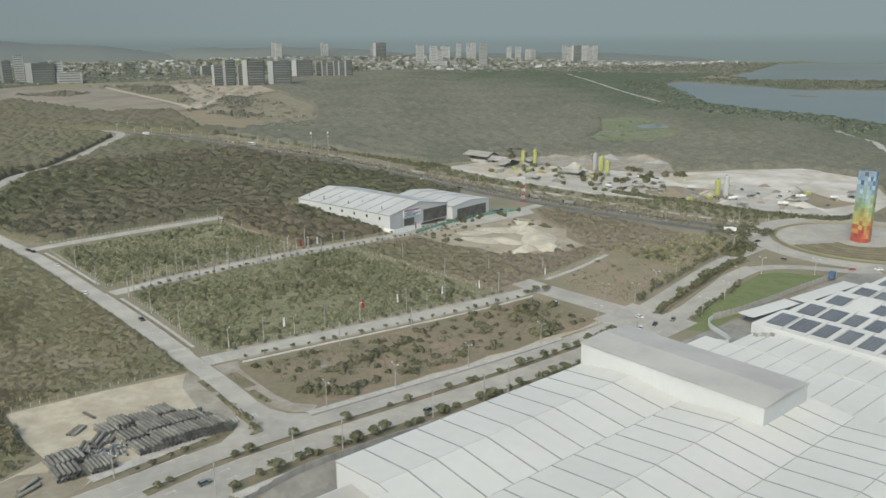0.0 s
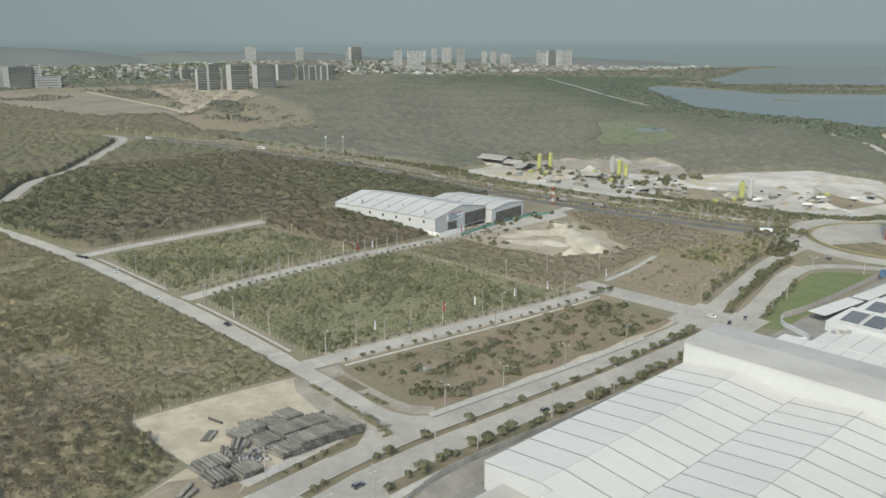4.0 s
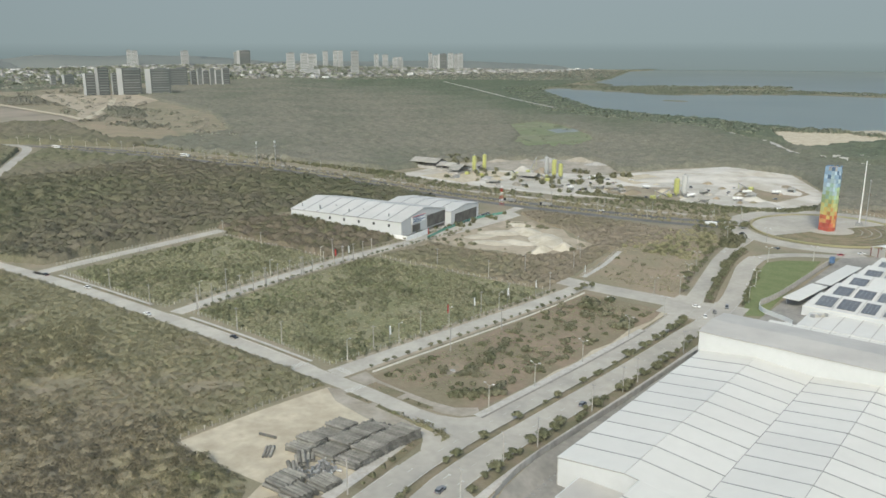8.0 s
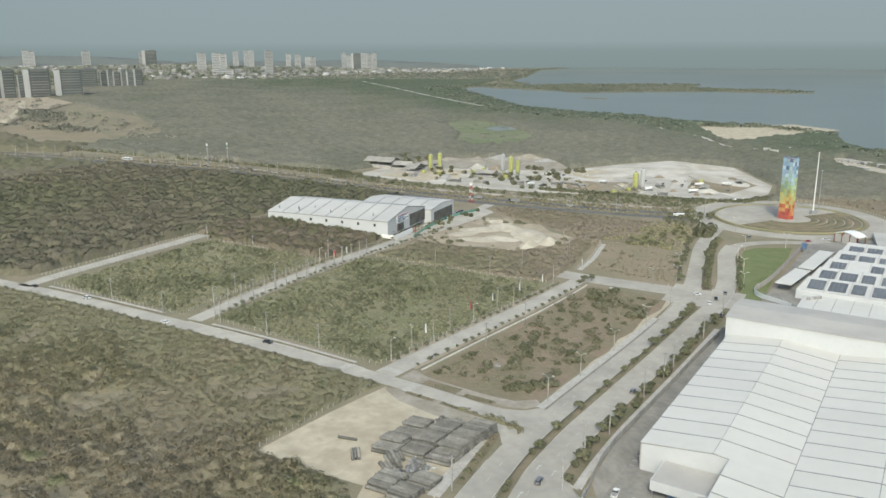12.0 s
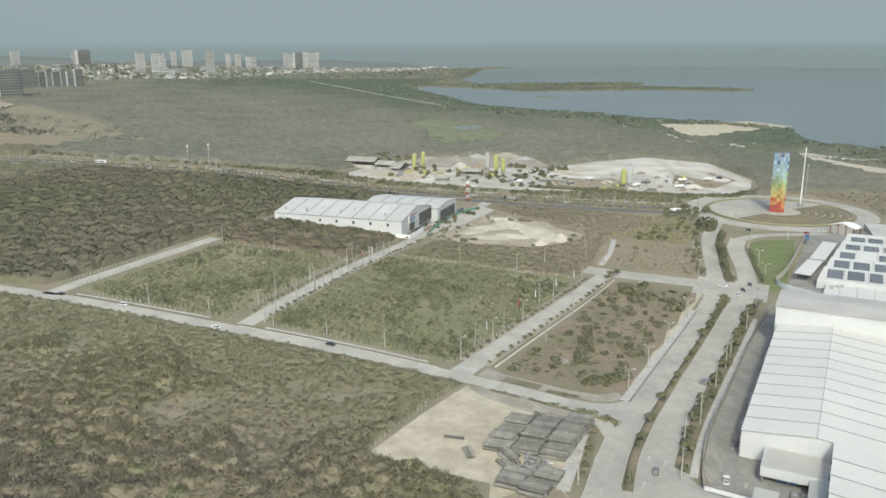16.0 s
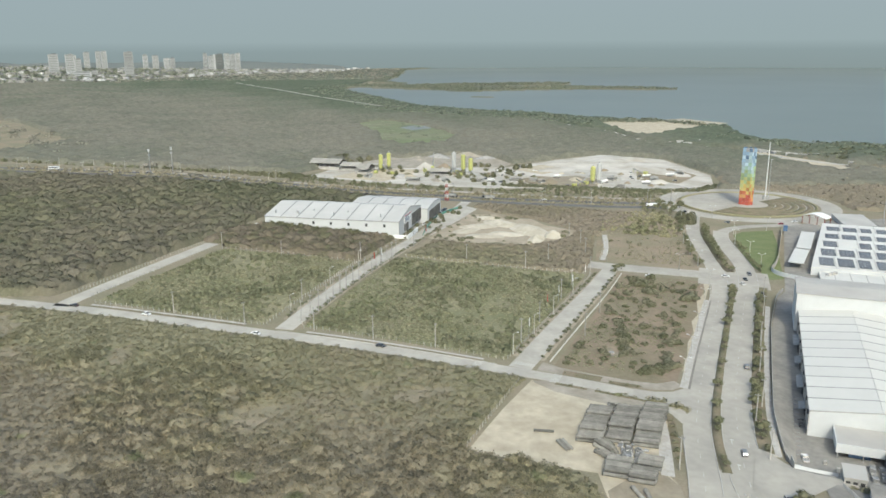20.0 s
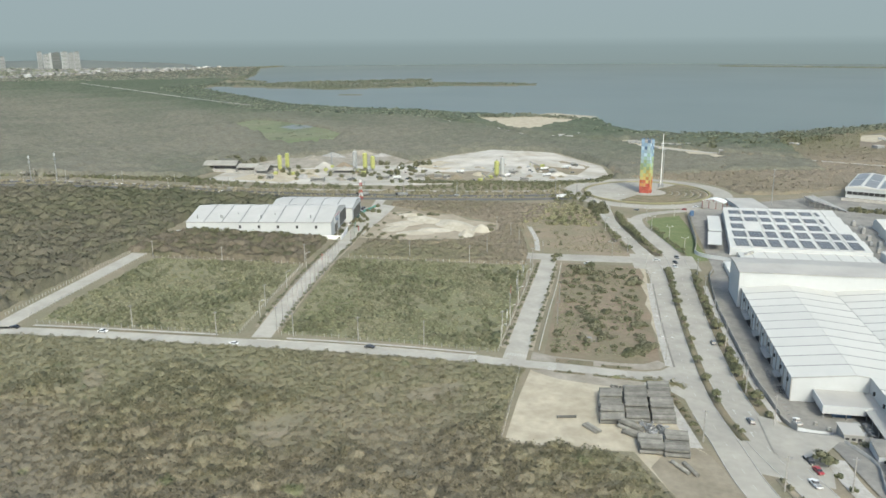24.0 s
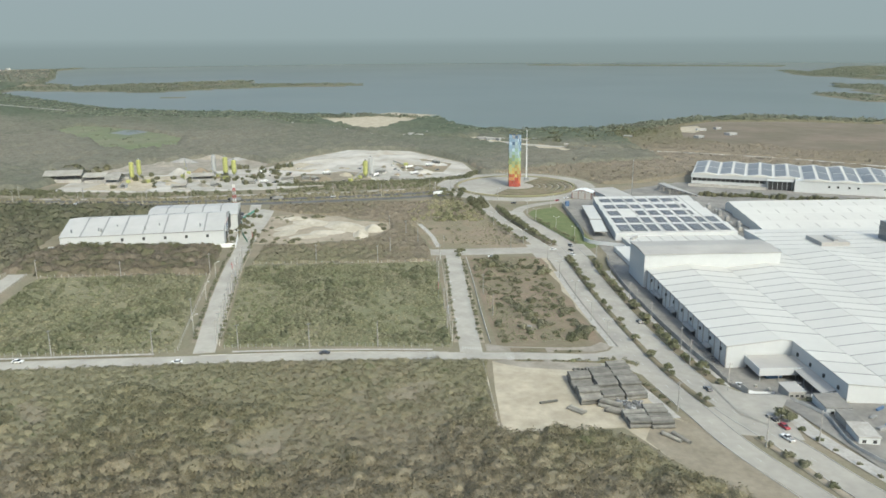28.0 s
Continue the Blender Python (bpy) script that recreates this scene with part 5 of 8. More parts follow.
def thick(name, poly, step, shapes, mat, label, at, low, dome, size, holes=(), seed=5):
    """A close cover of leafy clumps sitting on the crowns of a wood, as one object."""
    r = np.random.default_rng(seed)
    xs, ys = [q[0] for q in poly], [q[1] for q in poly]
    X, Y = np.meshgrid(np.arange(min(xs), max(xs), step), np.arange(min(ys), max(ys), step), indexing="ij")
    X, Y = X.ravel() + r.uniform(-0.8, 0.8, X.size) * step, Y.ravel() + r.uniform(-0.8, 0.8, Y.size) * step
    m = inside(X, Y, poly)
    for h in holes:
        m &= ~inside(X, Y, h)
    X, Y = X[m], Y[m]
    top, c = at(X, Y)
    tall_, k = patchy(X, Y)
    keep = r.random(X.size) < 0.35 + 0.65 * k
    X, Y, top, c, tall_ = X[keep], Y[keep], top[keep], c[keep], tall_[keep]
    n = len(X)
    S = size * (0.5 + 0.8 * r.random(n) ** 1.5) * (0.85 + 0.4 * tall_)
    Z = gz(X, Y) + low + dome * top - 0.45 * S
    w = kind_near(X, Y, c)
    w = np.where(w > 0.95, w, np.clip(w + r.uniform(-0.08, 0.08, n), 0, 0.94))
    pick, ang = r.integers(0, len(shapes), n), r.random(n) * 2 * math.pi
    V, NN, T = [], [], []
    for q, (sh, nm) in enumerate(shapes):
        i = np.where(pick == q)[0]
        ca, sa, sz = np.cos(ang[i])[:, None, None], np.sin(ang[i])[:, None, None], S[i][:, None, None]
        x, y, z = sh[None, :, :, 0], sh[None, :, :, 1], sh[None, :, :, 2]
        V.append(np.stack([(x * ca - y * sa) * sz + X[i][:, None, None], (x * sa + y * ca) * sz + Y[i][:, None, None], z * sz + Z[i][:, None, None]], -1).reshape(-1, 3))
        a, b, c_ = nm[None, :, :, 0], nm[None, :, :, 1], nm[None, :, :, 2]
        NN.append(np.stack([a * ca - b * sa, a * sa + b * ca, np.broadcast_to(c_, (len(i), *nm.shape[:2]))], -1).reshape(-1, 3))
        T.append(np.repeat(w[i], sh.shape[0] * 3))
    V = np.concatenate(V)
    tagged(raw(name, V, np.arange(len(V)).reshape(-1, 3), mat, turned=np.concatenate(NN), tone=np.concatenate(T)), label, "woods", kind="stuff")


thick("scrub_bushes", NEARWOOD, 1.66, SH_SCRUB, M_CROWNS_LEAF, "close dry scrub of grey, brown and olive bushes", scrub, -0.5, 2.8, 1.25, [YARDHOLE])
# the weedy plots
for poly, nm in (([(127, 299), (289, 300), (267, 407), (261, 410), (127, 392)], "middle"), ([(123, 412), (239, 428), (231, 514), (123, 508)], "left")):
    p = field(poly, 2.6, thin=lambda X, Y: np.clip(wave(X, Y, 17, 1.0) * 1.5 - 0.1, 0.2, 1))
    scatter("weeds", p, 0.7 + 1.3 * rng.random(len(p)) ** 1.8, SH_WEED, M_WEED, "low green shrubs over a weedy plot", "shrubs", tall=0.95)
    p = field(poly, 2.6, keep=0.8)
    scatter("weeds", p, 0.4 + 0.6 * rng.random(len(p)) ** 2, SH_WEED, M_SCRUB, "low olive weeds over a weedy plot", "weeds", tall=0.5)
    p = field(poly, 3.4, thin=lambda X, Y: np.clip((wave(X, Y, 17, 4) - 0.45) * 3.0, 0.04, 0.9) * np.clip(wave(X, Y, 5, 1) * 1.6, 0.1, 1))
    scatter("shrubs", p, 1.0 + 1.5 * rng.random(len(p)) ** 1.6, SH_MID, M_LEAF, "darker green shrubs in patches over a weedy plot", "shrubs", tall=1.0)
    p = field(poly, 4.5, keep=0.5, thin=lambda X, Y: np.clip(wave(X, Y, 21, 4.0) * 1.5 - 0.2, 0.1, 1))
    scatter("shrubs", p, 0.9 + 1.1 * rng.random(len(p)) ** 2, SH_MID, M_LEAF, "scattered darker green shrubs on the plot", "shrubs", tall=0.9)
# woods behind the plots and round the warehouse
GROVE = [(243, 427), (312, 435), (298, 527), (294, 542), (244, 539), (242, 519), (236, 518)]
at = lumpy(GROVE, 6.4, 2.6, 15)
canopy("grove_canopy", GROVE, at, 1.3, -0.6, 4.2, M_GROVE, "brown grove of small trees before the warehouse", (), gz, 8)
leaves("grove_leaves", GROVE, at, 1.6, 0.42, -0.6, 4.2, M_GROVE_LEAF, "loose leaf sprays over the grove", (), gz, None, 8)
THICKET = [(292, 302), (326, 303), (400, 316), (440, 300), (478, 300), (484, 360), (474, 430), (462, 432), (444, 404), (432, 372), (404, 330), (384, 328), (362, 336), (344, 350), (330, 388), (326, 410), (272, 408)]
at = lumpy(THICKET, 4.4, 1.9, 17)
kind_thicket = lambda X, Y, c: np.clip(0.4 * c + 0.55 * wave(X, Y, 24, 2.0) + 0.3 * np.clip((330 - X) / 40, -0.4, 1), 0, 1)
canopy("thicket_canopy", THICKET, at, 1.3, -0.4, 2.5, M_BROWNCROWNS, "brown thicket between plots and highway", (), gz, 7, kind_thicket)
leaves("thicket_leaves", THICKET, at, 1.3, 0.42, -0.4, 2.5, M_BROWNCROWNS_LEAF, "loose leaf sprays over the thicket", (), gz, kind_thicket, 7)
p = field([(332, 240), (385, 252), (440, 262), (480, 268), (492, 300), (470, 318), (400, 316), (330, 300)], 2.6, thin=lambda X, Y: np.clip(wave(X, Y, 22, 3) * 1.5 - 0.3, 0.12, 1))
scatter("thicket", p, 0.4 + 0.8 * rng.random(len(p)) ** 2, SH_MID, M_DRY, "sparse dry bushes on brown soil", "bushes", tall=0.8)
p = field([(405, 258), (480, 270), (492, 300), (470, 318), (410, 316)], 4.5, keep=0.7)
scatter("thicket", p, 1.2 + 1.2 * rng.random(len(p)), SH_MID, M_SCRUB, "olive bushes beside the roundabout road", "bushes")
MIDWOOD = [(122, 535), (240, 540), (294, 540), (300, 546), (372, 556), (400, 530), (440, 520), (462, 520), (455, 600), (440, 650), (425, 740), (408, 880), (370, 1080), (290, 1300), (-160, 1300), (-160, 700), (85, 700), (102, 620), (112, 560)]
HILLHOLE = [(110, 716), (164, 822), (218, 875), (292, 990), (350, 1085), (352, 1170), (372, 1172), (384, 1085), (308, 980), (234, 866), (182, 812), (132, 716)]
at = lumpy(MIDWOOD, 8.8, 3.4, 12)
kind_mid = lambda X, Y, c: np.clip(0.45 * c + 0.6 * wave(X, Y, 60, 1.0) - 0.02, 0, 1)
canopy("woods_canopy", MIDWOOD, at, 2.05, 0.1, 4.9, M_WOODCROWNS, "grey-brown and dull green crowns of dry woods", [HILLHOLE], land, 2, kind_mid)
leaves("woods_leaves", [(122, 535), (240, 540), (294, 540), (300, 546), (372, 556), (400, 530), (440, 520), (462, 520), (455, 600), (440, 650), (425, 740), (412, 860), (60, 860), (-20, 780), (85, 700), (102, 620), (112, 560)], at, 1.2, 0.55, 0.1, 4.9,
       M_WOODCROWNS_LEAF, "loose leaf sprays over the dry woods", [HILLHOLE], land, kind_mid, 2, 0.7)
p = field([(500, 640), (515, 560), (530, 480), (535, 400), (545, 330), (556, 290), (586, 285), (572, 380), (548, 450), (540, 560), (540, 650)], 4.5, keep=0.5)
scatter("hedge_trees", p, 1.4 + 1.5 * rng.random(len(p)), SH_MID, M_LEAF, "hedge of small trees along the plant yard", "trees")
PLANT = [(540, 660), (640, 665), (690, 640), (745, 590), (782, 540), (752, 500), (715, 472), (775, 436), (830, 395), (812, 310), (708, 250), (640, 235), (560, 280), (560, 300), (540, 450)]
MARSH = [(1090, 872), (1165, 862), (1135, 792), (1030, 680), (968, 636), (880, 622), (832, 655), (864, 712), (955, 760)]
BEACH = [(1269, 482), (1312, 450), (1318, 391), (1380, 345), (1350, 318), (1302, 258), (1205, 298), (1150, 325), (1090, 348), (1048, 377), (1093, 402), (1180, 443)]
COAST = [(1329, 575), (1184, 514), (1100, 430), (1047, 400), (987, 357), (950, 290), (922, 243), (871, 184), (831, 127), (772, 9), (732, -65), (679, -140), (634, -189), (560, -270)]
cl = resample(COAST, 25.0)
cn = normals2(cl)
COASTHOLE = [tuple(q) for q in cl + cn * 9] + [tuple(q) for q in (cl - cn * 9)[::-1]]
SHOREYARD = [(944, 232), (880, 219), (842, 184), (800, 154), (774, 117), (790, 106), (846, 136), (872, 166), (908, 200), (952, 222)]
FIELD = [(1050, -106), (1125, -182), (1110, -320), (1050, -445), (748, -262), (757, -160), (830, -145), (826, -103), (905, -62)]
FARWOOD = [(625, 240), (680, 130), (700, 30), (1030, 20), (1025, 160), (1075, 232), (1230, 262), (1320, 385), (1310, 500), (1380, 615), (1430, 790), (1490, 925), (1730, 1140), (2080, 1450), (2300, 1520), (2700, 1640), (2300, 2200), (1700, 2400), (1100, 2150), (820, 1350), (640, 1050), (475, 1050), (480, 880), (500, 745), (545, 660)]
at = lumpy(FARWOOD, 14.0, 7.0, 13, None, 0.42)
kind_far = lambda X, Y, c: np.clip(0.2 * c + 0.42 * wave(X, Y, 170, 1.0) + 0.46 * wave(X, Y, 42, 3.0) - 0.12 + 0.55 * np.clip((X - 0.45 * Y - 820) / 250, -0.5, 1), 0, 1)
canopy("far_canopy", FARWOOD, at, 4.6, 0.6, 5.4, M_FARCROWNS, "far grey-brown woods, greener toward the shore", [PLANT, MARSH, BEACH, COASTHOLE, SHOREYARD], land, 3, kind_far)
p = field([(1230, 262), (1320, 385), (1310, 500), (1380, 615), (1430, 790), (1490, 925), (1730, 1140), (2080, 1450), (2300, 1520), (2050, 1560), (1600, 1180), (1330, 950), (1250, 640), (1180, 480), (1240, 480), (1280, 360), (1200, 275), (1050, 235), (1015, 160), (1030, 30), (1180, -160), (1215, -300), (1100, -480), (1060, -470), (1150, -300), (1120, -160), (990, -20), (960, 160), (1040, 262)], 9.0)
scatter("mangrove", p, 5.0 + 3.0 * rng.random(len(p)), SH_FAR, M_MANGROVE, "green mangrove belt along the shore", "mangrove", height=land, tall=0.9)
sp = resample([q for q in SHORE if q[0] > 1350 and q[1] > 700], 9.0)
sp = np.concatenate([sp + rng.normal(0, 24, sp.shape) for _ in range(4)])
sp = sp[sea_dist(sp[:, 0], sp[:, 1]) > 1]
scatter("shore_mangrove", sp, 4.5 + 3.0 * rng.random(len(sp)), SH_FAR, M_MANGROVE, "low green mangrove along the far shore", "mangrove", height=land, tall=0.7)
p = field([(890, 235), (1015, 168), (1030, 30), (1040, -60), (965, -58), (870, 60), (856, 120), (884, 165), (960, 215)], 10.0, keep=0.8)
scatter("mangrove", p, 4.5 + 2.5 * rng.random(len(p)), SH_FAR, M_OLIVE, "green trees behind the shore houses", "trees", height=land, tall=1.0)
p = field(MARSH, 16, keep=0.55)
scatter("marsh_bushes", p, 2.0 + 4.0 * rng.random(len(p)) ** 2, SH_FAR, M_MANGROVE, "scattered bushes in the marsh", "bushes", height=land, tall=0.6)
for a, b, r in ISLES[:-1]:
    c = [(a[0] + (b[0] - a[0]) * t, a[1] + (b[1] - a[1]) * t) for t in np.linspace(0, 1, 6)]
    lo, hi = (min(a[0], b[0]) - r - 20, min(a[1], b[1]) - r - 20), (max(a[0], b[0]) + r + 20, max(a[1], b[1]) + r + 20)
    p = field([lo, (hi[0], lo[1]), hi, (lo[0], hi[1])], 18.0)
    p = p[sea_dist(p[:, 0], p[:, 1]) > 2]
    if len(p):
        scatter("island_mangrove", p, 7.5 + 3.0 * rng.random(len(p)), SH_HILL, M_MANGROVE, "low green mangrove island in the lagoon", "mangrove", height=land, tall=0.5)
NORTHWOOD = [(-160, 1296), (290, 1296), (366, 1180), (430, 1075), (452, 1010), (500, 1030), (484, 1110), (512, 1225), (556, 1385), (520, 1436), (470, 1446), (444, 1523), (430, 1686), (426, 1880), (372, 1830), (340, 2000), (-160, 2000)]
at = lumpy(NORTHWOOD, 12.0, 5.5, 19, None, 0.3)
kind_north = lambda X, Y, c: np.clip(0.3 * c + 0.5 * wave(X, Y, 90, 1.0), 0, 1)
canopy("north_canopy", NORTHWOOD, at, 3.8, 0.0, 7.0, M_WOODCROWNS, "dark dry woods before the cleared earth", [HILLHOLE], land, 9, kind_north)
HILLWOOD = [(-160, 2000), (340, 2000), (372, 1850), (470, 2310), (640, 2400), (900, 2330), (1220, 2440), (1700, 2420), (2300, 2220), (2720, 1660), (3040, 1720), (4030, 2120), (3600, 2900), (2600, 2700), (1700, 2900), (1200, 2900), (800, 3300), (-160, 3000)]
canopy("hill_canopy", HILLWOOD, crowns(HILLWOOD, 24.0, 14), 10.0, 2.0, 5.0, M_FARCROWNS, "distant roof of hill woods", (), land, 4)
p = field(HILLWOOD, 30)
scatter("hill_woods", p, 9 + 5 * rng.random(len(p)), SH_HILL, M_FAR, "distant dark woods on low hills", "woods", height=land, tall=0.7)

# ---------- single trees and bushes ----------
def tree(h, r, seed, mat, n=240):
    t = thing("tree", "small leafy street tree", "tree")
    bm = tube((0, 0, -0.2), (0.05, 0.03, h * 0.55), 0.12, 0.07, 6)
    rr = random.Random(seed)
    for k in range(4):
        a = k * 1.6 + rr.random()
        add_tube(bm, (0.03, 0.02, h * (0.35 + 0.06 * k)), (math.cos(a) * r * 0.6, math.sin(a) * r * 0.6, h * (0.6 + 0.06 * k)), 0.05, 0.02, 5)
    part("trunk", bm, M_TRUNK, t)
    vs, nm = crown_mesh(n, seed, r, h * 0.5, 0.62, 5)
    raw("crown", vs, np.arange(len(vs)).reshape(-1, 3), mat, t, turned=nm)
    return t


def bush(r, seed, mat, n=260):
    t = thing("bush", "rounded dry bush on bare soil", "bush")
    bm = bmesh.new()
    rr = random.Random(seed)
    for k in range(5):
        a = k * 1.3 + rr.random()
        add_tube(bm, (0, 0, -0.1), (math.cos(a) * r * 0.6, math.sin(a) * r * 0.6, r * 0.7), 0.05, 0.02, 5)
    part("stem_base", bm, M_TRUNK, t)
    vs, nm = crown_mesh(n, seed, r, 0.25 * r, 0.6, 4)
    raw("crown", vs, np.arange(len(vs)).reshape(-1, 3), mat, t, turned=nm)
    return t


def crown_mesh(n, seed, r, z, flat_, bits):
    """A crown of several leafy clumps of unlike size round a middle."""
    rr = random.Random(seed * 7 + 1)
    T, N_ = [], []
    for k in range(bits):
        a = k * 2.4 + rr.uniform(-0.6, 0.6)
        d = 0.0 if k == 0 else rr.uniform(0.45, 0.72) * r
        s = r * (0.7 if k == 0 else rr.uniform(0.38, 0.6))
        sh, nm = clump_shape(n // bits, seed + 11 * k, flat_, 0.2, 0.3, 6)
        T.append(sh * s + [math.cos(a) * d, math.sin(a) * d, z - rr.uniform(0.0, 0.3) * r * (k > 0)])
        N_.append(nm)
    return np.concatenate(T).reshape(-1, 3), np.concatenate(N_).reshape(-1, 3)


TREES = [tree(3.2 + 0.4 * k, 1.7 + 0.2 * k, 60 + k, M_STREET) for k in range(4)]
LANETREES = [tree(3.0 + 0.4 * k, 1.7 + 0.2 * k, 160 + k, M_LEAF, 160) for k in range(3)]
BUSHES = [bush(1.8 + 0.35 * k, 80 + k, (M_BUSH, M_BUSH, M_LEAF, M_BUSH)[k]) for k in range(4)]
used = set()


def put(pool, x, y, scale=1.0, group="", up=0.0):
    k = random.randrange(len(pool))
    m = Matrix.Translation((x, y, float(gz(x, y)) + up)) @ Matrix.Rotation(random.random() * 6.28, 4, "Z") @ Matrix.Diagonal((scale, scale, scale * random.uniform(0.85, 1.15), 1))
    src = pool[k]
    if src.name in used:
        ob = copy_thing(src, m)
        ob.scale = m.to_scale()
    else:
        ob = src
        used.add(src.name)
        ob.matrix_basis = m
    if group:
        ob["group"] = group
    return ob


p = field([(505, 470), (520, 330), (540, 285), (551, 285), (536, 330), (529, 400), (520, 480), (509, 560), (488, 650), (470, 745), (455, 880), (436, 1010), (446, 880), (462, 745), (478, 650), (497, 560)], 4.2, keep=0.75)
scatter("verge_bushes", p, 1.2 + 1.6 * rng.random(len(p)), SH_MID, M_DRY, "dusty bushes between highway and service road", "bushes")
p = field([(470, 1010), (478, 880), (494, 745), (514, 650), (548, 630), (548, 668), (504, 745), (484, 880), (478, 1040)], 3.6, keep=0.85)
scatter("verge_bushes", p, 1.2 + 1.8 * rng.random(len(p)), SH_MID, M_OLIVE, "dusty bushes behind the service road", "bushes")
p = np.concatenate([resample(HIGHWAY[2:], 3.0) + rng.normal(0, 1.3, (len(resample(HIGHWAY[2:], 3.0)), 2))])
scatter("median_bushes", p, 0.9 + 1.3 * rng.random(len(p)), SH_MID, M_DRY, "dusty bushes on the highway median", "bushes")
p = field([(450, 690), (612, 1010), (560, 1330), (760, 1900), (660, 2200), (1000, 2300), (1180, 2330), (900, 1750), (700, 1140), (560, 1050)], 16, keep=0.3)
scatter("field_bushes", p, 4 + 5 * rng.random(len(p)) ** 2, SH_FAR, M_FAR, "scattered bushes on cleared earth", "bushes", height=land)
p = field([(1700, 2380), (3900, 2500), (3300, 3200), (2000, 3700), (600, 3500), (500, 2650)], 26, keep=0.7)
scatter("town_trees", p, 8 + 6 * rng.random(len(p)), SH_HILL, M_MANGROVE, "trees between the houses of the town", "trees", height=land)
for x in (70, 74, 96, 101, 118, 139, 158, 166, 186, 197, 200, 214, 226, 232, 240, 247, 255, 262, 270, 276, 281, 287):
    y = float(np.interp(x, [q[0] for q in MED], [q[1] for q in MED]))
    put(TREES, x, y + random.uniform(-0.6, 0.6), random.uniform(0.6, 1.1) * (1.2 if x > 220 else 1), "trees on the avenue median", 0.3)
for x in (88, 97, 103, 112, 118, 127, 133, 141, 146, 154, 160, 171, 178, 190, 196, 206, 212, 222, 231, 238, 247, 254, 262, 271, 279):
    y = float(np.interp(x, [q[0] for q in AV_RIGHT], [q[1] for q in AV_RIGHT])) - random.uniform(6.0, 9.2)
    put(TREES, x, y, random.uniform(0.75, 1.25), "trees on the factory pavement", 0.2)
for x in np.arange(328, 452, 5.5):
    y = float(np.interp(x, [q[0] for q in MED3], [q[1] for q in MED3]))
    put(TREES, x, y + random.uniform(-1, 1), random.uniform(0.8, 1.2), "shrubs on the avenue median", 0.3)
for x in np.arange(332, 410, 6.5):
    y = float(np.interp(x, [q[0] for q in AV_RIGHT], [q[1] for q in AV_RIGHT])) - random.uniform(6.5, 9)
    put(TREES, x, y, random.uniform(0.6, 1.1), "trees beside the lawn", 0.1)
for x in (10, 16, 22, 28, 36, 40):
    y = float(np.interp(x, [q[0] for q in MED2], [q[1] for q in MED2]))
    put(BUSHES, x, y, random.uniform(0.5, 0.8), "bushes on the avenue median", 0.3)
for k in range(20):
    x = random.uniform(110, 290)
    put(TREES, x, float(np.interp(x, [q[0] for q in AV_RIGHT], [q[1] for q in AV_RIGHT])) - random.uniform(6.2, 9.4), random.uniform(0.6, 1.2), "trees on the factory pavement", 0.2)
for pts, a, b, gap in ((STREET_B, 136, 294, 7.0), (STREET_A, 134, 382, 5.2)):
    for x in np.arange(a, b, gap):
        y = float(np.interp(x, [q[0] for q in pts], [q[1] for q in pts]))
        for o in (5.5, -5.5):
            put(LANETREES, x + random.uniform(-1, 1), y + o * random.uniform(0.9, 1.05), random.uniform(0.45, 0.75), "young trees along the lanes", 0.1)
for y in (244, 248, 254, 264, 268, 272):
    put(BUSHES, 110.8, y, random.uniform(0.2, 0.35), "low plants in the corner beds", 0.15)
    put(BUSHES, 123.0, y + 1, random.uniform(0.15, 0.3), "low plants in the corner beds", 0.15)
for x in (69, 74, 80, 85, 92, 97):
    put(BUSHES, x, 224.2 + (x - 66) * 0.19, random.uniform(0.3, 0.6), "low plants in the corner beds", 0.2)
for x in np.arange(338, 448, 7.5):
    y = float(np.interp(x, [q[0] for q in AV_LEFT], [q[1] for q in AV_LEFT])) + random.uniform(7.0, 10.0)
    put(TREES, x, y, random.uniform(0.8, 1.4), "trees along the brown plot", 0.1)
for x, y in field([(404, 300), (470, 286), (474, 268), (440, 262), (410, 268)], 7.5, 0.9, keep=0.6):
    put(TREES, x, y, random.uniform(0.5, 1.2), "trees along the brown plot", 0.0)
for x, y in field([(326, 238), (410, 258), (404, 304), (330, 294)], 12, 0.9, keep=0.5):
    put(BUSHES, x, y, random.uniform(0.3, 0.7), "bushes on the brown plot")
for x, y in field([(480, 262), (530, 268), (536, 285), (508, 300), (484, 290)], 6.5, 0.9, keep=0.7):
    put(TREES, x, y, random.uniform(0.8, 1.5), "trees beside the ring road", 0.0)
for x in np.arange(360, 452, 8.0):
    y = float(np.interp(x, [q[0] for q in MED3], [q[1] for q in MED3]))
    put(TREES, x, y + random.uniform(-1, 1), random.uniform(1.2, 1.6), "shrubs on the avenue median", 0.3)
for x in (300, 303, 307, 311, 316):
    put(TREES, x, 281.5 + random.uniform(0, 4), random.uniform(0.7, 1.3), "trees at the lane corner", 0.05)
for x, y in field([(336, 394), (350, 376), (350, 356), (362, 342), (384, 332), (402, 334), (412, 358), (430, 374), (426, 392), (438, 404), (430, 424), (398, 418), (362, 422), (332, 418)], 6.5, 0.9, keep=0.8, thin=lambda X, Y: np.clip((np.hypot((X - 386) / 46, (Y - 378) / 42) - 0.78) * 5, 0, 1)):
    put(BUSHES, x, y, random.uniform(0.4, 1.0), "bushes round the dirt lot")
RP = [(132, 277), (298, 277), (298, 236), (140, 236)]
for x, y in field(RP, 6.2, 0.9, keep=0.85):
    put(BUSHES, x, y, random.uniform(0.35, 0.85), "bushes on the empty plot")
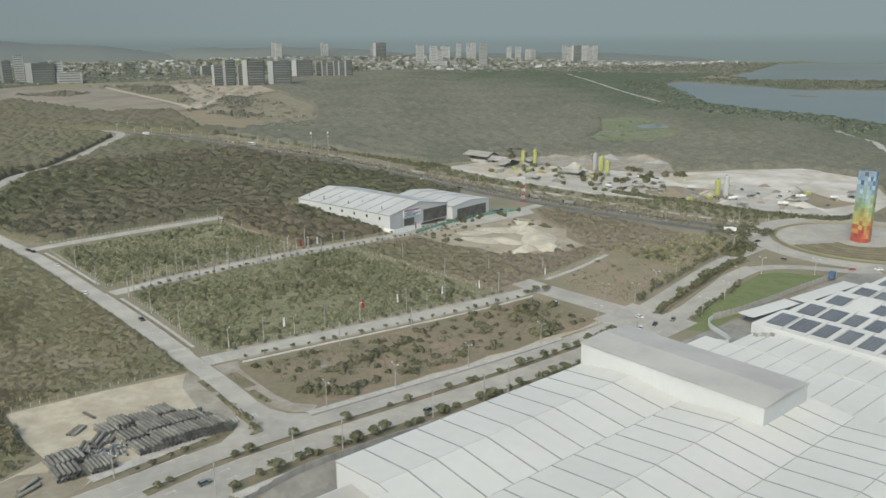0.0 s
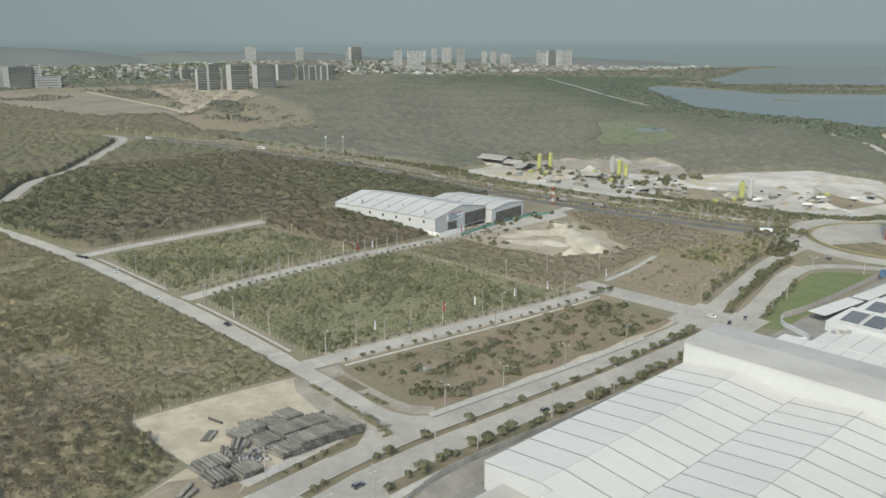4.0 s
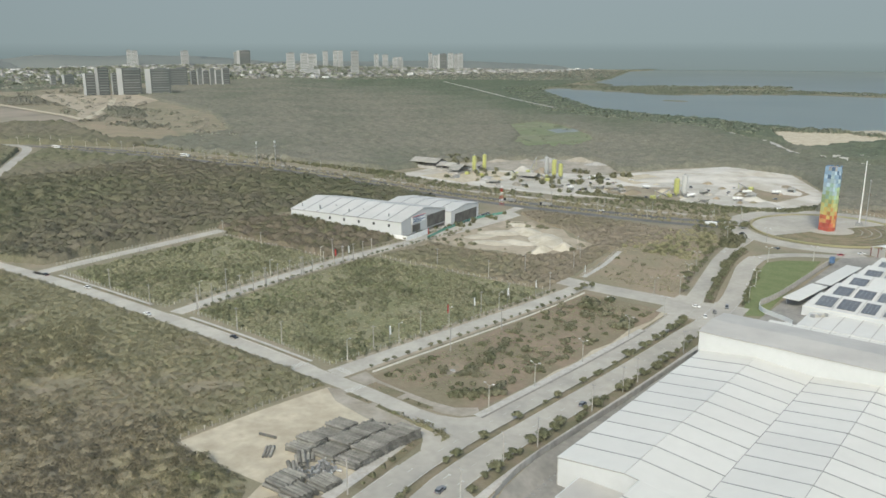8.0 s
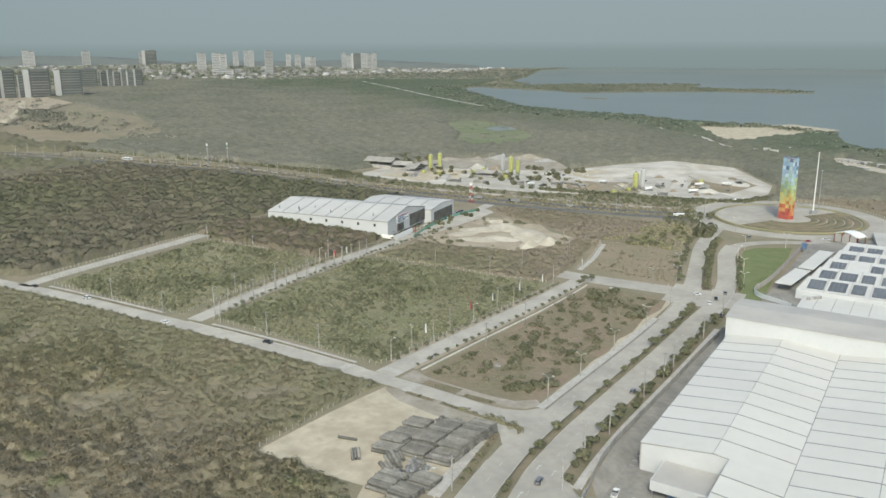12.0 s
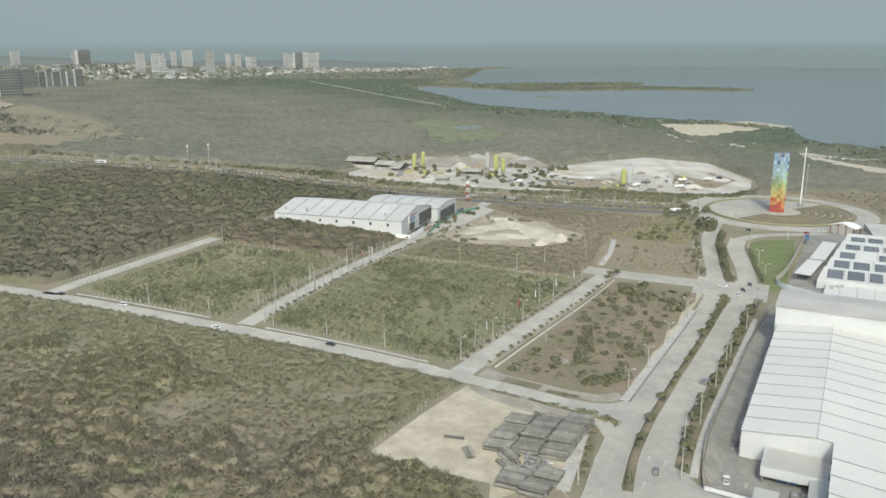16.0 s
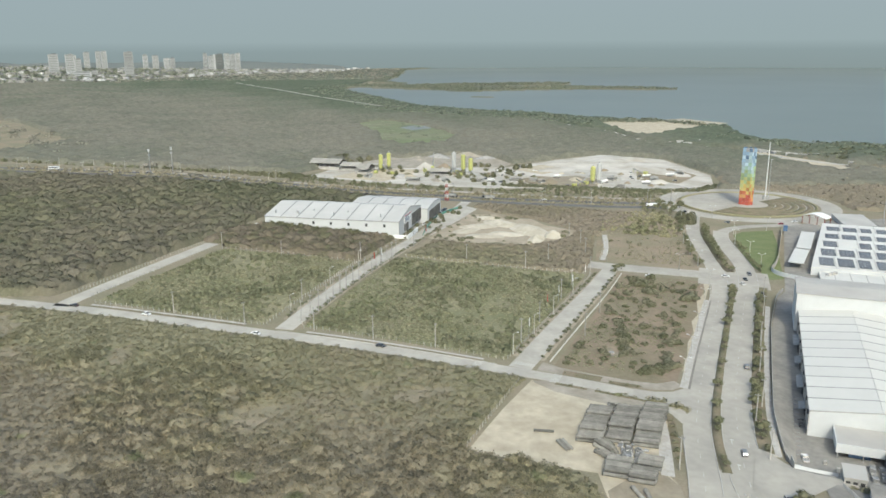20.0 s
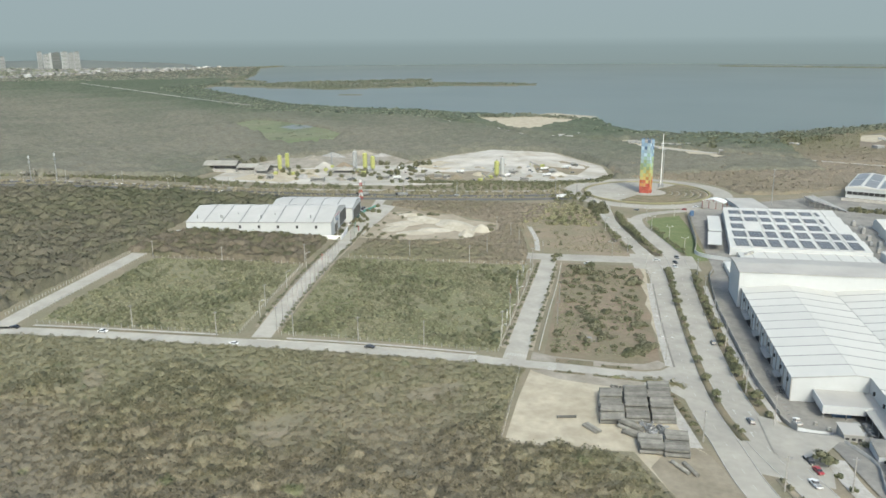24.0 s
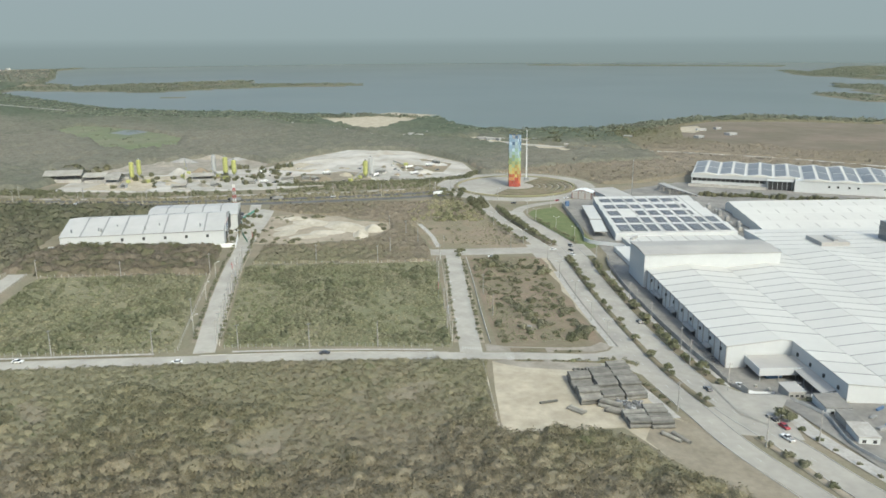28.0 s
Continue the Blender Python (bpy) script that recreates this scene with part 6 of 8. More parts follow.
TALLBUSH = [(287, 272), (296, 262), (273, 252.5), (263, 237), (269, 276), (257, 270), (272, 237), (265, 259.5), (283, 264), (259, 241), (290, 269), (277, 266)]
for x, y in TALLBUSH:
    put(BUSHES, x, y, random.uniform(1.2, 1.7), "bushes on the empty plot")
for x, y in [(246, 271.3), (224.3, 264.8), (216.4, 270.5), (252.8, 276), (228.7, 276), (239.5, 254.9), (224.8, 246.9), (201, 253.5), (192, 247.5), (191, 243.4), (183, 239), (185, 236.5), (206, 236.5), (230, 237.5), (156, 275), (244, 257), (266, 235.5), (213, 240), (198, 238)]:
    put(BUSHES, x, y, random.uniform(0.75, 1.15), "bushes on the empty plot")
for k in range(26):
    put(BUSHES, 157 + 1.95 * k + random.uniform(-1, 1), 254.5 + 0.46 * k + random.uniform(-1.4, 1.4), random.uniform(0.6, 1.0), "bushes on the empty plot")
for k in range(24):
    u = random.random()
    put(BUSHES, 137 + 19 * u + random.uniform(-1, 1), 245 - 10 * u + random.uniform(-2.5, 2.5), random.uniform(0.6, 1.15), "bushes on the empty plot")
drape("bare_ring", [(161.5 + 4.4 * math.cos(a), 262.4 + 4.0 * math.sin(a)) for a in np.linspace(0, 2 * math.pi, 15)[:-1]], M_SCRUBSOIL, "round patch of bare pinkish soil", "ground", 0.3, 2)
drape("bare_pit", [(161.5 + 1.5 * math.cos(a), 262.4 + 1.2 * math.sin(a)) for a in np.linspace(0, 2 * math.pi, 11)[:-1]], M_SOIL, "small hollow of dark soil", "ground", 0.33, 1)
p = field(RP, 1.7, thin=lambda X, Y: np.clip(wave(X, Y, 13, 2) * 1.9 - 0.5 + 0.4 * np.clip((200 - X) / 60, 0, 1), 0.08, 1))
scatter("weeds", p, 0.35 + 0.5 * rng.random(len(p)), SH_MID, M_WEED, "low dry weeds on reddish soil", "weeds", tall=0.5)


# ---------- poles, lamps, fences ----------
def street_lamp(double=True):
    t = thing("street_lamp", "white double-armed street lamp" if double else "grey street lamp with one arm", "street lamp")
    part("pole", tube((0, 0, 0), (0, 0, 9.2), 0.2, 0.13, 7), M_POST, t)
    for s in ((1, -1) if double else (1,)):
        arm = part("arm", tube((0, 0, 9.1), (0, s * 1.9, 10.0), 0.11, 0.09, 6), M_POST, t)
        part("lamp_head", box(-0.16, 0.16, s * 1.9 - 0.5, s * 1.9 + 0.5, 9.95, 10.12, bevel=0.03), M_WHITE, arm)
    part("footing", box(-0.3, 0.3, -0.3, 0.3, 0, 0.3), M_KERB, t)
    return t


def utility_pole(h=11.0):
    t = thing("utility_pole", "slim pale concrete utility pole", "utility pole")
    part("pole", tube((0, 0, -0.3), (0, 0, h), 0.24, 0.15, 8), M_POLE, t)
    part("crossarm", box(-0.06, 0.06, -1.0, 1.0, h - 0.7, h - 0.55), M_METAL, t)
    for y in (-0.9, 0, 0.9):
        part("insulator", tube((0, y, h - 0.55), (0, y, h - 0.25), 0.06, 0.04, 6), M_SEAM, t)
    return t


LAMP, LAMP1, POLE = street_lamp(True), street_lamp(False), utility_pole()


def stand(src, x, y, ang=0.0, group="", up=0.0):
    m = Matrix.Translation((x, y, float(gz(x, y)) + up)) @ Matrix.Rotation(radians(ang), 4, "Z")
    if src.name in used:
        ob = copy_thing(src, m)
    else:
        used.add(src.name)
        ob = src
        ob.matrix_basis = m
    if group:
        ob["group"] = group
    return ob


for x in (139, 170, 208, 252, 292):
    stand(LAMP, x, 229.6, 0, "lamps along the avenue", 0.2)
for x, y in ((334, 239), (362, 246), (392, 253), (322, 249), (340, 203), (372, 210), (402, 220), (432, 222), (452, 200), (470, 262), (486, 240)):
    stand(LAMP, x, y, random.uniform(-20, 20), "lamps along the avenue")
for x, y in ((82, 198.5), (127, 201), (166, 202), (191, 202), (204, 202), (248, 201), (284, 201), (62, 224), (35, 205), (39, 186), (110, 203)):
    stand(POLE, x, y, 0, "poles along the avenue", 0.2)
for x, y in ((124, 357), (126, 329), (124, 386), (175, 276), (215, 277), (291, 297), (121, 460), (119, 419), (226, 468), (231, 514), (248, 427), (313, 328), (283, 372), (285, 335), (255, 300), (230, 300), (182, 299), (151, 299), (205, 405), (175, 401), (240, 410), (300, 415), (160, 414), (330, 434), (340, 310), (362, 318), (380, 330)):
    stand(POLE, x, y, random.uniform(0, 90), "poles round the plots")
for k in range(16):
    stand(POLE, 130 + 9.2 * k, 395.8 + 1.12 * k + random.uniform(-0.5, 0.5), random.uniform(0, 90), "slim poles along the street")
for x, y in ((134, 297.5), (165, 297), (200, 296.8), (240, 296), (140, 408), (190, 415), (232, 420)):
    stand(LAMP1, x, y, 180, "lamps along the lanes")
hw = resample(HIGHWAY, 34.0)
for (x, y), (nx_, ny_) in list(zip(hw, normals2(hw)))[10:]:
    stand(LAMP, x, y, 90, "lamps along the highway")
    stand(POLE, x + nx_ * 17, y + ny_ * 17, 0, "poles along the highway")


def flag(x, y, mat, label, h=9.0):
    t = thing("banner_flag", label, "flag", Matrix.Translation((x, y, float(gz(x, y)))))
    part("pole", tube((0, 0, 0), (0, 0, h), 0.06, 0.04, 6), M_METAL, t)
    bm = bmesh.new()
    g = [[bm.verts.new((0.05 + 1.1 * u / 4, 0.12 * math.sin(u * 1.4 + v * 0.5), h - 4.4 + 4.2 * v / 6)) for u in range(5)] for v in range(7)]
    for a, b in zip(g, g[1:]):
        for k in range(4):
            bm.faces.new((a[k], a[k + 1], b[k + 1], b[k]))
    c = part("cloth", bm, mat, t)
    md = c.modifiers.new("thick", "SOLIDIFY")
    md.thickness = 0.03


for x, y, mt in ((330, 419, M_RED), (236, 412, M_RED), (204, 301, M_RED), (224, 300, M_WHITE), (252, 299, M_WHITE), (276, 297, M_WHITE), (323, 293, M_WHITE), (248, 413, M_WHITE), (160, 298, M_WHITE)):
    flag(x, y, mt, "tall red banner flag beside the lane" if mt is M_RED else "tall white banner flag beside the lane")


def post_mesh():
    bm = bmesh.new()
    add_box(bm, -0.09, 0.09, -0.09, 0.09, -0.3, 1.75)
    me = bpy.data.meshes.new("post")
    bm.to_mesh(me)
    bm.free()
    me.materials.append(M_POST)
    return me


POSTS = post_mesh()


def fence(pts, gap, label):
    line = resample(pts, 0.5)
    d = np.concatenate([[0], np.cumsum(np.linalg.norm(np.diff(line, axis=0), axis=1))])
    f = thing("fence", label, "fence")
    n = int(d[-1] / gap)
    for k in range(n + 1):
        x, y = np.interp(k * gap, d, line[:, 0]), np.interp(k * gap, d, line[:, 1])
        share("post", POSTS, f, Matrix.Translation((x, y, float(gz(x, y)))) @ Matrix.Rotation(random.uniform(-0.06, 0.06), 4, "X") @ Matrix.Diagonal((1, 1, random.uniform(0.85, 1.1), 1)))
    for h in (0.7, 1.4):
        ribbon("wire", pts, [(-0.012, h), (0, h + 0.02), (0.012, h), (-0.012, h)], M_METAL, "", "", 6.0, parent=f)


fence([(125.5, 299), (126, 345), (125, 392)], 3.2, "row of whitewashed fence posts round a plot")
fence([(128, 394.5), (200, 404.5), (262, 411.5)], 3.2, "row of whitewashed fence posts round a plot")
fence([(128, 298), (210, 296.5), (290, 296)], 3.2, "row of whitewashed fence posts round a plot")
fence([(270, 407), (290, 300)], 3.6, "row of whitewashed fence posts round a plot")
fence([(122, 411), (121, 460), (120, 508)], 3.2, "row of whitewashed fence posts round a plot")
fence([(124, 410.5), (200, 419.5), (240, 425)], 3.2, "row of whitewashed fence posts round a plot")
fence([(240, 427), (233, 516)], 3.6, "row of whitewashed fence posts round a plot")
fence([(126, 516), (186, 519.5), (238, 522.5)], 2.6, "close row of pale fence posts beside a road")
fence([(126, 528), (186, 532), (242, 535.3)], 2.6, "close row of pale fence posts beside a road")
fence([(46, 287), (80, 287), (108, 287)], 3.0, "wire fence on pale posts beside the sandy yard")
fence([(RB[0] + 77 * math.cos(a), RB[1] + 77 * math.sin(a)) for a in np.linspace(-1.0, 0.95, 12)], 3.4, "row of pale posts round the ring road")
fence([(328, 298.5), (360, 302), (398, 310)], 2.6, "row of pale fence posts beside a path")
low = thing("low_wall", "low whitewashed wall along the lane", "wall")
ribbon("wall_run", [(132, 281.5), (190, 281), (249, 280), (300, 280)], [(-0.15, -0.2), (-0.15, 0.7), (0.15, 0.7), (0.15, -0.2)], M_POST, "", "", 5, parent=low)
bw = thing("boundary_wall", "grey panelled boundary wall of the factory", "wall")
WALLLINE = [(80, 191.6), (98, 195), (119, 197), (144, 197.3), (166, 197.3), (194, 197.3), (226, 197.3), (253, 196.2), (282, 194.4), (296, 191)]
wl = resample(WALLLINE, 4.0)
for a, b in zip(wl, wl[1:]):
    L = math.hypot(*(b - a))
    m = Matrix.Translation((a[0], a[1], float(gz(*a)))) @ Matrix.Rotation(math.atan2(b[1] - a[1], b[0] - a[0]), 4, "Z")
    part("wall_panel", box(0.05, L - 0.05, -0.1, 0.1, -2.0, 2.3), M_GREYWALL, bw).matrix_basis = m

# ---------- pipe yard ----------
def pipe_mesh(r, L):
    bm = bmesh.new()
    n = 14
    rings = []
    for x, q in ((-L / 2, r), (L / 2 - 0.5, r), (L / 2 - 0.45, r * 1.12), (L / 2, r * 1.12), (L / 2, r * 0.86), (-L / 2, r * 0.86)):
        rings.append([bm.verts.new((x, q * math.cos(a), q * math.sin(a))) for a in np.linspace(0, 2 * math.pi, n + 1)[:-1]])
    for a, b in zip(rings, rings[1:] + rings[:1]):
        for i in range(n):
            bm.faces.new((a[i], a[(i + 1) % n], b[(i + 1) % n], b[i]))
    bmesh.ops.recalc_face_normals(bm, faces=bm.faces[:])
    for f in bm.faces:
        f.smooth = True
    me = bpy.data.meshes.new("pipe")
    bm.to_mesh(me)
    bm.free()
    me.materials.append(M_PIPE)
    return me


PIPES = {k: pipe_mesh(*k) for k in ((0.5, 7.4), (0.56, 7.9), (0.45, 6.6), (0.62, 7.6))}


def pipe(x, y, z, ang, k=(0.5, 7.4)):
    ob = new("pipe", PIPES[k])
    ob.matrix_basis = Matrix.Translation((x, y, float(gz(x, y)) + z)) @ Matrix.Rotation(radians(ang), 4, "Z")
    tagged(ob, "dark grey pipe with a socket end in the sandy yard", "pipe", "stacked pipes")


def stack(x, y, ang, n, rows_, k=(0.5, 7.4), way=1):
    """Pipes side by side from (x, y) across their length, in layers."""
    ca, sa = math.cos(radians(ang + 90)) * way, math.sin(radians(ang + 90)) * way
    w = k[0] * 2.27
    for r in range(rows_):
        for i in range(n - r):
            o = (i + r / 2) * w
            e = random.uniform(-0.35, 0.35)
            pipe(x + ca * o + e * math.cos(radians(ang)), y + sa * o + e * math.sin(radians(ang)), k[0] * 1.12 + 0.08 + r * k[0] * 1.95, ang + random.uniform(-1, 1), k)


def pipe_block(x, y, ang, n, rows_, k=(0.56, 7.9)):
    """Pipes lying square over one another in level layers."""
    ca, sa = math.cos(radians(ang)), math.sin(radians(ang))
    for r in range(rows_):
        for i in range(n):
            e = random.uniform(-0.22, 0.22)
            pipe(x - i * 1.42 + e * ca, y + e * sa, k[0] * 1.12 + 0.08 + r * 1.28, ang + random.uniform(-0.3, 0.3), k)


for x0, y0, groups in ((90.5, 252.6, ((5, 3), (5, 2), (4, 3), (3, 2))), (98.5, 244.2, ((3, 2), (6, 3), (6, 3), (5, 2))), (102.5, 235.8, ((6, 3), (5, 3), (6, 3), (5, 2)))):
    x = x0
    for n, layers in groups:
        pipe_block(x, y0 + random.uniform(-0.35, 0.35), 97, n, layers)
        x -= n * 1.42 + 0.1
stack(58.5, 241, 93, 8, 2, (0.62, 7.6))
stack(64.5, 232.6, 92, 7, 2)
stack(55.3, 233.2, 91, 6, 2, (0.62, 7.6))
for k in range(3):
    stack(70 - 4.2 * k, 247.5 - 1.6 * k, 48 + 4 * k, 3, 1 + k % 2, (0.62, 7.6))
stack(62.5, 258.2, 41, 3, 1, (0.45, 6.6))
pipe(68.5, 267.5, 0.6, 104, (0.45, 6.6))
pipe(41, 233, 0.7, 35, (0.62, 7.6))
pipe(40.5, 230, 0.7, 25, (0.62, 7.6))


def fitting(kind):
    bm = bmesh.new()
    if kind == 0:
        add_tube(bm, (0, 0, 0), (0, 0, 1.0), 0.6, 0.6, 12)
        bmesh.ops.delete(bm, geom=[f for f in bm.faces if f.normal.z > 0.9], context="FACES")
        add_tube(bm, (0, 0, 0.05), (0, 0, 1.0), 0.48, 0.48, 12, False)
    elif kind == 1:
        pts = [Vector((math.cos(a) * 0.9, 0, math.sin(a) * 0.9 + 0.1)) for a in np.linspace(0, 1.57, 6)]
        for a, b in zip(pts, pts[1:]):
            add_tube(bm, a, b, 0.34, 0.34, 10)
    else:
        add_tube(bm, (-0.8, 0, 0.4), (0.8, 0, 0.4), 0.38, 0.38, 10)
        add_tube(bm, (0, 0, 0.4), (0, 0.8, 0.5), 0.34, 0.34, 10)
    me = bpy.data.meshes.new("pipe_fitting")
    bm.to_mesh(me)
    bm.free()
    return me


for k in range(3):
    for mt, spots in ((M_METAL, 24), (M_PIPE, 9)):
        me = fitting(k)
        me.materials.append(mt)
        for _ in range(spots):
            x, y = (random.uniform(59, 71), random.uniform(234.5, 243)) if mt is M_METAL else (random.uniform(95, 102), random.uniform(243, 252))
            ob = new("pipe_fitting", me)
            ob.matrix_basis = Matrix.Translation((x, y, float(gz(x, y)) + 0.1)) @ Matrix.Rotation(random.random() * 6.28, 4, "Z")
            tagged(ob, "pale grey pipe fitting lying in the yard" if mt is M_METAL else "dark pipe fitting lying in the yard", "pipe fitting", "loose pipe fittings")


# ---------- vehicles ----------
def wheel(parent, x, y, r, w=0.24):
    t = part("wheel", tube((x, y - w / 2, r), (x, y + w / 2, r), r, r, 12), M_TYRE, parent)
    part("rim", tube((x, y - w / 2 - 0.01, r), (x, y + w / 2 + 0.01, r), r * 0.6, r * 0.6, 10), M_METAL, t)


def car(paint, label, kind="sedan"):
    """Length along x, the nose at +x."""
    t = thing("car", label, "car")
    L, W = (5.2, 1.85) if kind == "pickup" else (4.4, 1.75)
    h0, h1 = (0.45, 1.0) if kind == "pickup" else (0.32, 0.88)
    bm = box(-L / 2, L / 2, -W / 2, W / 2, h0, h1, bevel=0.12)
    part("body", bm, paint, t)
    a, b = {"sedan": (-1.5, 1.0), "hatch": (-2.0, 1.0), "pickup": (-0.6, 1.3), "suv": (-2.1, 1.1)}[kind]
    top = {"sedan": 1.42, "hatch": 1.5, "pickup": 1.72, "suv": 1.7}[kind]
    bm = bmesh.new()
    lo = [bm.verts.new(p) for p in ((a, -W / 2 + 0.06, h1), (b, -W / 2 + 0.06, h1), (b, W / 2 - 0.06, h1), (a, W / 2 - 0.06, h1))]
    hi = [bm.verts.new(p) for p in ((a + 0.4, -W / 2 + 0.22, top - 0.06), (b - 0.7, -W / 2 + 0.22, top - 0.06), (b - 0.7, W / 2 - 0.22, top - 0.06), (a + 0.4, W / 2 - 0.22, top - 0.06))]
    bm.faces.new(hi)
    for i in range(4):
        bm.faces.new((lo[i], lo[(i + 1) % 4], hi[(i + 1) % 4], hi[i]))
    part("glasshouse", bm, M_GLASS, t)
    part("roof", box(a + 0.36, b - 0.66, -W / 2 + 0.18, W / 2 - 0.18, top - 0.06, top, bevel=0.02), paint, t)
    if kind == "pickup":
        part("load_bed", box(-L / 2 + 0.15, -0.75, -W / 2 + 0.15, W / 2 - 0.15, h1 - 0.02, h1 + 0.02), M_SEAM, t)
    for x in (-L / 2 + 0.8, L / 2 - 0.85):
        for y in (-W / 2 + 0.1, W / 2 - 0.1):
            wheel(t, x, y, 0.34)
    for y in (-W / 2 + 0.3, W / 2 - 0.3):
        part("headlight", box(L / 2 - 0.08, L / 2 + 0.01, y - 0.16, y + 0.16, h1 - 0.28, h1 - 0.12), M_WHITE, t)
        part("tail_light", box(-L / 2 - 0.01, -L / 2 + 0.08, y - 0.14, y + 0.14, h1 - 0.28, h1 - 0.12), M_CARRED, t)
    return t


def truck(paint, label, L=8.5, box_h=3.2, mat=None, mixer=False):
    t = thing("truck", label, "truck")
    part("chassis", box(-L / 2, L / 2, -1.0, 1.0, 0.7, 1.0), M_SEAM, t)
    cab = part("cab", box(L / 2 - 2.1, L / 2, -1.2, 1.2, 1.0, 2.9, bevel=0.15), paint, t)
    part("windscreen", box(L / 2 - 0.05, L / 2 + 0.02, -1.0, 1.0, 1.9, 2.6), M_GLASS, cab)
    if mixer:
        bm = bmesh.new()
        add_tube(bm, (-L / 2 + 0.3, 0, 3.0), (-0.5, 0, 2.4), 0.7, 1.25, 12)
        add_tube(bm, (-0.5, 0, 2.4), (L / 2 - 2.3, 0, 2.0), 1.25, 0.8, 12)
        part("mixer_drum", bm, mat or M_WHITE, t)
    else:
        part("cargo_box", box(-L / 2, L / 2 - 2.3, -1.25, 1.25, 1.0, box_h, bevel=0.05), mat or paint, t)
    for x in (-L / 2 + 1.0, -L / 2 + 2.2, L / 2 - 1.1):
        for y in (-1.05, 1.05):
            wheel(t, x, y, 0.5, 0.3)
    return t


def bus(label):
    t = thing("bus", label, "bus")
    part("body", box(-6, 6, -1.3, 1.3, 0.5, 3.2, bevel=0.15), M_WHITE, t)
    part("window_band", box(-5.7, 5.8, -1.32, 1.32, 1.7, 2.6), M_GLASS, t)
    for x in (-3.8, 3.8):
        for y in (-1.15, 1.15):
            wheel(t, x, y, 0.5, 0.3)
    return t


def motorcycle():
    t = thing("motorcycle", "dark motorcycle parked beside the hall", "motorcycle")
    part("frame", box(-0.7, 0.6, -0.1, 0.1, 0.42, 0.7, bevel=0.06), M_BLACK, t)
    part("seat", box(-0.65, 0.1, -0.14, 0.14, 0.7, 0.8, bevel=0.04), M_SEAM, t)
    part("handlebar", tube((0.5, -0.35, 1.0), (0.5, 0.35, 1.0), 0.03, 0.03, 6), M_METAL, t)
    part("fork", tube((0.5, 0, 1.0), (0.68, 0, 0.3), 0.04, 0.04, 6), M_METAL, t)
    for x in (-0.62, 0.68):
        wheel(t, x, 0, 0.3, 0.12)
    return t


MOTO = motorcycle()
FLEET = {"w": car(M_WHITE, "white sedan on the concrete road"), "k": car(M_BLACK, "black sedan on the concrete road"), "g": car(M_CARGREY, "grey hatchback car on the concrete", "hatch"),
         "r": car(M_CARRED, "red sedan on the avenue"), "p": car(M_WHITE, "white pickup truck on the avenue", "pickup"), "d": car(M_BLACK, "dark pickup truck beside the kerb", "pickup"),
         "s": car(M_CARGREY, "grey sport utility car on the road", "suv"), "t": truck(M_WHITE, "white box truck with closed cargo body"), "m": truck(M_WHITE, "white concrete mixer truck", 8.5, 3.2, M_WHITE, True),
         "y": truck(M_YELLOW, "yellow tipper truck in the gravel yard", 8.0, 2.4), "l": truck(M_BLACK, "dark lorry on the highway", 11.0, 3.0, M_SEAM), "b": bus("white bus with dark windows on the highway")}
for key, x, y, ang, group in (("w", 110, 407, 95, ""), ("w", 315, 222, -90, ""), ("s", 324, 209, 200, ""), ("k", 312, 211, 200, ""), ("w", 302, 212, 200, ""), ("d", 285, 201.5, 180, ""), ("d", 56, 193.5, 195, ""), ("r", 49.5, 192.5, 195, ""), ("p", 40.5, 195.5, 15, ""),
                              ("g", 82, 206, 8, ""), ("k", 117, 350, 270, ""), ("k", 112, 512, 92, ""), ("w", 114, 470, 272, ""), ("s", 168, 207, 5, ""), ("w", 300, 264, 90, ""), ("g", 470, 228, 60, ""), ("r", 478, 190, 120, ""), ("w", 490, 180, 120, ""), ("w", 520, 268, 160, ""), ("k", 500, 262, 150, ""), ("p", 96.5, 187.4, 8, "")):
    stand(FLEET[key], x, y, ang, group, 0.15)
for k in range(16):
    stand(FLEET["wkgs"[k % 4]], 372 + k * 4.6, 437.5 + k * 0.75, 100 + random.uniform(-6, 6), "cars parked before the warehouse", 0.18)
for k, (key, f, o) in enumerate((("b", 0.55, 8), ("w", 0.6, -8), ("l", 0.86, 6), ("l", 0.9, 6), ("t", 0.97, -7), ("p", 0.7, 10), ("w", 0.75, -6), ("k", 0.8, -10), ("w", 0.5, 6), ("b", 0.4, -8), ("s", 0.65, 7), ("w", 0.93, 10))):
    i = int(f * (len(hw) - 1))
    n = normals2(hw)[i]
    stand(FLEET[key], hw[i][0] + n[0] * o, hw[i][1] + n[1] * o, math.degrees(math.atan2(n[1], n[0])) + 90, "traffic on the highway", 0.15)
for k in range(26):
    x, y = random.uniform(585, 690), random.uniform(262, 470)
    stand(FLEET["mgsp"[k % 4]], x, y, random.choice((20, 60, 95, 150)) + random.uniform(-10, 10), "vehicles in the plant yard", 0.2)

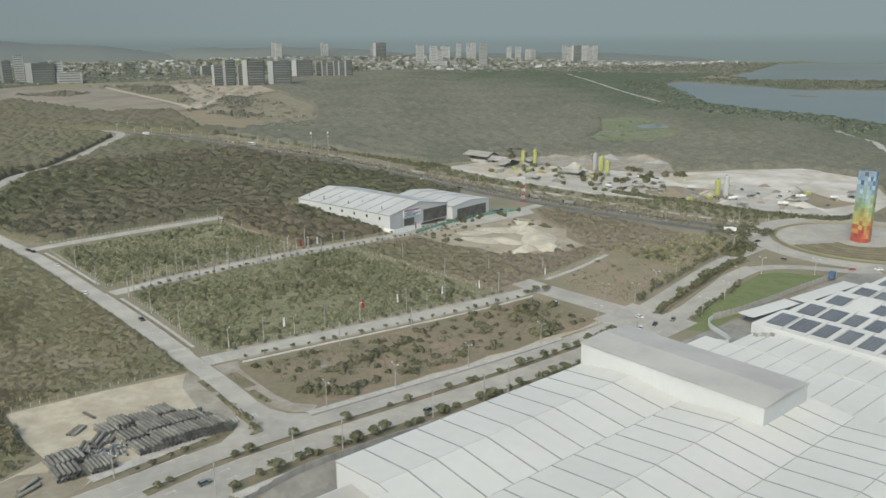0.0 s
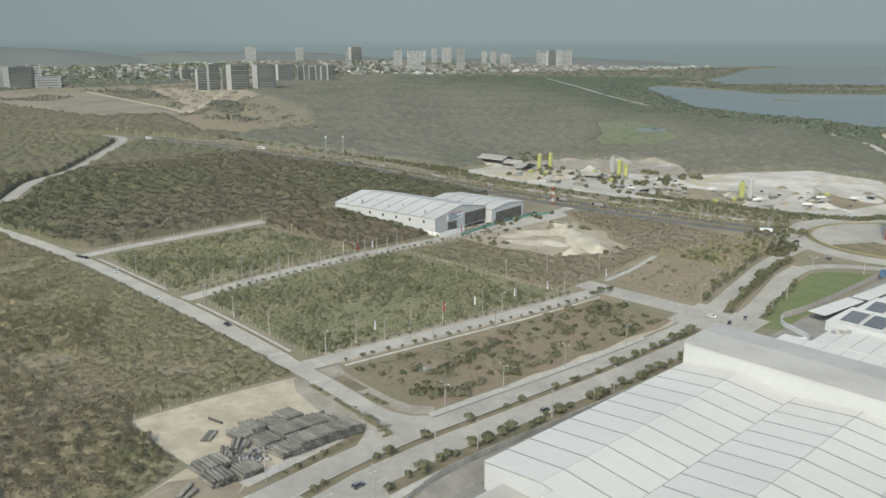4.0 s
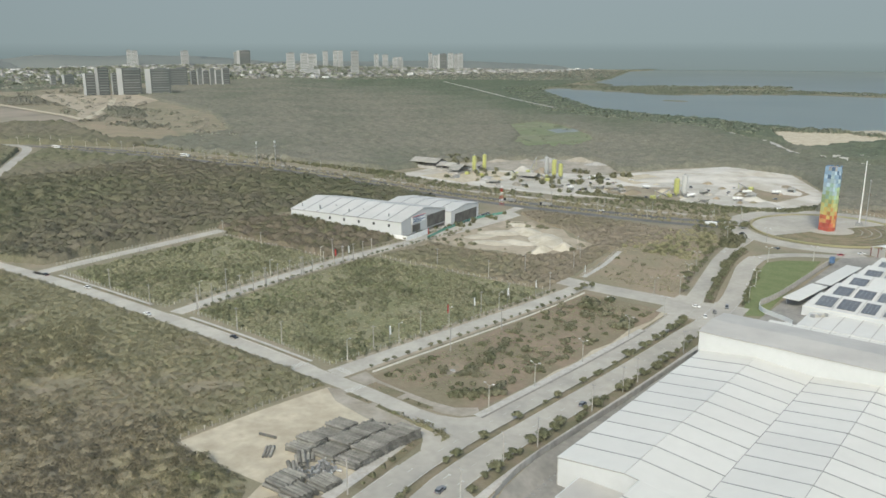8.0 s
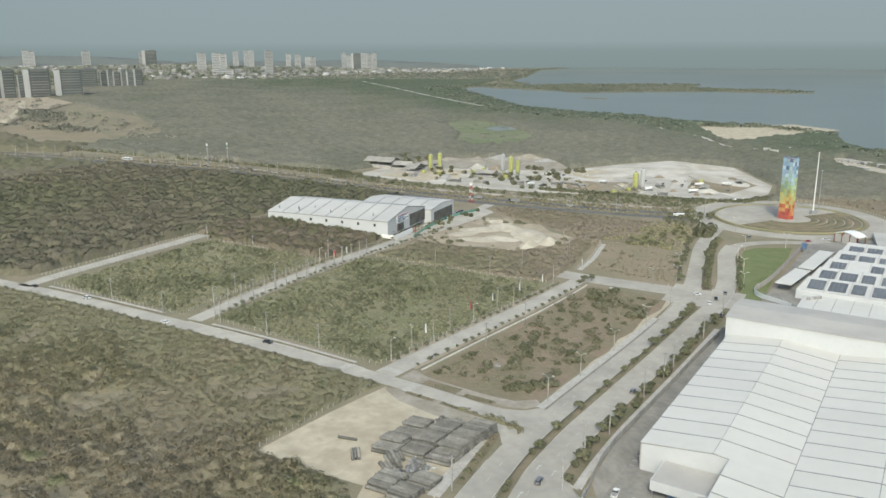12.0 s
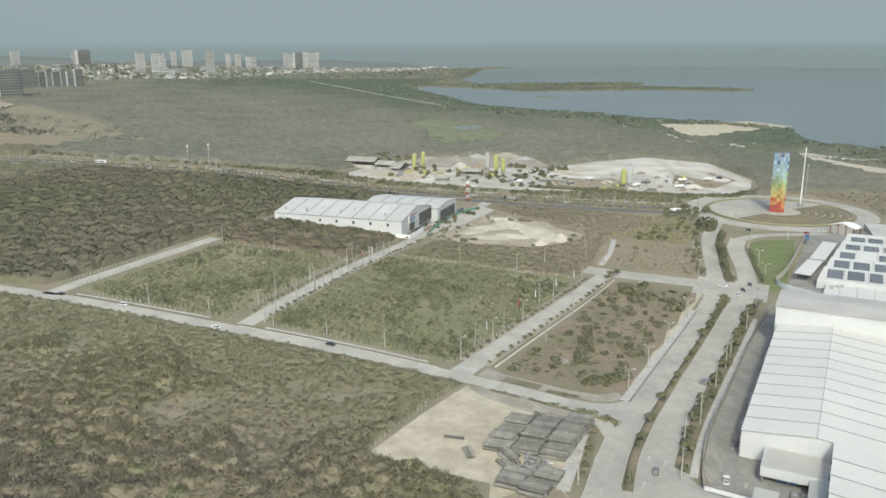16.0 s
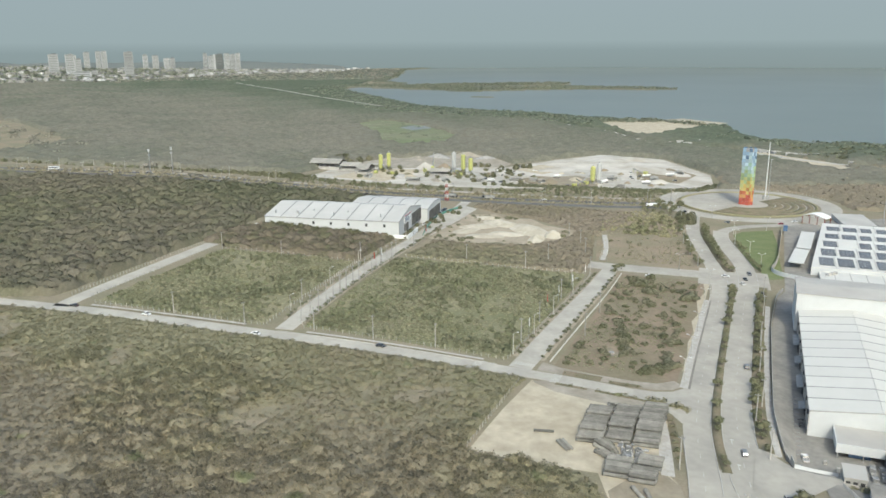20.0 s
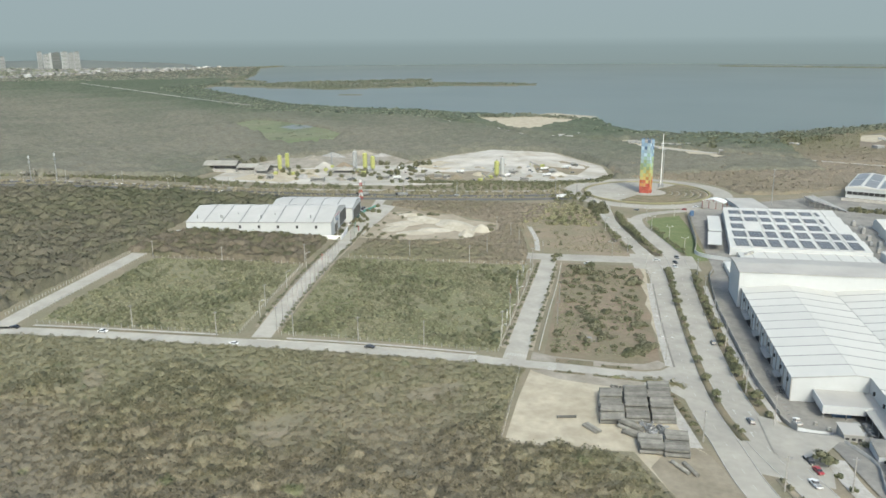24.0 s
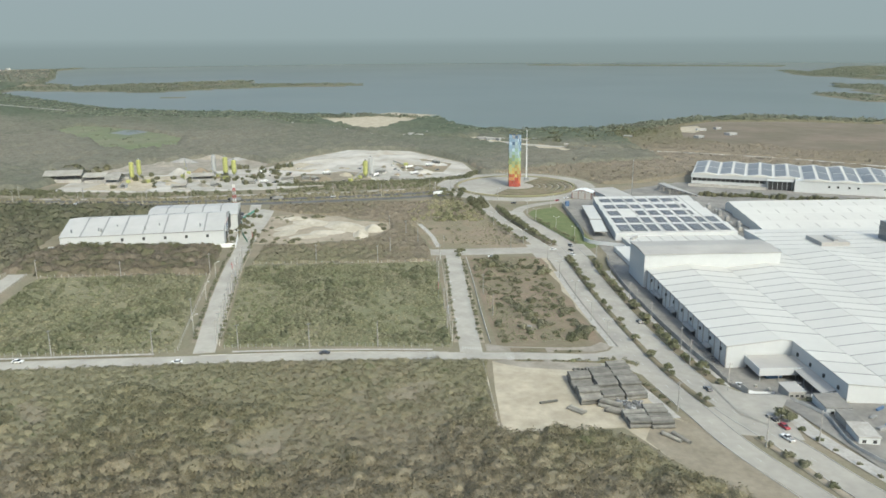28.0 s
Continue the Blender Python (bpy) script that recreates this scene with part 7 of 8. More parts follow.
# ---------- concrete plant ----------
def shed(x, y, L, W, h, ang, label):
    t = thing("shed", label, "shed", Matrix.Translation((x, y, float(gz(x, y)))) @ Matrix.Rotation(radians(ang + 180), 4, "Z"))
    part("roof", extrude_x([(-W / 2 - 0.6, h), (0, h + W * 0.17), (W / 2 + 0.6, h), (W / 2 + 0.6, h - 0.25), (0, h + W * 0.17 - 0.25), (-W / 2 - 0.6, h - 0.25)], -L / 2, L / 2), M_BEIGEROOF, t)
    part("wall", box(-L / 2 + 0.5, L / 2 - 0.5, W / 2 - 0.3, W / 2, 0, h - 0.2), M_WALL, t)
    part("wall", box(-L / 2 + 0.5, L / 2 - 0.5, -W / 2, W / 2 - 0.4, 0, h * 0.45), M_GREYWALL, t)
    for k in range(int(L / 6) + 1):
        part("post", box(-L / 2 + 0.3 + k * 6, -L / 2 + 0.6 + k * 6, -W / 2, -W / 2 + 0.3, 0, h - 0.2), M_METAL, t)


shed(612, 655, 36, 22, 7.5, 96, "open-sided shed with a grey sheet roof")
shed(611, 624, 22, 18, 6.0, 96, "open-sided shed with a grey sheet roof")
shed(603, 604, 14, 26, 5.0, 96, "low shed with a pale roof")
shed(612, 520, 22, 14, 5.0, 95, "small shed with a pale roof beside silos")


def silo(x, y, r, h, mat, label):
    t = thing("silo", label, "silo", Matrix.Translation((x, y, float(gz(x, y)))))
    bm = tube((0, 0, 4.5), (0, 0, h), r, r, 16)
    add_tube(bm, (0, 0, 2.2), (0, 0, 4.5), 0.5, r, 16)
    add_tube(bm, (0, 0, h), (0, 0, h + 0.9), r, r * 0.4, 16)
    part("drum", bm, mat, t)
    for k in range(4):
        a = k * 1.57 + 0.78
        part("leg", tube((math.cos(a) * r * 0.95, math.sin(a) * r * 0.95, 0), (math.cos(a) * r * 0.95, math.sin(a) * r * 0.95, 5), 0.18, 0.18, 6), M_METAL, t)
    part("ladder", box(-0.25, 0.25, -r - 0.2, -r - 0.05, 0.5, h), M_METAL, t)
    part("filter", box(-0.7, 0.7, -0.7, 0.7, h + 0.8, h + 2.0), M_SEAM, t)


for x, y, r, h, mt in ((612, 590, 2.3, 18, M_YELLOW), (628, 588, 2.3, 18, M_YELLOW), (640, 516, 2.2, 20, M_CITY), (634, 503, 2.5, 19, M_YELLOW), (632, 494, 2.4, 16, M_YELLOW), (609, 359, 2.5, 17, M_YELLOW), (614, 354, 2.2, 20, M_CITY)):
    silo(x, y, r, h, mt, "yellow-green cement silo on steel legs" if mt is M_YELLOW else "pale grey cement silo on steel legs")


def conveyor(x, y, ang, L, h, label="inclined conveyor belt of the concrete plant"):
    t = thing("conveyor", label, "conveyor", Matrix.Translation((x, y, float(gz(x, y)))) @ Matrix.Rotation(radians(ang), 4, "Z"))
    part("belt", tube((0, 0, 0.8), (L, 0, h), 0.55, 0.55, 4), M_SEAM, t)
    for k in (0.3, 0.6, 0.95):
        part("trestle", tube((L * k, 0, 0), (L * k, 0, 0.8 + (h - 0.8) * k), 0.2, 0.2, 5), M_YELLOW, t)
    part("hopper", box(-3, 1, -2, 2, 0.2, 3.2, bevel=0.4), M_YELLOW, t)


conveyor(590, 372, -30, 26, 11)
conveyor(600, 572, 55, 22, 9)
conveyor(615, 500, 60, 18, 9)
conveyor(650, 545, 20, 40, 12, "long conveyor rising over a gravel heap")


def mound(x, y, rx, ry, h, mat, label, seed=0, ang=0.0, base=None):
    bm = bmesh.new()
    n, m_ = 22, 7
    ringv = []
    for j in range(m_ + 1):
        t = j / m_
        row = []
        for i in range(n):
            a = 2 * math.pi * i / n
            k = 1 + 0.22 * noise.noise(Vector((math.cos(a) * 1.3 + seed, math.sin(a) * 1.3, 0)))
            px, py = rx * (1 - t) * k * math.cos(a), ry * (1 - t) * k * math.sin(a)
            z = h * (smooth01(t) * 0.9 + 0.1 * t) * (1 + 0.3 * noise.noise(Vector((px * 0.12 + seed, py * 0.12, 3))))
            row.append(bm.verts.new((px, py, float(z) - (0.3 if j == 0 else 0))))
        ringv.append(row)
    for a, b in zip(ringv, ringv[1:]):
        for i in range(n):
            bm.faces.new((a[i], a[(i + 1) % n], b[(i + 1) % n], b[i]))
    bmesh.ops.remove_doubles(bm, verts=bm.verts[:], dist=0.01)
    ob = part("mound", bm, mat)
    ob.matrix_basis = Matrix.Translation((x, y, float(gz(x, y)) if base is None else base)) @ Matrix.Rotation(radians(ang), 4, "Z")
    for f in ob.data.polygons:
        f.use_smooth = True
    return tagged(ob, label, "heap")


for k, (x, y, rx, ry, h) in enumerate(((366, 350, 15, 6, 3.6), (382, 342, 12, 8, 4.4), (392, 362, 26, 14, 3.4), (408, 390, 20, 12, 2.8), (422, 404, 14, 8, 2.2), (374, 376, 16, 10, 1.6), (358, 390, 19, 9, 1.1), (388, 404, 24, 11, 1.3), (366, 406, 18, 8, 0.9))):
    mound(x, y, rx, ry, h, M_CREAM, "heap of pale excavated sand", k, 20 * k)
for k, (x, y, rx, ry, h) in enumerate(((765, 372, 62, 34, 4.2), (740, 330, 50, 26, 3.0), (705, 300, 40, 18, 2.2), (735, 410, 40, 20, 2.4), (790, 350, 36, 22, 3.6), (690, 415, 30, 18, 1.8))):
    mound(x, y, rx, ry, h, M_WHITESAND, "broad heap of white gravel", 10 + k, 30 * k)
for k, (x, y, rx, ry, h) in enumerate(((604, 400, 16, 9, 3.5), (630, 380, 14, 8, 3.0), (655, 555, 18, 12, 6), (662, 535, 14, 10, 5), (590, 545, 12, 8, 2.5), (640, 300, 14, 10, 3.5))):
    mound(x, y, rx, ry, h, (M_SCRUBSOIL, M_SAND, M_WHITESAND)[k % 3], "heap of brown aggregate in the plant yard", 20 + k, 15 * k)
for poly, mt, lb in (([(590, 370), (612, 362), (634, 385), (640, 420), (615, 436), (590, 418)], M_SCRUBSOIL, "brown earth pad in the gravel yard"), ([(640, 280), (700, 268), (740, 300), (700, 330), (650, 322)], M_SCRUBSOIL, "brown earth pad in the gravel yard"),
                     ([(553, 560), (600, 548), (640, 560), (625, 610), (556, 620)], M_SAND, "sandy pad beside the silos"), ([(556, 440), (590, 440), (650, 470), (640, 530), (556, 540)], M_CONCRETE, "grey stained yard beside the silos"), ([(650, 420), (700, 405), (720, 440), (672, 458)], M_SAND, "sandy pad in the gravel yard"),
                     ([(585, 300), (620, 268), (650, 300), (640, 350), (590, 350)], M_CONCRETE, "grey gravel yard with wheel tracks"), ([(640, 336), (690, 345), (700, 395), (655, 400)], M_CONCRETE, "grey gravel yard with wheel tracks"), ([(576, 430), (600, 425), (640, 440), (600, 450)], M_CONCRETE, "grey stained yard beside the hedge")):
    drape("ground_pad", poly, mt, lb, "ground", 0.22, 10)
for k, (x, y, rx, ry, h) in enumerate(((715, 590, 24, 9, 4.5), (738, 572, 20, 9, 4.5), (762, 546, 22, 10, 5), (748, 516, 16, 9, 3.4), (700, 622, 18, 8, 3), (588, 556, 14, 7, 3.2), (578, 512, 12, 6, 2.4))):
    mound(x, y, rx, ry, h, (M_DUST, M_GREYWALL)[k % 2], "bank of grey-brown rubble behind the silos", 110 + k, 40 + 30 * k)
drape("ground_pad", [(631, 418), (655, 385), (640, 360), (589, 350), (574, 392)], M_TRACK, "brown earth pad in the gravel yard", "ground", 0.26, 10)
for k in range(34):
    x, y = (random.uniform(588, 700), random.uniform(270, 460)) if k % 3 else (random.uniform(560, 640), random.uniform(450, 600))
    pile = mound(x, y, random.uniform(2.5, 7), random.uniform(2, 5), random.uniform(1.0, 2.6), (M_SCRUBSOIL, M_SAND, M_CONCRETE, M_SOIL)[k % 4], "small heap of gravel or rubble in the yard", 60 + k, 37 * k)
for k, (x, y, L, W) in enumerate(((648, 305, 16, 7), (600, 330, 9, 4), (640, 345, 12, 5), (604, 436, 12, 6), (700, 285, 14, 6), (586, 470, 12, 6), (574, 500, 10, 5), (566, 532, 14, 7), (572, 585, 12, 5), (640, 610, 18, 8), (600, 408, 8, 5), (606, 418, 8, 5))):
    shed(x, y, L, W, 3.4, (10, 80, 40, 95)[k % 4], "small site shed with a pale sheet roof")
for x, y, a, L, h in ((628, 545, 200, 22, 8), (600, 590, 10, 20, 8), (606, 365, 160, 18, 8), (630, 510, 130, 16, 7), (690, 320, 70, 14, 5)):
    conveyor(x, y, a, L, h)
hed = field([(575, 440), (590, 300), (610, 262), (640, 247), (636, 243), (604, 256), (584, 298), (569, 440)], 2.2, 0.8)
scatter("yard_hedge", hed, 2.0 + 0.8 * rng.random(len(hed)), SH_MID, M_LEAF, "trimmed dark green hedge round the plant yard", "hedge")
for n, x0, x1, y0, y1, size, label in ((16, 628, 690, 440, 512, 3.2, "dark trees between the yards of the concrete plant"), (14, 640, 700, 640, 690, 4.0, "dark trees behind the plant sheds"), (44, 566, 640, 415, 600, 2.6, "dusty trees between the yards of the concrete plant"), (16, 452, 484, 252, 264, 3.0, "dark green trees at the roundabout approach"), (20, 335, 452, 430, 442, 1.7, "small trees along the warehouse forecourt")):
    p = np.column_stack([rng.uniform(x0, x1, n), rng.uniform(y0, y1, n)])
    scatter("far_trees", p, size * (0.7 + 0.6 * rng.random(n)), SH_CROWN, M_OLIVE, label, "trees", tall=1.25)

k = np.arange(34)
p = np.column_stack([494 - 1.6 * k + rng.uniform(-3, 3, 34), 60 - k * 4.6])
scatter("far_trees", p, 2.4 + 1.4 * rng.random(34), SH_CROWN, M_OLIVE, "row of green trees before the far hall", "trees", tall=1.1)
k = np.arange(30)
p = np.column_stack([303 + 0.42 * k + rng.uniform(-3, 0, 30), 529 - 3.15 * k])
scatter("far_trees", p, 1.9 + 1.0 * rng.random(30), SH_CROWN, M_OLIVE, "row of small trees along the warehouse wall", "trees", tall=1.3)
SCRUBLAND = [(634, 236), (700, 250), (1020, 160), (1000, 30), (1050, -60), (1150, -160), (1180, -330), (1080, -560), (700, -520), (605, -300), (615, -160), (630, -60), (624, 10), (598, 42), (576, 72), (560, 100), (556, 133), (592, 144), (616, 167), (631, 198)]
at = lumpy(SCRUBLAND, 7.0, 3.2, 16, None, 0.2)
kind_brown = lambda X, Y, c: np.clip(0.35 * c + 0.4 * wave(X, Y, 70, 2.0) + 0.5 * np.clip((X - 820) / 150, -0.3, 1), 0, 1)
canopy("brown_canopy", SCRUBLAND, at, 2.6, 0.3, 2.6, M_BROWNCROWNS, "brown dry scrub behind the roundabout", [COASTHOLE, FIELD, SHOREYARD], land, 6, kind_brown)
leaves("brown_leaves", SCRUBLAND, at, 0.12, 0.9, 0.3, 2.6, M_BROWNCROWNS_LEAF, "loose sprays over the brown scrub", [COASTHOLE, FIELD, SHOREYARD], land, kind_brown, 6)
# lattice mast, telecom masts, green net fence
t = thing("lattice_mast", "red and white lattice mast behind the warehouse", "mast", Matrix.Translation((480, 462, float(gz(480, 462)))))
for k in range(6):
    bm = bmesh.new()
    for sx, sy in ((-1, -1), (1, -1), (1, 1), (-1, 1)):
        w0, w1 = 1.3 - k * 0.12, 1.3 - (k + 1) * 0.12
        add_tube(bm, (sx * w0, sy * w0, k * 3), (sx * w1, sy * w1, k * 3 + 3), 0.12, 0.12, 5)
        add_tube(bm, (sx * w0, sy * w0, k * 3), (-sy * w1, sx * w1, k * 3 + 3), 0.07, 0.07, 4)
    part("section", bm, M_RED if k % 2 == 0 else M_WHITE, t)
for x, y, h in ((463, 772, 24), (472, 752, 26)):
    t = thing("telecom_mast", "tall slender telecom mast with antennas", "mast", Matrix.Translation((x, y, float(gz(x, y)))))
    part("pole", tube((0, 0, 0), (0, 0, h), 0.5, 0.3, 8), M_METAL, t)
    for k in range(3):
        part("antenna", box(0.5, 0.8, -0.3, 0.3, h - 3, h - 0.5, m=Matrix.Rotation(k * 2.1, 4, "Z")), M_WHITE, t)
    part("equipment_ring", tube((0, 0, h - 7), (0, 0, h - 5.5), 1.1, 1.1, 8), M_METAL, t)
M_NET = material("green_net", (0.12, 0.26, 0.20), (0.10, 0.22, 0.17), 0.4, 0.8, fine=2.0)
t = thing("net_fence", "green netting fence beside the dirt lot", "fence")
ribbon("netting", [(334, 423), (370, 434), (418, 443), (452, 440)], [(-0.03, 0), (-0.03, 2.0), (0.03, 2.0), (0.03, 0)], M_NET, "", "", 4, parent=t)
for x, y in resample([(334, 423), (370, 434), (418, 443), (452, 440)], 9.0):
    share("post", POSTS, t, Matrix.Translation((x, y, float(gz(x, y)))) @ Matrix.Diagonal((1, 1, 1.3, 1)))

# ---------- by the factory gate ----------
def block(name, x0, x1, y0, y1, z1, label, ang=0.0, wall=M_WALL, roof=M_GREYROOF, windows=2):
    cx, cy = (x0 + x1) / 2, (y0 + y1) / 2
    base = float(gz(cx, cy)) - 0.5
    t = thing(name, label, "building", Matrix.Translation((cx, cy, base)) @ Matrix.Rotation(radians(ang), 4, "Z"))
    a, b, h = (x1 - x0) / 2, (y1 - y0) / 2, z1 + 0.5
    part("wall", box(-a, a, -b, b, 0, h - 0.15), wall, t)
    part("roof", box(-a - 0.3, a + 0.3, -b - 0.3, b + 0.3, h - 0.15, h + 0.1), roof, t)
    for k in range(windows):
        w = part("window", box(-a - 0.05, -a + 0.1, -b + (k + 0.5) * 2 * b / max(1, windows) - 0.6, -b + (k + 0.5) * 2 * b / max(1, windows) + 0.6, 1.4, 2.5), M_DARK, t)
    return t


block("guard_house", 76.5, 85, 172, 178, 3.2, "small grey guard house with dark windows at the gate", 0, M_GREYWALL, M_GREYROOF, 3)
block("office_block", 60.5, 72, 163.5, 172, 3.4, "low office with a flat dusty roof", -4, M_WALL, M_YARD)
block("office_block", 49.5, 58, 166, 171, 3.2, "low grey shed with a flat dusty roof", -4, M_GREYWALL, M_YARD)
block("office_block", 37.5, 48, 166.5, 173, 3.0, "low white shed with a flat pale roof", -8, M_WALL, M_PAVE)
gw = thing("gate_wall", "white wall curving to the factory gate", "wall")
ribbon("wall_run", [(80, 191.6), (83.5, 188), (86, 181.5), (86.5, 178.5)], [(-0.15, -0.5), (-0.15, 1.7), (0.15, 1.7), (0.15, -0.5)], M_WALL, "", "", 2, parent=gw)
ribbon("wall_run", [(74, 178.5), (66, 175), (58, 173.2), (48, 175), (36, 176.5), (20, 172), (0, 165), (-60, 146)], [(-0.15, -0.8), (-0.15, 1.4), (0.15, 1.4), (0.15, -0.8)], M_GREYWALL, "", "", 3, parent=gw)
ribbon("wall_run", [(76, 170), (79, 155), (81, 139), (82, 110)], [(-0.15, -0.5), (-0.15, 1.9), (0.15, 1.9), (0.15, -0.5)], M_WALL, "", "", 3, parent=gw)
for k in range(16):
    put(BUSHES, 73.4 + random.uniform(-0.5, 0.5), 176 - k * 1.25, random.uniform(0.35, 0.55), "dark shrubs inside the gate", 0.15)
for k in range(40):
    x, y = random.uniform(28, 70), random.uniform(118, 160)
    it = thing("yard_item", "grey bundle of stored material in the yard", "stored goods", Matrix.Translation((x, y, float(gz(x, y)) + 0.15)) @ Matrix.Rotation(random.random() * 3, 4, "Z"))
    L, W, h = random.uniform(1.0, 4.5), random.uniform(0.8, 2.0), random.uniform(0.5, 1.8)
    part("body", box(-L / 2, L / 2, -W / 2, W / 2, 0.12, h, bevel=0.08), (M_METAL, M_SEAM, M_GREYWALL, M_POST, M_BLUE)[k % 5], it)
    for sx in (-0.35, 0.35):
        part("bearer", box(sx * L - 0.1, sx * L + 0.1, -W / 2, W / 2, 0, 0.12), M_TRUNK, it)
ribbon("pavement_gate", [(60, 185), (45, 184.5), (30, 181.5), (5, 174.5), (-60, 153.5)], flat(-3.0, 3.0, 0.2, 2), M_PAVE, "pale pavement with small bushes at the gate", "pavement")
for x, y in ((54, 188.5), (57, 190), (48, 187), (40, 185.5), (33, 184), (24, 181.5), (16, 179.5), (8, 177)):
    put(TREES if x > 50 else BUSHES, x, y, 1.2 if x > 52 else 0.55, "plants by the gate")
for k in range(34):
    x, y = 92 + k * 1.7, 189 + random.uniform(-0.15, 0.15) + (2.0 if k % 2 else 0)
    m = Matrix.Translation((x, y, float(gz(x, y)) + 0.3))
    if k == 0:
        bm = box(-0.14, 0.14, -0.8, 0.8, 0, 0.22, bevel=0.05)
        add_box(bm, -0.05, 0.05, -0.5, 0.5, 0.22, 0.3)
        stop = tagged(part("wheel_stop", bm, M_SEAM), "grey concrete wheel stop in a parking row", "wheel stop", "parking row")
        stop.matrix_basis = m
    else:
        copy_thing(stop, m)
for k, (x, y) in enumerate(((121, 187.6), (122.6, 187.4), (124, 187.6), (126.4, 187.6))):
    stand(MOTO, x, y, 85 + 4 * k, "parked motorcycles", 0.3)
LW = thing("lawn_fence", "tall grey mesh fence on a low wall beside the lawn", "fence")
lw = resample([(456, 189.5), (430, 190.6), (400, 191.6), (372, 192.6), (350, 194.6), (339, 196.8)], 4.2)
for k, (a, b) in enumerate(zip(lw, lw[1:])):
    L = math.hypot(*(b - a))
    m = Matrix.Translation((a[0], a[1], float(gz(*a)))) @ Matrix.Rotation(math.atan2(b[1] - a[1], b[0] - a[0]), 4, "Z")
    part("wall_panel", box(0.0, L, -0.12, 0.12, -0.5, 0.9), M_GREYWALL, LW).matrix_basis = m
    part("fence_panel", box(0.12, L - 0.12, -0.03, 0.03, 0.9, 3.5), M_POLE, LW).matrix_basis = m
    part("fence_post", box(-0.1, 0.1, -0.1, 0.1, 0.0, 3.8), M_POST, LW).matrix_basis = m
CW = thing("curved_wall", "smooth white wall curving round the hall corner", "wall")
cw = resample([(339, 196.8), (333, 195.2), (327.5, 190.5), (324, 184), (320, 177), (315, 174), (308, 183.6)], 2.4)
for a, b in zip(cw, cw[1:]):
    L = math.hypot(*(b - a))
    m = Matrix.Translation((a[0], a[1], float(gz(*a)))) @ Matrix.Rotation(math.atan2(b[1] - a[1], b[0] - a[0]), 4, "Z")
    part("wall_panel", box(-0.05, L + 0.05, -0.14, 0.14, -0.6, 2.6), M_WALL, CW).matrix_basis = m
ga = thing("gate_arch", "red gate building with a curved white roof", "building", Matrix.Translation((490, 165, -6)) @ Matrix.Rotation(radians(60), 4, "Z"))
bm = bmesh.new()
arc = [(-9 + 18 * k / 12, 6 + 2.2 * math.sin(math.pi * k / 12)) for k in range(13)]
vs = [[bm.verts.new((x, y, z)) for x, z in arc] for y in (-5, 5)]
ws = [[bm.verts.new((x, y, z - 0.35)) for x, z in arc] for y in (-5, 5)]
for k in range(12):
    bm.faces.new((vs[0][k], vs[0][k + 1], vs[1][k + 1], vs[1][k]))
    bm.faces.new((ws[0][k], ws[1][k], ws[1][k + 1], ws[0][k + 1]))
    for s in (0, 1):
        bm.faces.new((vs[s][k], ws[s][k], ws[s][k + 1], vs[s][k + 1]))
bmesh.ops.recalc_face_normals(bm, faces=bm.faces[:])
part("curved_roof", bm, M_WHITE, ga)
for x in (-8.5, -3, 3, 8.5):
    for y in (-4.5, 4.5):
        part("column", box(x - 0.22, x + 0.22, y - 0.22, y + 0.22, 0, 6.4), M_MAROON, ga)
part("cross_wall", box(-8.5, 8.5, 4.2, 4.5, 0.2, 5.6), M_GREYROOF, ga)
part("cross_beam", box(-8.7, 8.7, -4.8, -4.5, 5.5, 6.1), M_MAROON, ga)
block("side_building", 478, 520, 128, 150, 3.4, "low white building behind the gate", 8, windows=6)
sg = thing("sign_box", "blue square sign on posts", "sign", Matrix.Translation((446, 187.6, -6)))
part("panel", box(-1.6, 1.6, -1.4, 1.4, 2.5, 6.2, bevel=0.1), M_BLUE, sg)
for x in (-1.2, 1.2):
    part("post", box(x - 0.12, x + 0.12, -0.12, 0.12, 0, 2.5), M_METAL, sg)
st = thing("outdoor_stand", "grey tiered steel stand beside the far hall", "stand", Matrix.Translation((515, 80, -6)) @ Matrix.Rotation(radians(8), 4, "Z"))
for k in range(7):
    part("tier", box(-30 + k * 2.5, 38 - k * 5, -12 + k * 3.2, -10.4 + k * 3.2, 0.9 + k * 0.85, 1.2 + k * 0.85), M_GREYROOF, st)
    part("riser", box(-30 + k * 2.5, 38 - k * 5, -10.4 + k * 3.2, -10.2 + k * 3.2, 0.3 + k * 0.85, 1.5 + k * 0.85), M_METAL, st)
    for q in range(6 - k // 2):
        part("leg", box(-28 + k * 2.5 + q * 10, -27.7 + k * 2.5 + q * 10, -11.6 + k * 3.2, -11.3 + k * 3.2, -0.4, 0.9 + k * 0.85), M_POLE, st)
bk = thing("stacked_tower", "dark stepped tower beside the factory roof", "building", Matrix.Translation((300, 6, -5)))
for k in range(6):
    part("storey", box(-7 + 0.4 * (k % 2), 7 - 0.4 * (k % 2), -5, 5, k * 3, k * 3 + 2.7), M_CARGREY, bk)
part("roof_deck", box(288, 308, 40, 58, 0.8, 3.2), M_GREYROOF, link, "grey raised roof deck with machines")
for k in range(4):
    part("roof_unit", box(291 + k * 3.4, 293 + k * 3.4, 46, 49, 3.2, 4.4), M_METAL, link)

# ---------- road markings ----------
marks = thing("road_marking", "worn white painted road lines", "road marking", kind="structure")


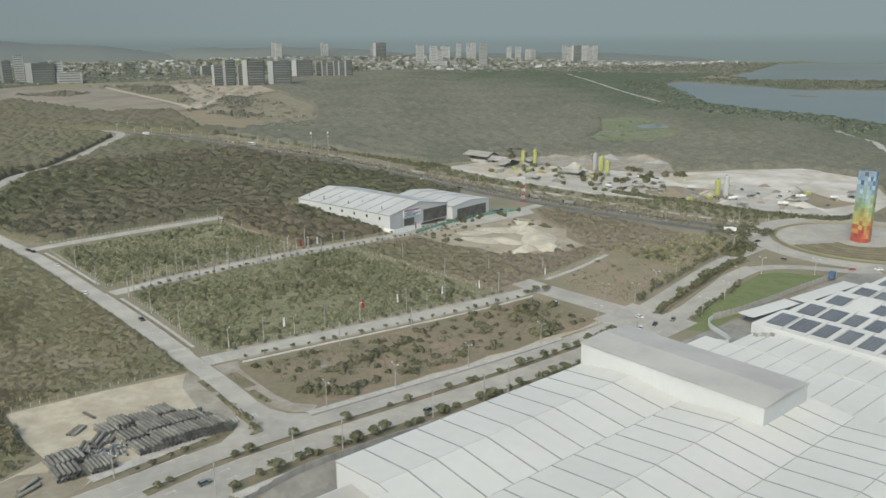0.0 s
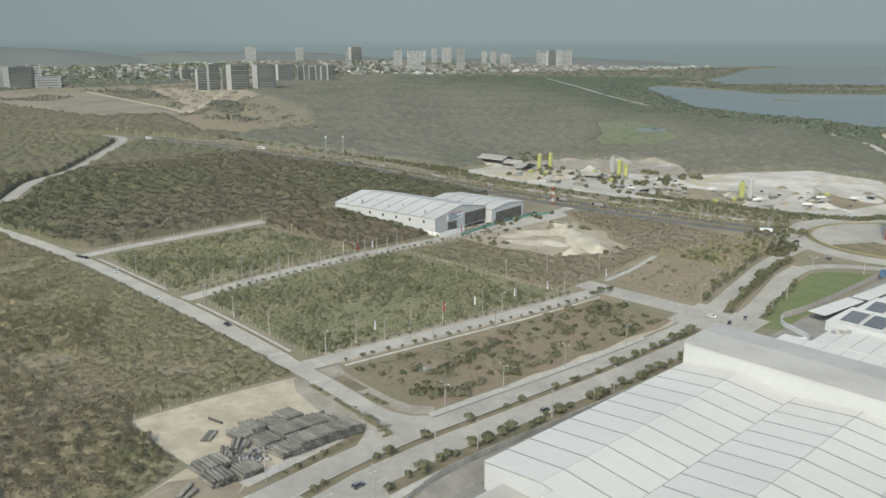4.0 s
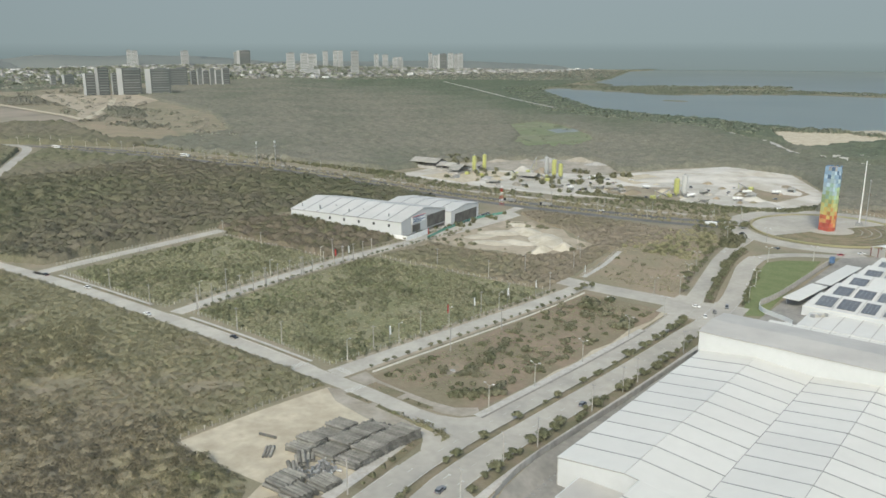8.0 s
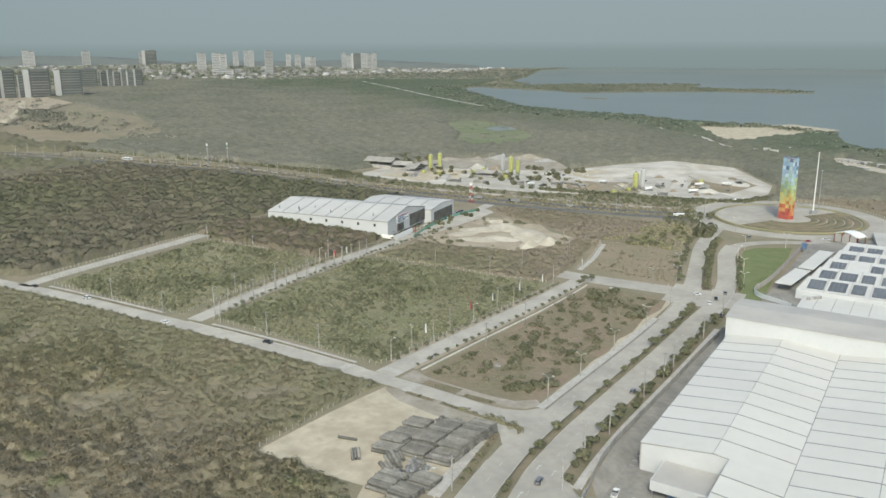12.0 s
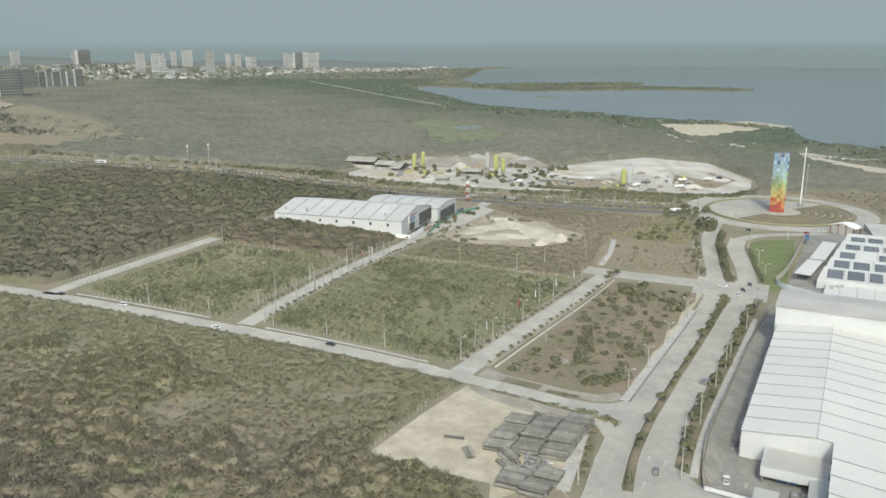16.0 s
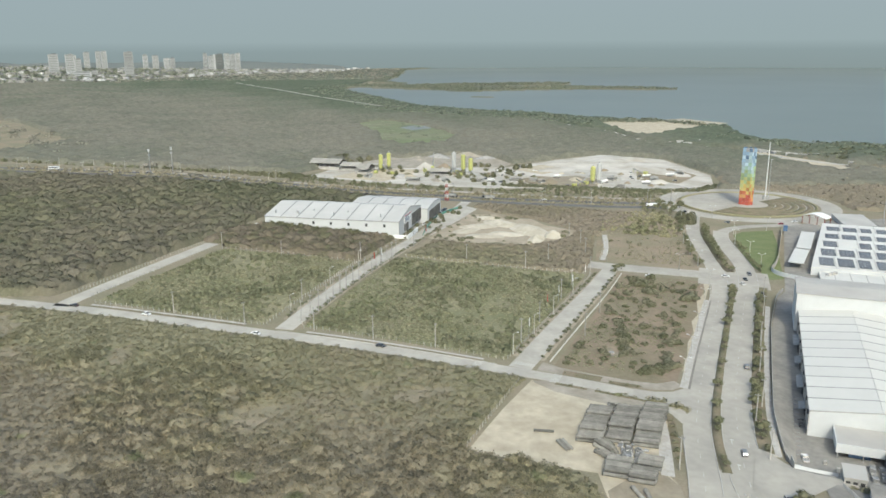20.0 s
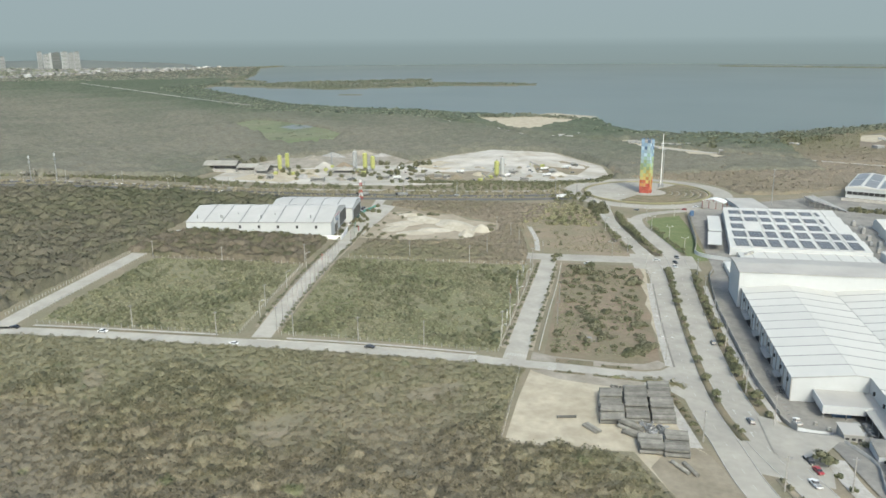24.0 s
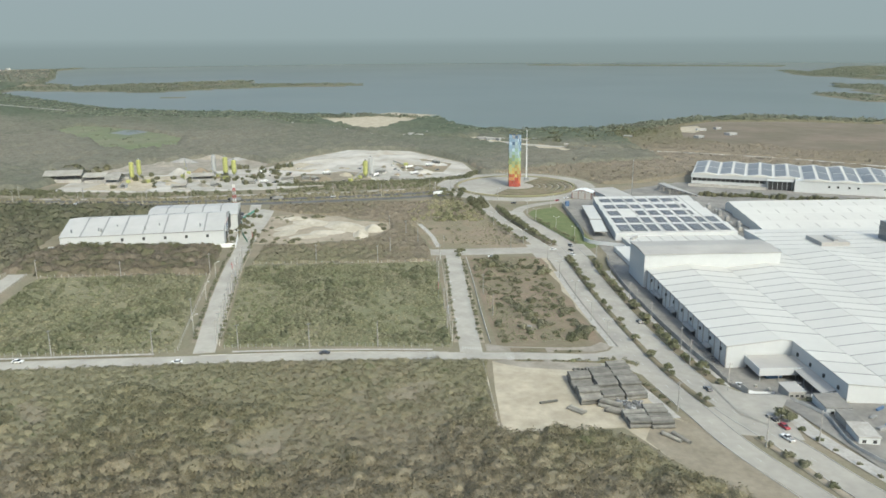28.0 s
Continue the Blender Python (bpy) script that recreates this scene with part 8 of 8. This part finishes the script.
def stripe(x, y, ang, L, W):
    a = radians(ang)
    pts = [(x + u * math.cos(a) - v * math.sin(a), y + u * math.sin(a) + v * math.cos(a)) for u, v in ((-L / 2, -W / 2), (L / 2, -W / 2), (L / 2, W / 2), (-L / 2, W / 2))]
    bm = bmesh.new()
    bm.faces.new([bm.verts.new((px, py, float(gz(px, py)) + 0.15)) for px, py in pts])
    part("stripe", bm, M_PAINT, marks)


for cx, cy, ang, n in ((116, 275, 90, 9), (116, 307, 90, 9), (111, 238, 84, 9), (125, 290, 0, 8), (300, 264 - 26, 90, 0)):
    for k in range(n):
        a = radians(ang + 90)
        stripe(cx + (k - n / 2 + 0.5) * 1.05 * math.cos(a), cy + (k - n / 2 + 0.5) * 1.05 * math.sin(a), ang, 3.2, 0.5)
for line, lo, hi in ((AV_LEFT, 20, 300), (AV_RIGHT, 20, 296)):
    q = resample(line, 9.0)
    nn = normals2(q)
    for (x, y), (u, v) in zip(q, nn):
        if lo < x < hi:
            stripe(x, y, math.degrees(math.atan2(v, u)) - 90, 3.0, 0.16)
for x in (72, 90):
    for o in (-2.6, 2.6):
        stripe(x, 204.8 + (x - 72) * 0.15 + o, 6, 3.6, 0.25)
        stripe(x + 1.5, 204.8 + (x - 72) * 0.15 + o, 96, 1.0, 0.7)
for k in range(9):
    stripe(440 + k * 3.2, 254 + k * 0.35, 100, 4.0, 0.9)

# the round clearing with a well, in the empty plot
drape("clearing", circle(5.2, 20, (157.5, 261)), M_REDEARTH, "round bare clearing in the plot", "ground", 0.09)
part_well = thing("well_cover", "dark round well cover in a clearing", "well", Matrix.Translation((157.5, 261, float(gz(157.5, 261)))))
part("rim", tube((0, 0, 0), (0, 0, 0.5), 1.3, 1.2, 16), M_KERB, part_well)
part("cover", tube((0, 0, 0.5), (0, 0, 0.58), 1.1, 1.1, 16), M_SEAM, part_well)

# ---------- town and hills ----------
CLOSE = [(1068, 2480, 17, 46), (1107, 2463, 34, 47), (950, 2040, 29, 63), (978, 2027, 33, 75), (1001, 2015, 15, 63), (1037, 1997, 59, 74), (1098, 1964, 63, 72),
         (1329, 2235, 66, 64), (1366, 2213, 19, 57), (1381, 2203, 16, 63), (1396, 2193, 21, 56), (1412, 2183, 16, 63), (1427, 2173, 21, 58), (1446, 2161, 25, 63)]
DISTANT = [(2039, 3729, 20, 113), (2062, 3716, 28, 108), (2260, 3599, 37, 107), (2464, 3463, 23, 100), (2811, 3188, 26, 103), (2848, 3155, 20, 106), (2867, 3137, 26, 106), (2759, 3233, 47, 89),
           (3000, 3010, 23, 88), (3033, 2977, 29, 85), (3068, 2941, 26, 71), (3087, 2921, 23, 73), (2189, 2731, 34, 101), (2233, 2695, 31, 99), (2255, 2677, 22, 82), (2392, 2555, 33, 107), (2150, 2570, 80, 38), (2297, 2641, 22, 40)]
EAST = [(3192, 2806, 20, 93), (3210, 2785, 28, 81), (3260, 2727, 28, 92), (3278, 2705, 23, 87), (3294, 2686, 23, 92)]
DIM = [(2499, 3438, 64, 108), (3236, 2755, 45, 89), (531, 2443, 27, 75), (617, 2423, 70, 68)]
WEST = [(560, 2436, 24, 87), (648, 2415, 35, 73), (679, 2406, 64, 42)]


def high_rise(x, y, w, top, dark, label):
    base = float(land(x, y)) - 4
    ang = math.atan2(y - 50, x + 60)
    t = thing("high_rise", label, "building", Matrix.Translation((x, y, base)) @ Matrix.Rotation(ang, 4, "Z"))
    h = top - base
    d = w * 0.7
    part("wall", box(-d / 2, d / 2, -w / 2, w / 2, 0, h), M_CITYDARK if dark else M_CITY, t)
    n = max(3, int(h / 6))
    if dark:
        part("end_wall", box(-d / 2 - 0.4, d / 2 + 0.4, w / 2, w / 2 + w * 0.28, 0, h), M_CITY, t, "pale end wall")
    for k in range(n):
        z = (k + 0.4) * h / n
        part("window_band", box(-d / 2 - 0.3, d / 2 + 0.3, -w / 2 + w * 0.08, w / 2 - w * 0.08, z, z + h / n * 0.4), M_CITYBAND, t)
    part("roof", box(-d / 4, d / 4, -w / 3, w / 8, h, h + 2.5), M_CITYBAND, t)


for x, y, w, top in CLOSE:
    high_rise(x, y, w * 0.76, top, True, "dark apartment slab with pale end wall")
for x, y, w, top in DISTANT + EAST:
    high_rise(x, y, w, top, False, "pale distant apartment tower in the town")
for x, y, w, top in DIM:
    high_rise(x, y, w * 0.8, top, True, "dark glass block at the edge of town")
for x, y, w, top in WEST:
    high_rise(x, y, w, top, False, "pale office block on the hill edge")
hx = np.concatenate([rng.uniform(1700, 3900, 2600), rng.uniform(600, 1500, 420), rng.uniform(3200, 4150, 700)])
hy = np.concatenate([2350 + rng.random(2600) ** 1.2 * 1450, rng.uniform(2650, 3600, 420), rng.uniform(2250, 3000, 700)])
ok = (np.hypot(hx, hy) < 4700) & (sea_dist(hx, hy) > 60) & (hy > 0.27 * hx + 1250)
V, F = [], []
for x, y in zip(hx[ok], hy[ok]):
    a, b, h = rng.uniform(3, 9), rng.uniform(4, 12), rng.uniform(5, 14)
    z = float(land(x, y)) - 1
    i = len(V)
    V += [(x + sx * a, y + sy * b, z + q) for q in (0, h) for sx, sy in ((-1, -1), (1, -1), (1, 1), (-1, 1))]
    F += [(i + 4, i + 5, i + 6, i + 7), (i, i + 1, i + 5, i + 4), (i + 1, i + 2, i + 6, i + 5), (i + 2, i + 3, i + 7, i + 6), (i + 3, i, i + 4, i + 7)]
tagged(raw("town_houses", V, F, M_CITYROOFS), "crowded pale and terracotta houses of the town", "houses", kind="stuff")
for x, y, w, d in ((2640, 2640, 160, 40), (2820, 2600, 200, 36), (3000, 2590, 150, 40)):
    block("far_shed", x - w / 2, x + w / 2, y - d / 2, y + d / 2, 10, "long white roofed sheds at the edge of town", -8, windows=0, roof=M_ROOF)
for x, y in ((960, 327), (978, 310), (1002, 285), (1004, 268), (962, 300), (918, 216), (912, 203), (902, 191), (890, 172), (889, 158), (901, 147), (858, 190), (840, 108), (935, -142), (905, -86), (921, 59), (917, 12), (1010, -150), (995, -120)):
    block("shore_house", x - random.uniform(3, 6), x + random.uniform(3, 6), y - random.uniform(4, 8), y + random.uniform(4, 8), 4.0, "small pale house near the shore", random.uniform(-30, 30), M_CITY, M_PAVE, 2)
ribbon("road_coast", COAST, flat(-4, 4, 0.9), M_PAVE, "pale dirt road along the shore", "road", 25)
ribbon("road_causeway", [(2240, 1947), (1950, 1600), (1640, 1249), (1417, 978)], flat(-4, 4, 6.0), M_PAVE, "pale straight track through mangroves", "road", 40, height=land)
for pts in ([(690, 2154), (656, 1810), (621, 1510), (595, 1398)], [(595, 1398), (680, 1514), (795, 1678), (930, 1900)]):
    ribbon("track_red_field", pts, flat(-7, 7, 2.6), M_SAND, "pale dirt track over cleared earth", "track", 40, height=land)
for poly in ([(716, 2172), (830, 2082), (735, 1830), (680, 1876)], [(712, 1544), (795, 1678), (808, 1598), (698, 1380), (650, 1372)], [(440, 2010), (560, 2060), (600, 1990), (520, 1900)], [(586, 1300), (640, 1290), (640, 1200), (590, 1180)]):
    p = field(poly, 11.0)
    scatter("field_trees", p, 6 + 4 * rng.random(len(p)), SH_FAR, M_FAR, "clump of trees on the cleared earth", "trees", height=land, tall=0.8)


def ridge(x0, y0, x1, y1, h, seed, label):
    n = 40
    V, F = [], []
    for i in range(n + 1):
        t = i / n
        x, y = x0 + (x1 - x0) * t, y0 + (y1 - y0) * t
        k = math.sin(math.pi * t) ** 0.45 * (0.85 + 0.18 * noise.noise(Vector((t * 5 + seed, seed, 0))))
        d = Vector((x, y, 0)).normalized()
        for s, q in ((-260, 0), (-130, 0.62), (0, 1.0), (150, 0.5), (300, 0)):
            V.append((x + d.x * s, y + d.y * s, -5 + h * k * q))
    for i in range(n):
        for j in range(4):
            a = i * 5 + j
            F.append((a, a + 1, a + 6, a + 5))
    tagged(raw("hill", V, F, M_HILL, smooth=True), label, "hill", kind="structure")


ridge(-200, 4350, 1750, 4050, 150, 1, "low wooded hill behind the town, haze in its colour")
ridge(1300, 4350, 2900, 3500, 108, 4, "low wooded hill behind the town, haze in its colour")
ridge(2300, 3900, 4050, 2450, 66, 7, "low wooded hill behind the town, haze in its colour")
